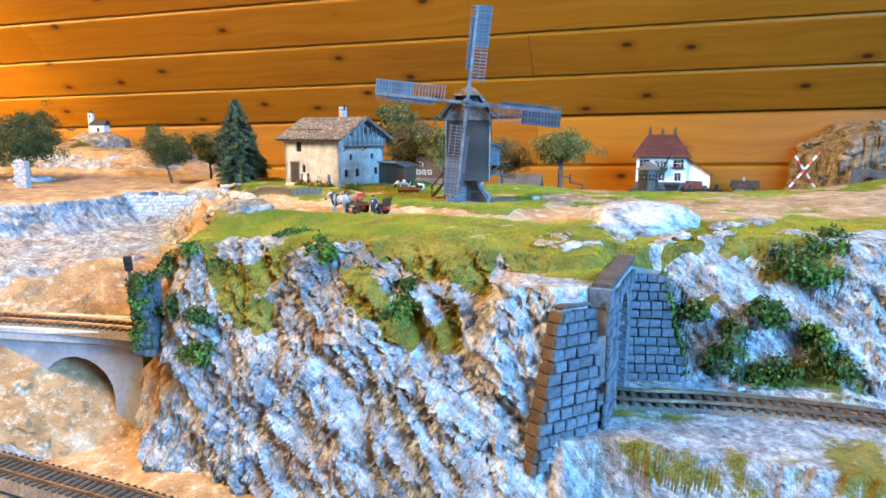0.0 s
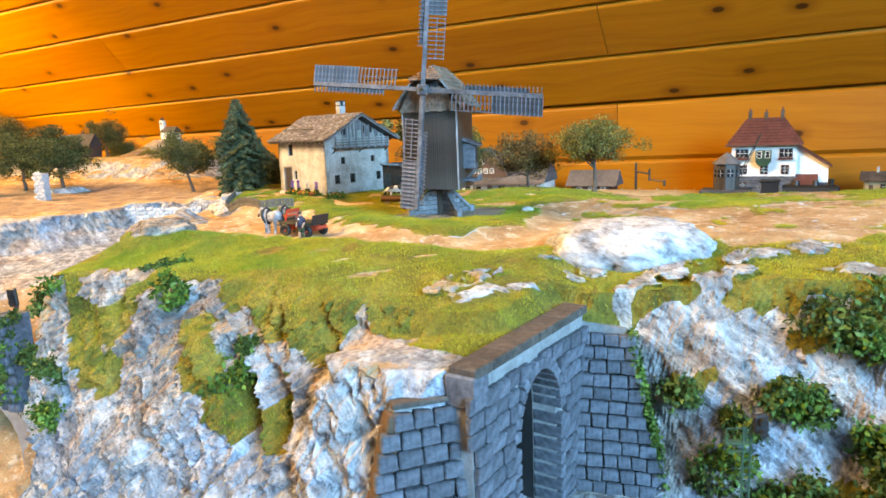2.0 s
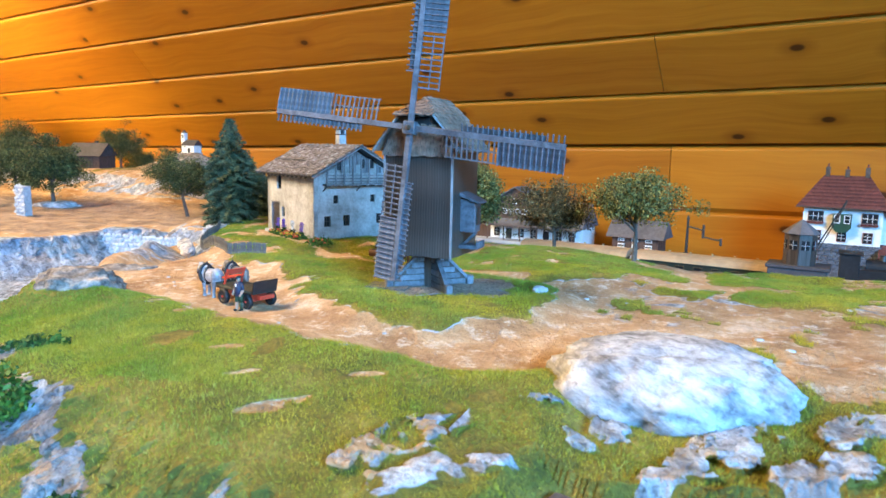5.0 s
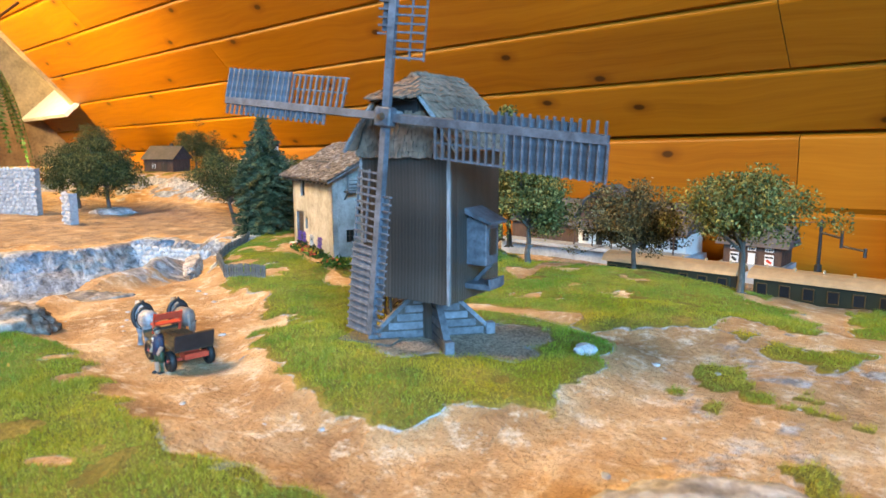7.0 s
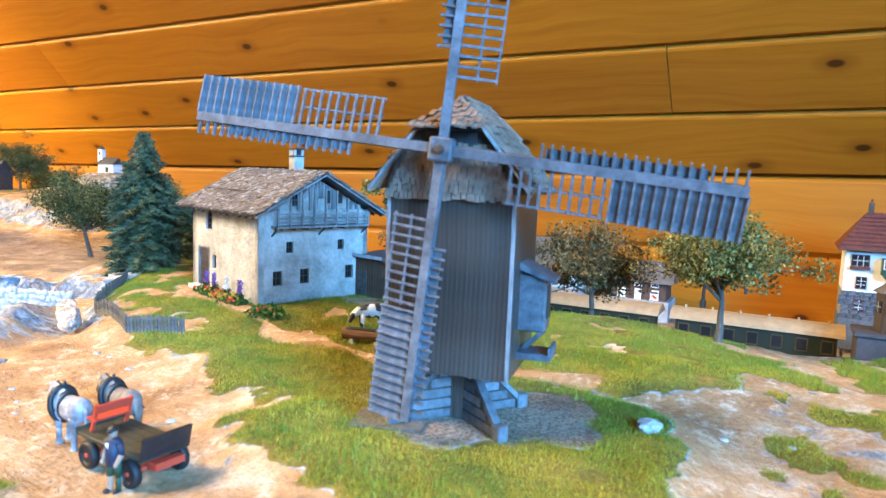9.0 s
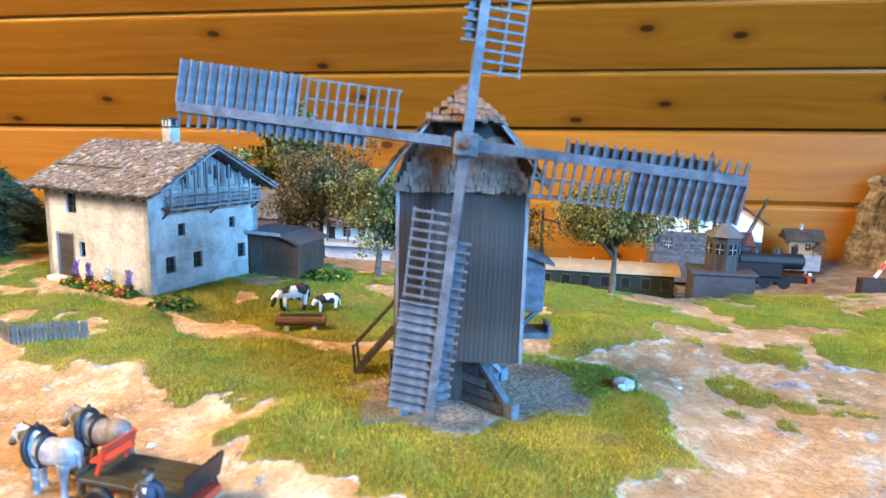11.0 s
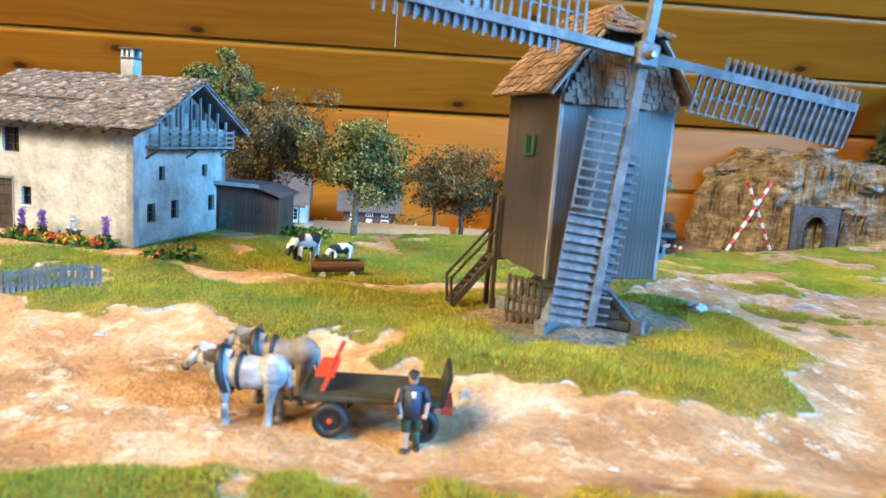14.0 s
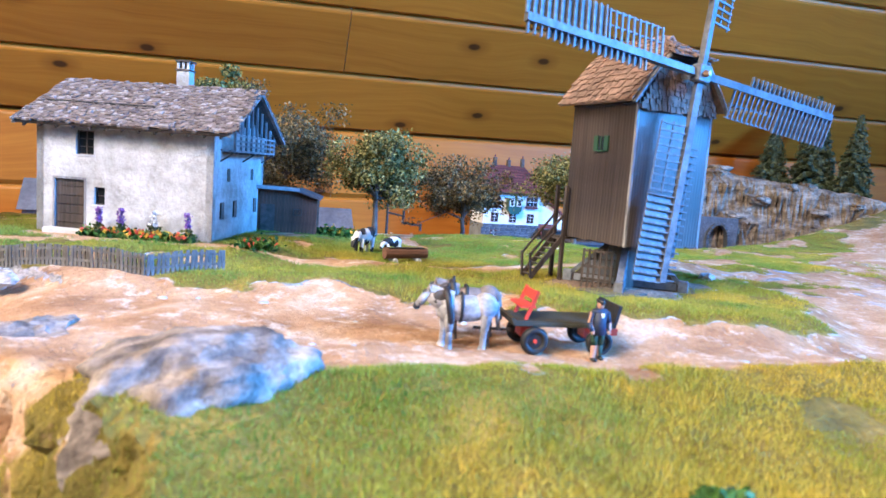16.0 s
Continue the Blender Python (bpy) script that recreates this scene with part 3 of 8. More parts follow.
    earthy = smooth(1.1, 0.7, np.hypot((X + 0.212) / 0.024, (Y - 0.622) / 0.026) + n)
    col[..., 1] = np.maximum(col[..., 1], earthy)
    # where the bluff's painted shade lies: upper west side of the cliff
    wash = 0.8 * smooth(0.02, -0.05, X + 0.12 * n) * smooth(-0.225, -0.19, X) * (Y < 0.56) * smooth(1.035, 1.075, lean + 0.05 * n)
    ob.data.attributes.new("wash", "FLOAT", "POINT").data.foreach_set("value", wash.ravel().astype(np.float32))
    at = ob.data.color_attributes.new("cover", "FLOAT_COLOR", "POINT")
    at.data.foreach_set("color", col.reshape(-1).astype(np.float32))
    tagged(ob, "sculpted plaster hill with turf, sandy road and pale rock cliffs", "ground", kind="structure")
    return X2, Y2, Z2, turf, sand, cliff


GX, GY, GZ, TURF, SAND, CLIFF = build_ground()

# ---- the attic room ----
RO = Vector((0, 1.45, 1.25))
ra, rb, rc = radians(16), radians(42.5), radians(1.4)
RN = Vector((math.sin(ra) * math.cos(rb), math.cos(ra) * math.cos(rb), math.sin(rb)))
RU0 = Vector((math.cos(ra), -math.sin(ra), 0))
RV0 = RN.cross(RU0)
RV0 = RV0 if RV0.z > 0 else -RV0
RU = RU0 * math.cos(rc) + RV0 * math.sin(rc)
RV = RV0 * math.cos(rc) - RU0 * math.sin(rc)
ROOF = Matrix.Translation(RO) @ Matrix((RU, RV, RU.cross(RV))).transposed().to_4x4()   # local z points into the room
GROOVE, BOARD = 0.026, 0.1015


def board_mesh(name, length, width):
    """A matchboard along x with a rounded upper arris and a V joint, face towards +z."""
    h = width / 2
    prof = [(-h, -0.012), (-h, -0.005), (-h + 0.0012, -0.0042), (-h + 0.006, 0), (h - 0.007, 0), (h - 0.004, -0.0009), (h - 0.0015, -0.0038), (h - 0.0015, -0.0065), (h, -0.007), (h, -0.012)]
    bm = bmesh.new()
    a = [bm.verts.new((-length / 2, y, z)) for y, z in prof]
    b = [bm.verts.new((length / 2, y, z)) for y, z in prof]
    for i in range(len(prof) - 1):
        bm.faces.new((a[i], b[i], b[i + 1], a[i + 1]))
    bm.faces.new(a[::-1])
    bm.faces.new(b)
    bmesh.ops.recalc_face_normals(bm, faces=bm.faces)
    me = bpy.data.meshes.new(name)
    bm.to_mesh(me)
    bm.free()
    me.materials.append(M_PINE)
    return me


def build_roof():
    roof = thing("wall_north", ROOF, "sloping attic lining of honey-varnished knotty pine boards", "wall", kind="structure")
    rnd = random.Random(4)
    for row in range(-1, 17):
        v = GROOVE + (row + 0.5) * BOARD
        cuts = {0: 0.194, -1: 1.31, 1: -0.94, 2: 1.05}.get(row, rnd.uniform(-1.6, 1.6))
        ends = [-2.75, cuts, 2.45]
        for u0, u1 in zip(ends, ends[1:]):
            segs = [(u0, u1)]
            if 1 <= row <= 7:   # the skylight cuts the boards
                segs = [(a, b) for a, b in ((u0, min(u1, -2.62)), (max(u0, -1.905), u1)) if b - a > 0.01]
            for a, b in segs:
                o = new("board", board_mesh("board", b - a - 0.0012, BOARD))
                o.parent = roof
                o.location = ((a + b) / 2, v, 0)
    return roof


build_roof()
KNEE_TOP = ROOF @ Vector((0, GROOVE - BOARD, 0))


def build_knee():
    d = RU.copy()
    up = (Vector((0, 0, 1)) - d * d.z).normalized()
    m = Matrix.Translation(KNEE_TOP) @ Matrix((d, up, d.cross(up))).transposed().to_4x4()
    knee = thing("wall_knee", m, "upright knee wall of orange-brown varnished pine boards", "wall", kind="structure")
    rnd = random.Random(9)
    for row in range(0, 8):
        v = -(row + 0.5) * BOARD
        for a, b in ((-2.75, 0.19 if row == 0 else rnd.uniform(-1, 1)), (0, 2.45)):
            a = a if a else prev
            prev = b
            o = new("board", board_mesh("board", b - a - 0.0012, BOARD))
            o.parent = knee
            o.location = ((a + b) / 2, v, 0)


build_knee()
seam = part("trim", B(5.2, 0.06, 0.02, -0.15, GROOVE - BOARD, -0.024), M_PINE)
seam.matrix_world = ROOF
tagged(seam, "dark pine batten behind the joint of slope and knee wall", "trim", kind="structure")


def slab(name, sx, sy, sz, m, material, label, category):
    o = part(name, B(sx, sy, sz), material)
    o.matrix_world = m
    return tagged(o, label, category, kind="structure")


M_FLOOR = simple("grey_floor", (0.30, 0.27, 0.24), 0.6, 0.2, 30)
M_PINEWALL = simple("pine_lining", (0.42, 0.30, 0.18), 0.45, 0.2, 20, stretch=(0.2, 6, 6))
YAW = math.degrees(math.atan2(RU.y, RU.x))
HZ = Matrix.Translation((0, 0, 0)) @ pose(0, 0, 0, 0, 0, YAW)
slab("layout_table", 3.06, 1.72, 0.86, pose(-0.05, 0.68, 0.43), M_PINEWALL, "plain boarded table carrying the layout", "table")
slab("floor", 5.6, 5.2, 0.05, HZ @ pose(0, -0.9, -0.025), M_FLOOR, "plain grey floor of the attic room", "floor")
slab("wall_east", 0.06, 5.2, 2.9, HZ @ pose(2.45, -0.9, 1.42), M_PINEWALL, "pine-lined gable wall", "wall")
slab("wall_west", 0.06, 5.2, 2.9, HZ @ pose(-2.75, -0.9, 1.42), M_PINEWALL, "pine-lined gable wall", "wall")
slab("wall_south", 5.6, 0.06, 2.9, HZ @ pose(0, -3.0, 1.42), M_PINEWALL, "pine-lined wall behind the viewer", "wall")
slab("ceiling", 5.6, 4.6, 0.06, HZ @ pose(0, -1.4, 2.62), M_PINEWALL, "flat pine ceiling", "ceiling")

# ---- more materials ----
M_BLOCK = simple("grey_stone_blocks", (0.115, 0.132, 0.165), 0.9, 0.4, 420, dark=0.4, random_tint=0.4)
M_RUSTSTONE = simple("rust_brown_stone", (0.11, 0.066, 0.042), 0.9, 0.35, 300, dark=0.4, random_tint=0.35)
M_COPING = simple("brown_coping_stone", (0.115, 0.088, 0.075), 0.9, 0.4, 300, dark=0.45, random_tint=0.35)
M_MORTAR = simple("pale_mortar", (0.24, 0.25, 0.26), 0.95, 0.2, 400)
M_WHITESTONE = simple("white_rubble_stone", (0.58, 0.60, 0.63), 0.9, 0.2, 300, dark=0.3, random_tint=0.3)
M_GREEN = simple("dark_green_paint", (0.03, 0.085, 0.05), 0.4, 0.15, 200)
M_COACH = simple("blackish_green_coach_paint", (0.014, 0.026, 0.018), 0.5, 0.15, 200)
M_BLACK = simple("black_paint", (0.018, 0.018, 0.02), 0.45, 0.3, 300)
M_RED = simple("red_paint", (0.62, 0.06, 0.03), 0.45, 0.12, 200, dark=0.15)
M_WHITE = simple("white_paint", (0.78, 0.78, 0.76), 0.6, 0.08, 200, dark=0.15)
M_BRASSROOF = simple("bronze_carriage_roof", (0.50, 0.36, 0.22), 0.32, 0.1, 200, metal=0.25, dark=0.15)
M_BRASSTRIM = simple("dull_brass_trim", (0.12, 0.08, 0.035), 0.45, 0.2, 300, metal=0.3)
M_RAIL = simple("rusty_rail_steel", (0.24, 0.15, 0.10), 0.35, 0.3, 300, metal=0.7)
M_SLEEPER = simple("brown_sleepers", (0.075, 0.055, 0.045), 0.85, 0.35, 300, random_tint=0.4)
M_BALLAST = simple("grey_brown_ballast", (0.17, 0.135, 0.11), 0.95, 0.5, 600, dark=0.3, bumpd=0.0015)
M_CONCRETE = simple("pale_bridge_concrete", (0.36, 0.39, 0.43), 0.9, 0.15, 200, dark=0.3)
M_BARK = simple("grey_bark", (0.11, 0.095, 0.08), 0.9, 0.4, 500, stretch=(3, 3, 0.6))
M_REDROOF = simple("dark_red_roof_tiles", (0.13, 0.034, 0.027), 0.75, 0.3, 260, dark=0.35)
M_SLATE = simple("slate_grey_roof", (0.125, 0.115, 0.12), 0.75, 0.2, 200)
M_DARKSLATE = simple("dark_slate_roof", (0.055, 0.05, 0.055), 0.7, 0.25, 200)
M_BROWNWALL = simple("dark_brown_boarding", (0.10, 0.055, 0.042), 0.8, 0.3, 300, stretch=(6, 6, 1))
M_SHEDWOOD = simple("brown_shed_planks", (0.15, 0.074, 0.045), 0.8, 0.4, 300, stretch=(5, 5, 0.6), dark=0.4, random_tint=0.25)
M_GLASS = simple("dark_window_glass", (0.02, 0.025, 0.03), 0.12, 0.2, 100, bumpd=0)
M_OLIVE = simple("dark_olive_deck", (0.045, 0.045, 0.03), 0.6, 0.25, 300)
M_TYRE = simple("black_rubber", (0.012, 0.012, 0.013), 0.6, 0.2, 300)
M_HORSE = simple("dapple_white_horse", (0.43, 0.42, 0.44), 0.6, 0.45, 420, dark=0.65)
M_MANE = simple("dark_grey_mane", (0.055, 0.05, 0.053), 0.7, 0.3, 500)
M_HARNESS = simple("black_leather", (0.02, 0.018, 0.02), 0.5, 0.2, 500)
M_SKIN = simple("figure_flesh_paint", (0.52, 0.30, 0.20), 0.6, 0.1, 500)
M_NAVY = simple("navy_coat_paint", (0.022, 0.035, 0.075), 0.6, 0.2, 500)
M_TROUSER = simple("green_trouser_paint", (0.025, 0.065, 0.032), 0.6, 0.2, 500)
M_LOG = simple("brown_log", (0.16, 0.075, 0.04), 0.8, 0.4, 400, stretch=(0.4, 3, 3))


def cow_mat():
    m, nt, b = mat("black_white_cow", 0.6)
    c = ramp(nt, noise_tex(nt, coords(nt), 150, 1), [(0.43, (0.70, 0.68, 0.64)), (0.46, (0.015, 0.015, 0.017))])
    nt.links.new(c, b.inputs["Base Color"])
    return m


M_COW = cow_mat()


def leaf_mat(name, lo, mid, hi):
    m, nt, b = mat(name, 0.6)
    g = nt.nodes.new("ShaderNodeNewGeometry")
    c = ramp(nt, g.outputs["Random Per Island"], [(0.0, lo), (0.55, mid), (0.93, hi)])
    n = noise_tex(nt, coords(nt), 45, 3)
    c = mixc(nt, 1.0, c, ramp(nt, n, [(0.35, (0.55, 0.55, 0.5)), (0.65, (1.1, 1.1, 1.1))]), "MULTIPLY")
    nt.links.new(c, b.inputs["Base Color"])
    b.inputs["Specular IOR Level"].default_value = 0.25
    return m


M_LEAF = leaf_mat("apple_tree_leaves", (0.05, 0.058, 0.014), (0.155, 0.155, 0.042), (0.36, 0.32, 0.11))
M_LEAFDARK = leaf_mat("dark_tree_leaves", (0.026, 0.036, 0.012), (0.068, 0.086, 0.026), (0.18, 0.19, 0.07))
M_LEAFBROWN = leaf_mat("olive_brown_tree_leaves", (0.045, 0.035, 0.014), (0.12, 0.09, 0.035), (0.30, 0.21, 0.09))
M_NEEDLE = leaf_mat("fir_needles", (0.030, 0.042, 0.020), (0.070, 0.090, 0.042), (0.15, 0.17, 0.085))
M_BUSH = leaf_mat("bright_bush_leaves", (0.025, 0.07, 0.012), (0.06, 0.15, 0.02), (0.14, 0.26, 0.05))
M_LEAFGREEN = leaf_mat("deep_green_bush_leaves", (0.022, 0.045, 0.010), (0.055, 0.105, 0.022), (0.12, 0.19, 0.045))
M_FERN = leaf_mat("fern_fronds", (0.05, 0.16, 0.03), (0.10, 0.30, 0.06), (0.30, 0.50, 0.22))


def grass_mat():
    m, nt, b = mat("static_grass_fibres", 0.7)
    g = nt.nodes.new("ShaderNodeNewGeometry")
    c = ramp(nt, g.outputs["Random Per Island"], [(0.0, (0.20, 0.20, 0.03)), (0.5, (0.31, 0.30, 0.048)), (0.85, (0.44, 0.41, 0.09)), (1.0, (0.58, 0.53, 0.20))])
    v = coords(nt)
    n = noise_tex(nt, v, 26, 4)
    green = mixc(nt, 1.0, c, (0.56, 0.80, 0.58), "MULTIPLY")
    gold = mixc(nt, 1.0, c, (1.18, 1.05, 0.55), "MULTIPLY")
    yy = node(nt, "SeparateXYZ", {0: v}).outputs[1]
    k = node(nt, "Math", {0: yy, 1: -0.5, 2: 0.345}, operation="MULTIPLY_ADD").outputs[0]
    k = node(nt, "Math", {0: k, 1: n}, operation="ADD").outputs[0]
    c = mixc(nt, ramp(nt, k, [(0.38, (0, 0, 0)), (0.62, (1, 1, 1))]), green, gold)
    dry = ramp(nt, noise_tex(nt, v, 11, 5, 0.65), [(0.51, (0, 0, 0)), (0.68, (0.75, 0.75, 0.75))])
    c = mixc(nt, dry, c, mixc(nt, 1.0, c, (1.40, 1.0, 0.50), "MULTIPLY"))
    lush = ramp(nt, noise_tex(nt, v, 17, 5, 0.7), [(0.50, (0, 0, 0)), (0.62, (0.8, 0.8, 0.8))])
    c = mixc(nt, lush, c, mixc(nt, 1.0, c, (0.62, 0.85, 0.60), "MULTIPLY"))
    bleached = ramp(nt, noise_tex(nt, v, 62, 4, 0.7), [(0.58, (0, 0, 0)), (0.70, (0.8, 0.8, 0.8))])
    c = mixc(nt, bleached, c, mixc(nt, 1.0, c, (1.45, 1.35, 1.6), "MULTIPLY"))
    nt.links.new(c, b.inputs["Base Color"])
    b.inputs["Specular IOR Level"].default_value = 0.2
    return m


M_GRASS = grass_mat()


def rock_mat(name, tints, stretch=(40, 90, 90), turn=(35, 20)):
    m, nt, b = mat(name, 0.92)
    v = coords(nt)
    sv = node(nt, "Mapping", {"Vector": coords(nt, rot=(0, radians(turn[0]), radians(turn[1]))), "Scale": stretch}).outputs[0]
    st = noise_tex(nt, sv, 1.0, 7, 0.7)
    c = ramp(nt, st, tints)
    n2 = noise_tex(nt, v, 160, 5, 0.7)
    c = mixc(nt, 1.0, c, ramp(nt, n2, [(0.3, (0.4, 0.38, 0.36)), (0.5, (1, 1, 1))]), "MULTIPLY")
    nt.links.new(c, b.inputs["Base Color"])
    bump(nt, b, n2, 0.8, 0.002)
    return m


M_ROCK = rock_mat("pale_grey_rock", [(0.33, (0.13, 0.125, 0.13)), (0.44, (0.30, 0.295, 0.31)), (0.54, (0.48, 0.48, 0.50)), (0.68, (0.66, 0.67, 0.69))], (34, 70, 110), (-25, 15))
M_GREYROCK = rock_mat("dark_grey_rock", [(0.34, (0.06, 0.05, 0.045)), (0.45, (0.17, 0.14, 0.12)), (0.54, (0.29, 0.245, 0.21)), (0.68, (0.52, 0.45, 0.39))], (60, 110, 110))
M_BROWNROCK = rock_mat("brown_rock", [(0.32, (0.075, 0.06, 0.045)), (0.45, (0.17, 0.13, 0.095)), (0.56, (0.29, 0.232, 0.17)), (0.70, (0.47, 0.41, 0.335))], (40, 40, 95), (8, 0))


def mesh_of(bm, name, material):
    me = bpy.data.meshes.new(name)
    bm.to_mesh(me)
    bm.free()
    me.materials.append(material)
    return me


def piece(name, me, parent, m):
    o = new(name, me)
    o.parent = parent
    o.matrix_basis = m
    return o


def tri_cloud(name, V, material, parent=None, per=3, smooth_shade=False):
    """Loose little faces: V has shape (count, per, 3)."""
    n = len(V)
    me = bpy.data.meshes.new(name)
    me.vertices.add(n * per)
    me.vertices.foreach_set("co", V.reshape(-1).astype(np.float32))
    me.loops.add(n * per)
    me.loops.foreach_set("vertex_index", np.arange(n * per, dtype=np.int32))
    me.polygons.add(n)
    me.polygons.foreach_set("loop_start", np.arange(0, n * per, per, dtype=np.int32))
    me.update(calc_edges=True)
    me.materials.append(material)
    o = new(name, me)
    if parent is not None:
        o.parent = parent
    return o


def leaves(rng, centres, size, flat=0.0):
    """A bent diamond of four corners at each centre."""
    n = len(centres)
    a = rng.normal(size=(n, 3))
    a /= np.linalg.norm(a, axis=1)[:, None]
    b = np.cross(a, rng.normal(size=(n, 3)))
    b /= np.linalg.norm(b, axis=1)[:, None]
    s = size * rng.uniform(0.6, 1.4, (n, 1))
    return np.stack([centres - a * s, centres + b * s * 0.55, centres + a * s, centres - b * s * 0.55], 1)


# ---- the windmill ----
MILL = pose(0.0265, 0.6915, 1.1005, 0, 0, -6)
PLANK_T = 0.0009


def planks(parent, material, name, m, width, height, count, seed, cut=None):
    """Upright boards side by side on the plane x, z of m, facing -y."""
    r = random.Random(seed)
    w = width / count
    for i in range(count):
        h = height * r.uniform(0.988, 1.0)
        me = mesh_of(B(w * 0.999, PLANK_T * r.uniform(0.97, 1.05), h, 0, 0, h / 2), name, material)
        piece(name, me, parent, m @ pose(-width / 2 + w * (i + 0.5), 0, height - h))


def shingle_field(rng, width, rows, row_h, taper0=1.0, taper1=1.0, w=0.0021, lift=0.0006):
    """Shingles in the plane x, z facing -y, starting at z = 0 and overlapping upwards."""
    bm = bmesh.new()
    for k in range(rows):
        wid = width * (taper0 + (taper1 - taper0) * k / max(rows - 1, 1))
        n = max(1, int(wid / w))
        for i in range(n):
            x = -wid / 2 + (i + 0.5) * wid / n
            dz = rng.uniform(-0.0005, 0.0005)
            box(bm, wid / n * 0.9, 0.0006, row_h * 1.35, x + rng.uniform(-0.0002, 0.0002), -lift * rng.uniform(0.5, 1.6), k * row_h + row_h * 0.6 + dz,
                pose(0, 0, 0, -9 + rng.uniform(-3, 3), 0, rng.uniform(-3, 3)))
    return bm


def build_sail(mill, centre, k):
    a = -6 + 90 * k
    sail = part("sail", beam(bmesh.new(), (0, 0, 0.003), (0, 0, 0.089), 0.0030, 0.0026, (0, 1, 0)), M_SAIL, mill)
    sail.matrix_basis = Matrix.Translation(centre) @ pose(0, 0, 0, 0, -a, 0) @ pose(0, 0, 0, 0, 0, 10)
    # narrow leading side
    n = 20
    me = mesh_of(B(0.0046, 0.0012, 0.0007, -0.0036, 0, 0), "rung", M_SAIL)
    for i in range(n):
        piece("rung", me, sail, pose(0, 0, 0.031 + i * 0.003))
    part("leading_board", B(0.0030, 0.0004, 0.046, -0.0030, 0.0008, 0.055), M_SAIL, sail)
    # wide side: open lattice inside, shuttered outside
    me = mesh_of(B(0.0128, 0.0009, 0.0008, 0.0077, 0, 0), "slat", M_SAIL)
    for i in range(10):
        piece("slat", me, sail, pose(0, 0, 0.0225 + i * 0.0031))
    for x in (0.0078, 0.0137):
        part("batten", B(0.0007, 0.0007, 0.030, x, 0.0004, 0.0365), M_SAIL, sail)
    me = mesh_of(B(0.0130, 0.0005, 0.0031, 0.0079, 0.0002, 0, pose(0, 0, 0, 12, 0, 0)), "shutter", M_SAIL)
    for i in range(12):
        piece("shutter", me, sail, pose(0, 0, 0.0542 + i * 0.00305))
    me = mesh_of(B(0.0134, 0.0011, 0.0006, 0.0079, -0.0005, 0), "rib", M_SAIL)
    for i in range(13):
        piece("rib", me, sail, pose(0, 0, 0.0527 + i * 0.00305))


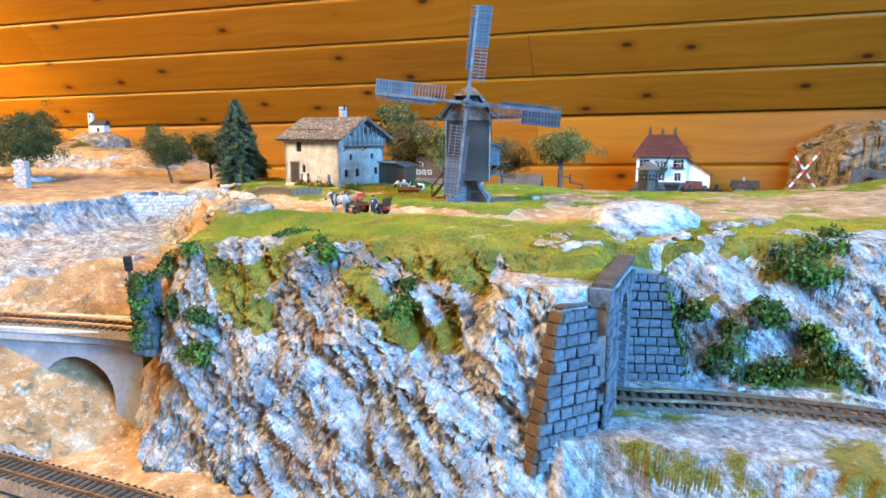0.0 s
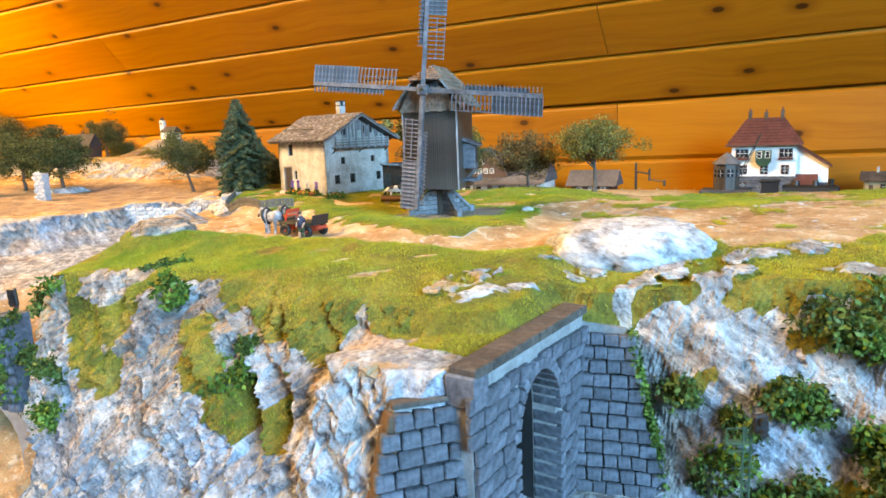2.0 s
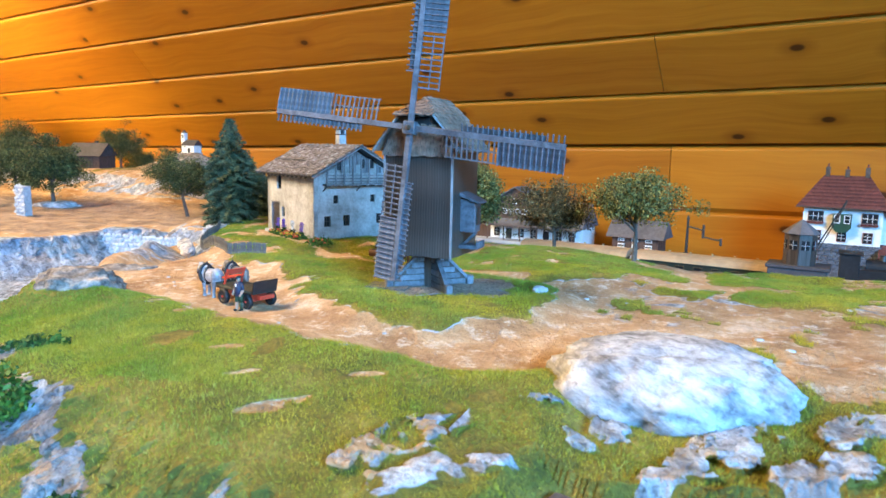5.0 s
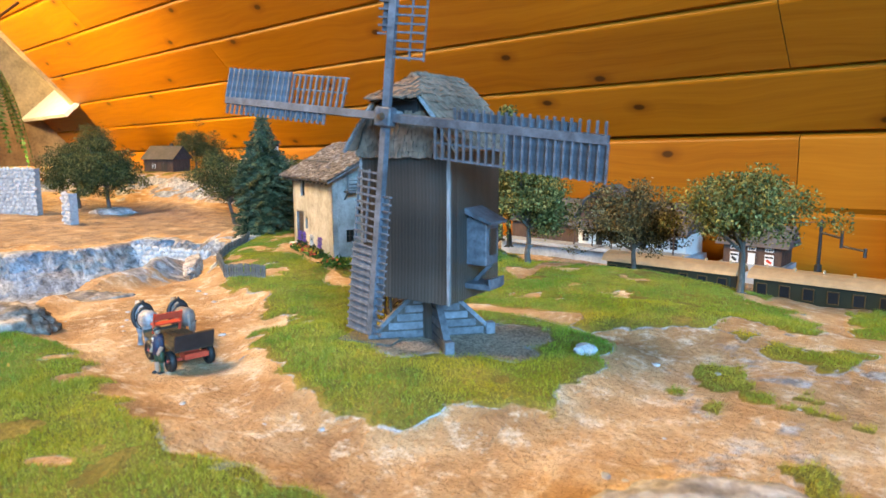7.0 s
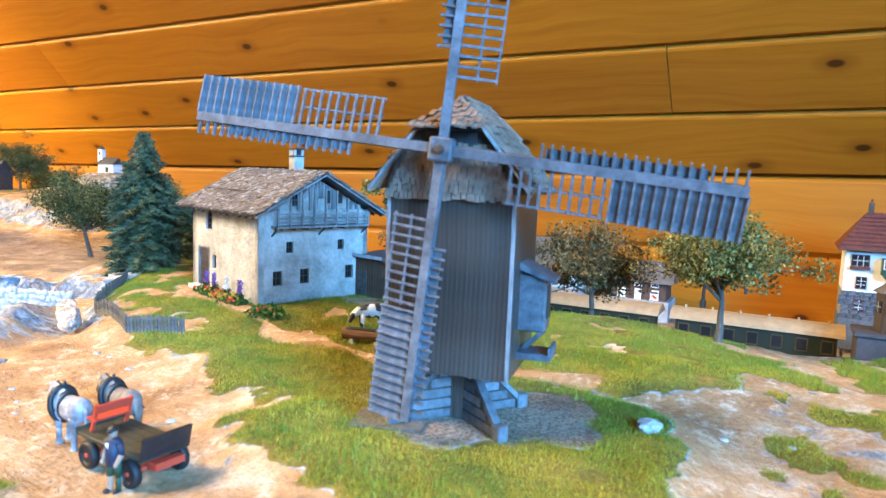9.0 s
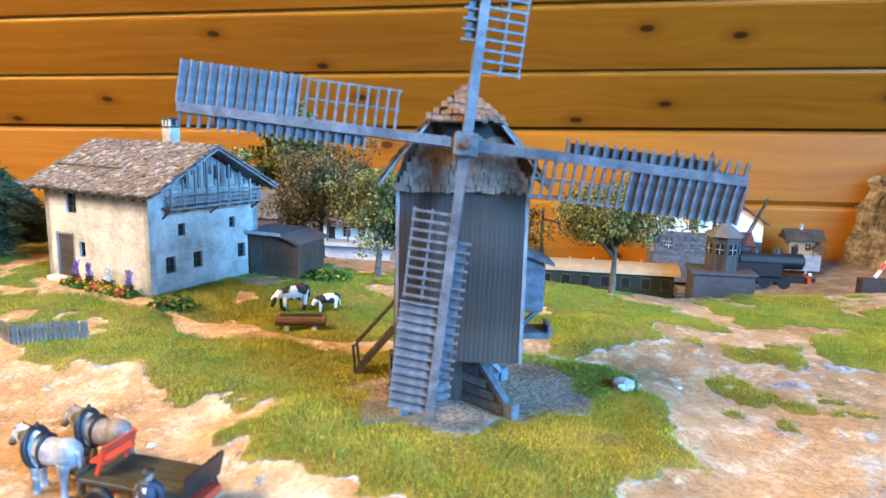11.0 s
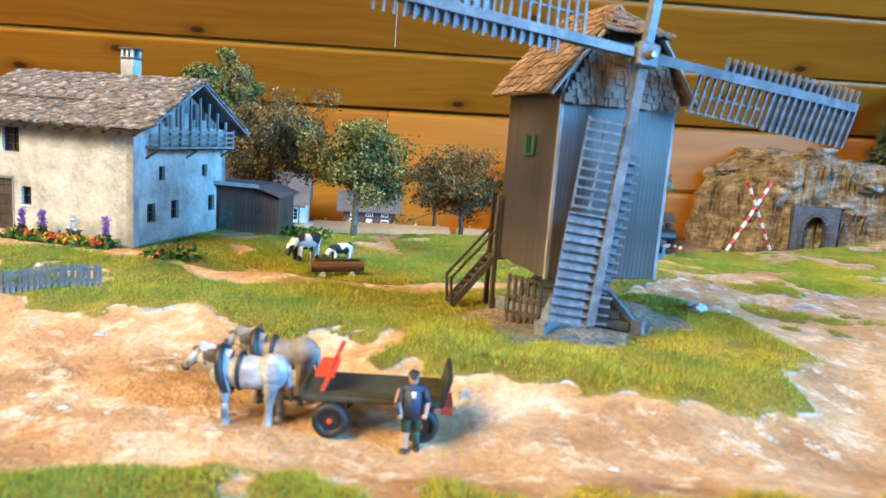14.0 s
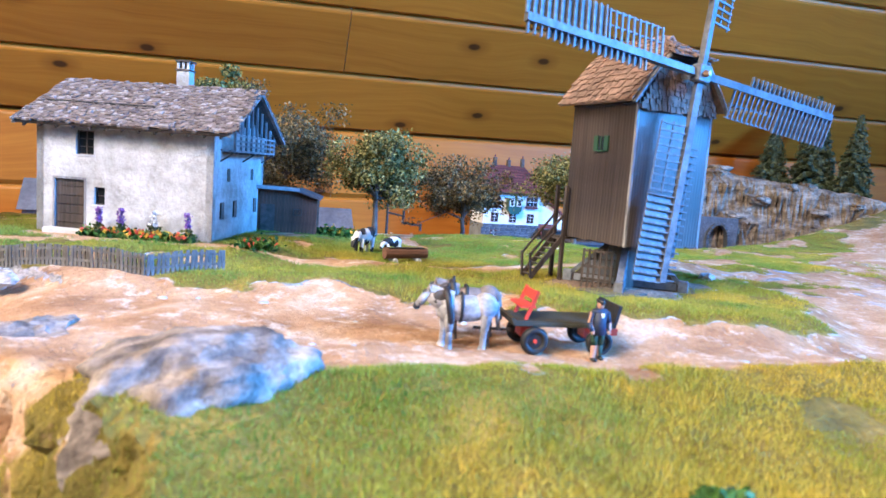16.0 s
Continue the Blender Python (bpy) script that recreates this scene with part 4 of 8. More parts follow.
def build_mill():
    rng = random.Random(11)
    mill = thing("windmill", MILL, "grey-brown wooden post windmill model with four latticed sails", "windmill")
    w, d, z0, h = 0.043, 0.043, 0.0212, 0.0648
    part("body", B(w - 0.002, d - 0.002, h, 0, 0, z0 + h / 2), M_MILLWOOD, mill)
    planks(mill, M_MILLWOOD, "plank", pose(0, -d / 2, z0), w, h - 0.002, 26, 1)
    planks(mill, M_MILLWOOD, "plank", pose(-w / 2, 0, z0, 0, 0, -90), d, h - 0.002, 22, 2)
    planks(mill, M_MILLWOOD, "plank", pose(w / 2, 0, z0, 0, 0, 90), d, h - 0.002, 22, 3)
    for x in (-w / 2, w / 2):
        part("corner_post", B(0.0012, 0.0012, h, x, -d / 2, z0 + h / 2), M_GREYWOOD, mill)
    # gable clad with shingles
    prof = [(-0.0225, 0.083), (0.0225, 0.083), (0.0195, 0.0925), (0.0110, 0.1030), (-0.0110, 0.1030), (-0.0195, 0.0925)]
    part("gable", prism(bmesh.new(), prof, -d / 2 - 0.0012, d / 2), M_MILLWOOD, mill)
    sh = part("gable_shingles", shingle_field(rng, 0.0445, 8, 0.0022, 1.0, 0.62, 0.0016), M_SHINGLE, mill, "weathered grey shingle cladding")
    sh.location = (0, -d / 2 - 0.0016, 0.0808)
    part("shaft_opening", B(0.017, 0.001, 0.007, 0, -d / 2 - 0.0018, 0.1015), M_DARK, mill)
    hip_y = lambda z: -0.0295 + 0.019 * min(1, max(0, (z - 0.1035) / 0.0112))
    # roof slopes: a bell-cast curve in three leaves on each side
    for s in (-1, 1):
        pts = [Vector((0.0275 * s, 0, 0.0835)), Vector((0.0205 * s, 0, 0.0930)), Vector((0.0105 * s, 0, 0.1050)), Vector((0.0, 0, 0.1145))]
        slope = part("roof_slope", bmesh.new(), M_SHINGLE, mill)
        bm = bmesh.new()
        for a, b in zip(pts, pts[1:]):
            dirv = (b - a)
            L = dirv.length
            ang = math.atan2(b.z - a.z, -(b.x - a.x) * s)
            # the field's x runs along the ridge, its z up the slope
            mm = Matrix.Translation(a + Vector((0, 0.001, 0))) @ Matrix(((0, -s * math.sin(ang), -s * math.cos(ang)), (s, 0, 0), (0, -math.cos(ang), math.sin(ang)))).to_4x4()
            f = shingle_field(rng, 0.052, max(1, round(L / 0.0036)), L / max(1, round(L / 0.0036)))
            f.transform(mm)
            if b.z > 0.11:   # the half hip takes the front end of the topmost leaf
                cut = [fc for fc in f.faces if fc.calc_center_median().y < hip_y(fc.calc_center_median().z)]
                bmesh.ops.delete(f, geom=cut, context="FACES")
            me2 = bpy.data.meshes.new("t")
            f.to_mesh(me2)
            f.free()
            bm.from_mesh(me2)
            bpy.data.meshes.remove(me2)
            front = hip_y(0.112) if b.z > 0.11 else -0.024
            beam(bm, a + Vector((0, front, 0)) + dirv / 2, a + Vector((0, 0.026, 0)) + dirv / 2, L * 1.02, 0.0009, dirv.cross(Vector((0, 1, 0))))
        bm.to_mesh(slope.data)
        bm.free()
        for y in (-0.0255,):
            for a, b in zip(pts[:-1], pts[1:-1]):
                part("bargeboard", beam(bmesh.new(), a + Vector((0, y, -0.0008)), b + Vector((0, y, -0.0008)), 0.0008, 0.0022, (0, 1, 0)), M_GREYWOOD, mill)
    part("ridge_board", B(0.0022, 0.037, 0.0010, 0, 0.008, 0.1150), M_SHINGLE, mill)
    lo, hi = Vector((0, -0.0300, 0.1030)), Vector((0, -0.0105, 0.1148))
    up = (hi - lo).normalized()
    hip = part("hip_shingles", shingle_field(rng, 0.0250, 6, (hi - lo).length / 6.3, 1.0, 0.12, 0.0019), M_SHINGLE, mill, "small shingled half hip over the sail shaft")
    hip.matrix_basis = Matrix.Translation(lo) @ Matrix((Vector((1, 0, 0)), Vector((0, up.z, -up.y)), up)).transposed().to_4x4()
    bm = bmesh.new()
    q = [bm.verts.new(v) for v in ((-0.0120, -0.0295, 0.1026), (0.0120, -0.0295, 0.1026), (0.0014, -0.0105, 0.1141), (-0.0014, -0.0105, 0.1141))]
    bm.faces.new(q)
    bmesh.ops.solidify(bm, geom=bm.faces[:], thickness=0.0007)
    part("hip_deck", bm, M_MILLWOOD, mill)
    # shaft, hub and sails
    c = Vector((0, -0.0330, 0.0965))
    part("windshaft", rod(bmesh.new(), (0, -0.019, 0.0972), (0, -0.035, 0.0963), 0.0022, 0.0022, 10), M_GREYWOOD, mill)
    hub = part("hub", B(0.0075, 0.0050, 0.0075, c.x, c.y - 0.0005, c.z, pose(0, 0, 0, 0, 6, 0), 0.0006), M_SAIL, mill)
    part("hub_cap", rod(bmesh.new(), c + Vector((0, -0.003, 0)), c + Vector((0, -0.0052, 0)), 0.0016, 0.0009, 10), M_RAIL, hub, "rusty round hub cap")
    for k in range(4):
        build_sail(mill, c, k)
    # boarded crosswise trestle under the body
    part("post", B(0.008, 0.008, 0.022, 0, 0, 0.010), M_MILLWOOD, mill)
    for sx in (-1, 1):
        for sy in (-1, 1):
            foot = Vector((0.0195 * sx, 0.0185 * sy, 0))
            dirv = foot.normalized()
            m = Matrix((dirv, Vector((0, 0, 1)).cross(dirv), Vector((0, 0, 1)))).transposed().to_4x4()
            L = foot.length
            bt = part("buttress", prism(bmesh.new(), [(0.002, 0), (L, 0), (L, 0.0035), (L - 0.004, 0.0045), (0.009, 0.0205), (0.002, 0.0205)], -0.0008, 0.0008), M_MILLWOOD, mill, "blue-grey boarded trestle leg")
            bt.matrix_basis = m
            part("raking_beam", beam(bmesh.new(), (0.008, 0, 0.0205), (L - 0.001, 0, 0.0035), 0.0030, 0.0018), M_TRESTLE, bt)
            part("foot_block", B(0.0045, 0.0042, 0.0055, L, 0, 0.0027, None, 0.0004), M_TRESTLE, bt)
            for i in range(5):
                zz = 0.0022 + i * 0.0038
                ln = max(0.004, (L - 0.003) * (1 - zz / 0.024))
                for sd in (-1, 1):
                    part("board", B(ln, 0.0006, 0.0031, 0.002 + ln / 2, 0.0010 * sd, zz), M_TRESTLE, bt)
    # slatted crate beside the trestle
    crate = part("slatted_gate", B(0.013, 0.0008, 0.0010, -0.0205, -0.004, 0.017, pose(0, 0, 0, 0, 0, -50)), M_MILLWOOD, mill)
    dm = pose(-0.0205, -0.004, 0, 0, 0, -50)
    for i in range(6):
        piece("slat", mesh_of(B(0.0010, 0.0010, 0.018, 0, 0, 0.009), "slat", M_MILLWOOD), crate, dm @ pose(-0.0065 + i * 0.0026, 0, 0))
    for zz in (0.004, 0.010):
        part("rail", B(0.014, 0.0008, 0.0012, 0, -0.0006, zz), M_MILLWOOD, crate).matrix_basis = dm
    part("ground_slab", B(0.026, 0.018, 0.0008, -0.021, -0.016, 0.0006, pose(0, 0, 0, 0, 0, 8)), M_OLDWOOD, mill)
    # rear stair with its landing posts
    a, b = Vector((-0.0404, 0.0200, 0.001)), Vector((-0.0240, 0.0190, 0.0212))
    off = Vector((0.0006, 0.0080, 0))
    for o in (Vector(), off):
        part("stringer", beam(bmesh.new(), a + o, b + o, 0.0009, 0.0024), M_MILLWOOD, mill)
        part("handrail", beam(bmesh.new(), a + o + Vector((-0.001, 0, 0.011)), b + o + Vector((0, 0, 0.011)), 0.0009, 0.0009), M_MILLWOOD, mill)
        part("landing_post", beam(bmesh.new(), b + o - Vector((0, 0, 0.0212)), b + o + Vector((0, 0, 0.0245)), 0.0016, 0.0016, (0, 1, 0)), M_MILLWOOD, mill)
        part("rail_post", beam(bmesh.new(), a + o, a + o + Vector((-0.001, 0, 0.012)), 0.0010, 0.0010, (0, 1, 0)), M_MILLWOOD, mill)
    for i in range(8):
        p = a.lerp(b, (i + 0.5) / 8)
        part("tread", beam(bmesh.new(), p, p + off, 0.0020, 0.0006), M_MILLWOOD, mill)
    part("landing", B(0.010, 0.010, 0.001, -0.0195, 0.0232, 0.0207), M_MILLWOOD, mill)
    # hoist bay on one flank
    bay = part("hoist_bay", B(0.010, 0.011, 0.020, w / 2 + 0.0045, -0.002, 0.046, None, 0.0005), M_SAIL, mill, "blue-grey boarded hoist bay")
    rp = prism(bmesh.new(), [(-0.001, 0.0), (0.0125, -0.0045), (0.0125, -0.0035), (0.0, 0.0022)], -0.0075, 0.0075)
    rp.transform(pose(w / 2, -0.002, 0.058))
    part("bay_roof", rp, M_SAIL, bay)
    part("bay_door", B(0.0005, 0.006, 0.011, w / 2 + 0.0098, -0.002, 0.046), M_MILLWOOD, bay)
    part("bracket", beam(bmesh.new(), (w / 2, -0.002, 0.027), (w / 2 + 0.009, -0.002, 0.036), 0.0016, 0.0016), M_SAIL, bay)
    part("shelf", B(0.012, 0.012, 0.0022, w / 2 + 0.006, -0.003, 0.0275), M_SAIL, mill)
    part("shelf_edge", B(0.0012, 0.012, 0.004, w / 2 + 0.012, -0.003, 0.0290), M_SAIL, mill)
    # shuttered window on the other flank
    win = part("window", B(0.0006, 0.0036, 0.0062, -w / 2 - 0.0007, -0.001, 0.066), M_GLASS, mill)
    for y in (-0.0045, 0.0025):
        part("shutter", B(0.0008, 0.0028, 0.0068, -w / 2 - 0.0010, y, 0.066), M_GREEN, win, "green painted shutter")
    part("frame", B(0.0010, 0.0045, 0.0007, -w / 2 - 0.0010, -0.001, 0.0626), M_GREEN, win)
    part("glazing_bar", B(0.0010, 0.0004, 0.0062, -w / 2 - 0.0010, -0.001, 0.066), M_GREEN, win)


build_mill()

# ---- the farmhouse ----
HOUSE = pose(-0.129, 0.842, 1.1015, 0, 0, 54.5)   # x runs along the gable wall, y along the eaves wall, both away from the near corner


def hole_wall(name, width, height, holes, thick, material, parent, m, gable=0.0, label=""):
    """A wall in the plane x, z of m, outer face at y = 0 and thickness towards +y, with rectangular openings (x0, x1, z0, z1)."""
    xs = sorted({0, width, *[v for h in holes for v in h[:2]]})
    zs = sorted({0, height, *[v for h in holes for v in h[2:]]})
    bm = bmesh.new()
    for x0, x1 in zip(xs, xs[1:]):
        for z0, z1 in zip(zs, zs[1:]):
            cx, cz = (x0 + x1) / 2, (z0 + z1) / 2
            if not any(h[0] < cx < h[1] and h[2] < cz < h[3] for h in holes):
                box(bm, x1 - x0, thick, z1 - z0, cx, thick / 2, cz)
    bmesh.ops.remove_doubles(bm, verts=bm.verts, dist=1e-6)
    # faces shared by two blocks lie inside the wall
    seen = {}
    for f in bm.faces:
        seen.setdefault(frozenset(f.verts), []).append(f)
    bmesh.ops.delete(bm, geom=[f for fs in seen.values() if len(fs) > 1 for f in fs], context="FACES")
    o = part(name, bm, material, parent, label)
    o.matrix_basis = m
    return o


def little_window(parent, m, w, h, material=None, bars=(1, 2), sill=True):
    """A recessed window in an opening of size w, h; m is its lower left corner on the outer face."""
    win = part("window", B(w, 0.0004, h, w / 2, 0.0016, h / 2), M_GLASS, parent)
    win.matrix_basis = m
    fr = material or M_MILLWOOD
    for x in (0.0003, w - 0.0003):
        part("frame", B(0.0006, 0.0010, h, x, 0.0010, h / 2), fr, win)
    for z in (0.0003, h - 0.0003):
        part("frame", B(w, 0.0010, 0.0006, w / 2, 0.0010, z), fr, win)
    for i in range(bars[0]):
        part("glazing_bar", B(0.0004, 0.0008, h, w * (i + 1) / (bars[0] + 1), 0.0011, h / 2), fr, win)
    for i in range(bars[1]):
        part("glazing_bar", B(w, 0.0008, 0.0004, w / 2, 0.0011, h * (i + 1) / (bars[1] + 1)), fr, win)
    if sill:
        part("sill", B(w + 0.0022, 0.0022, 0.0008, w / 2, -0.0004, -0.0005), M_WHITESTONE, win)
    return win


def slab_field(rng, width, rows, row_h, w, material, parent, m):
    """Overlapping irregular stone slabs in the plane x, z facing -y."""
    bm = bmesh.new()
    for k in range(rows):
        x = -width / 2
        while x < width / 2:
            ww = w * rng.uniform(0.6, 1.6)
            box(bm, ww * 0.94, 0.0009 * rng.uniform(0.6, 1.7), row_h * rng.uniform(1.3, 1.75), x + ww / 2, -0.0006 * rng.uniform(0.3, 1.9), k * row_h + row_h * 0.6 + rng.uniform(-0.0007, 0.0007),
                pose(0, 0, 0, -6 + rng.uniform(-4, 4), rng.uniform(-5, 5), rng.uniform(-3, 3)))
            x += ww
    o = part("slab_cladding", bm, material, parent)
    o["kind"] = "stuff"
    o.matrix_basis = m
    return o


def slab_mat():
    m, nt, b = mat("lichened_slab_roof", 0.9)
    g = nt.nodes.new("ShaderNodeNewGeometry")
    c = ramp(nt, g.outputs["Random Per Island"], [(0.0, (0.12, 0.092, 0.08)), (0.45, (0.18, 0.145, 0.128)), (0.85, (0.235, 0.195, 0.175)), (0.97, (0.34, 0.32, 0.31))])
    n = noise_tex(nt, coords(nt), 500, 4)
    c = mixc(nt, 1.0, c, ramp(nt, n, [(0.3, (0.6, 0.6, 0.6)), (0.65, (1.1, 1.1, 1.1))]), "MULTIPLY")
    nt.links.new(c, b.inputs["Base Color"])
    return m


M_SLABS = slab_mat()


def plaster_mat():
    m, nt, b = mat("stained_lime_plaster", 0.92)
    v = coords(nt)
    n1, n2, n3 = noise_tex(nt, v, 60, 6, 0.65), noise_tex(nt, v, 380, 4), noise_tex(nt, coords(nt, (1, 1, 0.7)), 38, 5)
    c = ramp(nt, n1, [(0.3, (0.28, 0.265, 0.24)), (0.48, (0.45, 0.445, 0.425)), (0.65, (0.58, 0.585, 0.575))])
    c = mixc(nt, 1.0, c, ramp(nt, n3, [(0.3, (0.68, 0.66, 0.62)), (0.5, (1, 1, 1))]), "MULTIPLY")
    c = mixc(nt, 1.0, c, ramp(nt, n2, [(0.3, (0.82, 0.82, 0.82)), (0.6, (1, 1, 1))]), "MULTIPLY")
    nt.links.new(c, b.inputs["Base Color"])
    bump(nt, b, node(nt, "Math", {0: n1, 1: n2}, operation="ADD").outputs[0], 0.7, 0.0012)
    return m


M_OLDPLASTER = plaster_mat()


def build_house():
    rng = random.Random(21)
    h = thing("farmhouse", HOUSE, "old plastered farmhouse model with stone slab roof and timber gable", "house")
    W, L, H, T = 0.085, 0.097, 0.060, 0.004
    low = [(0.0105, 0.0172, 0.0115, 0.0212), (0.0305, 0.0375, 0.0115, 0.0215), (0.0665, 0.0732, 0.0125, 0.0218)]
    high = [(0.0200, 0.0252, 0.0325, 0.0400), (0.0598, 0.0648, 0.0330, 0.0400)]
    hole_wall("wall", W, H, low + high, T, M_OLDPLASTER, h, pose(0, 0, 0))
    for x0, x1, z0, z1 in low + high:
        little_window(h, pose(x0, 0.001, z0), x1 - x0, z1 - z0, M_COPING, (1, 1), sill=False)
    # eaves wall: its plane's x runs along the house's y, seen from outside from far end to near corner
    em = Matrix(((0, 1, 0, 0), (-1, 0, 0, L), (0, 0, 1, 0), (0, 0, 0, 1)))
    door, small, upper = (L - 0.0880, L - 0.0695, 0.0, 0.0300), (L - 0.0650, L - 0.0592, 0.0160, 0.0255), (L - 0.0755, L - 0.0655, 0.0425, 0.0552)
    hole_wall("wall", L, H, [door, small, upper], T, M_OLDPLASTER, h, em)
    d = part("door", B(door[1] - door[0], 0.0010, door[3], (door[0] + door[1]) / 2, 0.0022, door[3] / 2), M_MILLWOOD, h, "dark plank door, closed")
    d.matrix_basis = em
    for i in range(6):
        part("board", B(door[1] - door[0] - 0.0016, 0.0006, 0.0045, (door[0] + door[1]) / 2, 0.0014, 0.0028 + i * 0.0049), M_MILLWOOD, d)
    for x in (door[0] + 0.0005, door[1] - 0.0005):
        part("door_frame", B(0.0012, 0.0016, door[3], x, 0.0006, door[3] / 2), M_GREYWOOD, d)
    part("lintel", B(door[1] - door[0], 0.0016, 0.0012, (door[0] + door[1]) / 2, 0.0006, door[3] - 0.0005), M_GREYWOOD, d)
    st = part("doorstep", B(0.022, 0.007, 0.0030, (door[0] + door[1]) / 2, -0.0035, 0.0010, None, 0.0004), M_WHITESTONE, h)
    st.matrix_basis = em
    little_window(h, em @ pose(small[0], 0.001, small[2]), small[1] - small[0], small[3] - small[2], None, (0, 1))
    little_window(h, em @ pose(upper[0], 0.001, upper[2]), upper[1] - upper[0], upper[3] - upper[2], None, (1, 2))
    for nm, bmm in (("wall", B(T, L, H, W - T / 2, L / 2, H / 2)), ("wall", B(W, T, H, W / 2, L - T / 2, H / 2))):
        part(nm, bmm, M_OLDPLASTER, h)
    # gables: plaster behind boards at the near end, boards at the far end
    gp = [(0.0, H), (W, H), (W / 2, 0.0825)]
    part("gable", prism(bmesh.new(), gp, 0.003, 0.006), M_OLDPLASTER, h)
    part("gable", prism(bmesh.new(), gp, L - 0.004, L), M_GREYWOOD, h)
    r2 = random.Random(5)
    x = 0.030
    while x < W - 0.006:
        top = 0.0815 - abs(x - W / 2) / (W / 2) * 0.0225
        z0 = 0.0605 if r2.random() < 0.75 else 0.068
        if top - z0 > 0.003:
            part("gable_board", B(0.0022, 0.0008, top - z0, x, 0.0020, (top + z0) / 2), M_GREYWOOD, h)
        x += 0.0026 if r2.random() < 0.7 else 0.0046
    little_window(h, pose(0.0245, 0.0015, 0.0625), 0.0055, 0.0085, M_GREYWOOD, (1, 1), sill=False)
    for x in (0.052, 0.062):
        part("gable_opening", B(0.0034, 0.0008, 0.0085, x, 0.0012, 0.069), M_DARK, h)
    # balcony
    bz = 0.0500
    bal = part("balcony", B(0.071, 0.0085, 0.0012, 0.0445, -0.0042, bz), M_GREYWOOD, h, "weathered grey timber balcony")
    for z in (bz + 0.0030, bz + 0.0056, bz + 0.0085):
        part("rail", B(0.071, 0.0008, 0.0011, 0.0445, -0.0080, z), M_GREYWOOD, bal)
    for i in range(9):
        x = 0.0095 + i * 0.00875
        top = min(0.0795 - abs(x - W / 2) / (W / 2) * 0.0225, 0.0765)
        part("post", B(0.0011, 0.0011, max(0.010, top - bz), x, -0.0080, bz + max(0.010, top - bz) / 2), M_GREYWOOD, bal)
    for i in range(8):
        part("joist", B(0.0010, 0.0095, 0.0011, 0.012 + i * 0.0093, -0.0040, bz - 0.0011), M_MILLWOOD, bal)
    for x in (0.0095, 0.0445, 0.0795):
        part("brace", beam(bmesh.new(), (x, 0.0, bz - 0.006), (x, -0.0075, bz - 0.0008), 0.0009, 0.0009), M_MILLWOOD, bal)
    # roof
    ridge, eave = Vector((W / 2, 0, 0.0842)), 0.0575
    for s in (-1, 1):
        foot = Vector((W / 2 + s * (W / 2 + 0.0075), 0, eave))
        v = ridge - foot
        ln = v.length
        n = v.normalized().cross(Vector((0, 1, 0))) * (1 if s < 0 else -1)
        n = n if n.z > 0 else -n
        mid = (foot + ridge) / 2
        slope = part("roof_deck", beam(bmesh.new(), mid + Vector((0, -0.0105, 0)), mid + Vector((0, L + 0.0080, 0)), ln, 0.0014, n), M_MILLWOOD, h)
        xa = Vector((0, -1, 0)) if s < 0 else Vector((0, 1, 0))
        m = Matrix.Translation(foot + Vector((0, L / 2 - 0.00125, 0)) + n * 0.0010) @ Matrix((xa, -n, v.normalized())).transposed().to_4x4()
        slab_field(rng, L + 0.020, 27, ln / 27.0, 0.0023, M_SLABS, slope, m)
        for y in (-0.0105, L + 0.008):
            part("verge_board", beam(bmesh.new(), foot + Vector((0, y, -0.0006)), ridge + Vector((0, y, -0.0006)), 0.0009, 0.0020, (0, 1, 0)), M_GREYWOOD, slope)
        for i in range(13):
            y = -0.006 + i * 0.0088
            part("rafter_end", beam(bmesh.new(), foot + Vector((0, y, -0.0016)), foot + v * 0.24 + Vector((0, y, -0.0016)), 0.0010, 0.0013), M_MILLWOOD, slope)
        if s < 0:
            p = foot + v * 0.42 + n * 0.0024
            part("snow_guard_pole", rod(bmesh.new(), p + Vector((0, 0.038, 0)), p + Vector((0, L + 0.002, 0)), 0.0007, 0.0006, 6), M_BLACK, slope, "dark pole lying across the slabs")
    ch = part("chimney", B(0.0075, 0.0075, 0.022, 0.0500, 0.0385, 0.0855), M_OLDPLASTER, h)
    for dx in (-0.003, 0.003):
        for dy in (-0.003, 0, 0.003):
            part("chimney_pillar", B(0.0014, 0.0014, 0.0040, 0.0500 + dx, 0.0385 + dy, 0.0984), M_OLDPLASTER, ch)
    part("flue", B(0.0046, 0.0046, 0.0038, 0.0500, 0.0385, 0.0984), M_DARK, ch)
    part("collar", B(0.0086, 0.0086, 0.0010, 0.0500, 0.0385, 0.0958), M_COPING, ch)
    part("chimney_cap", B(0.0092, 0.0092, 0.0010, 0.0500, 0.0385, 0.1009, None, 0.0002), M_COPING, ch)
    return h


build_house()


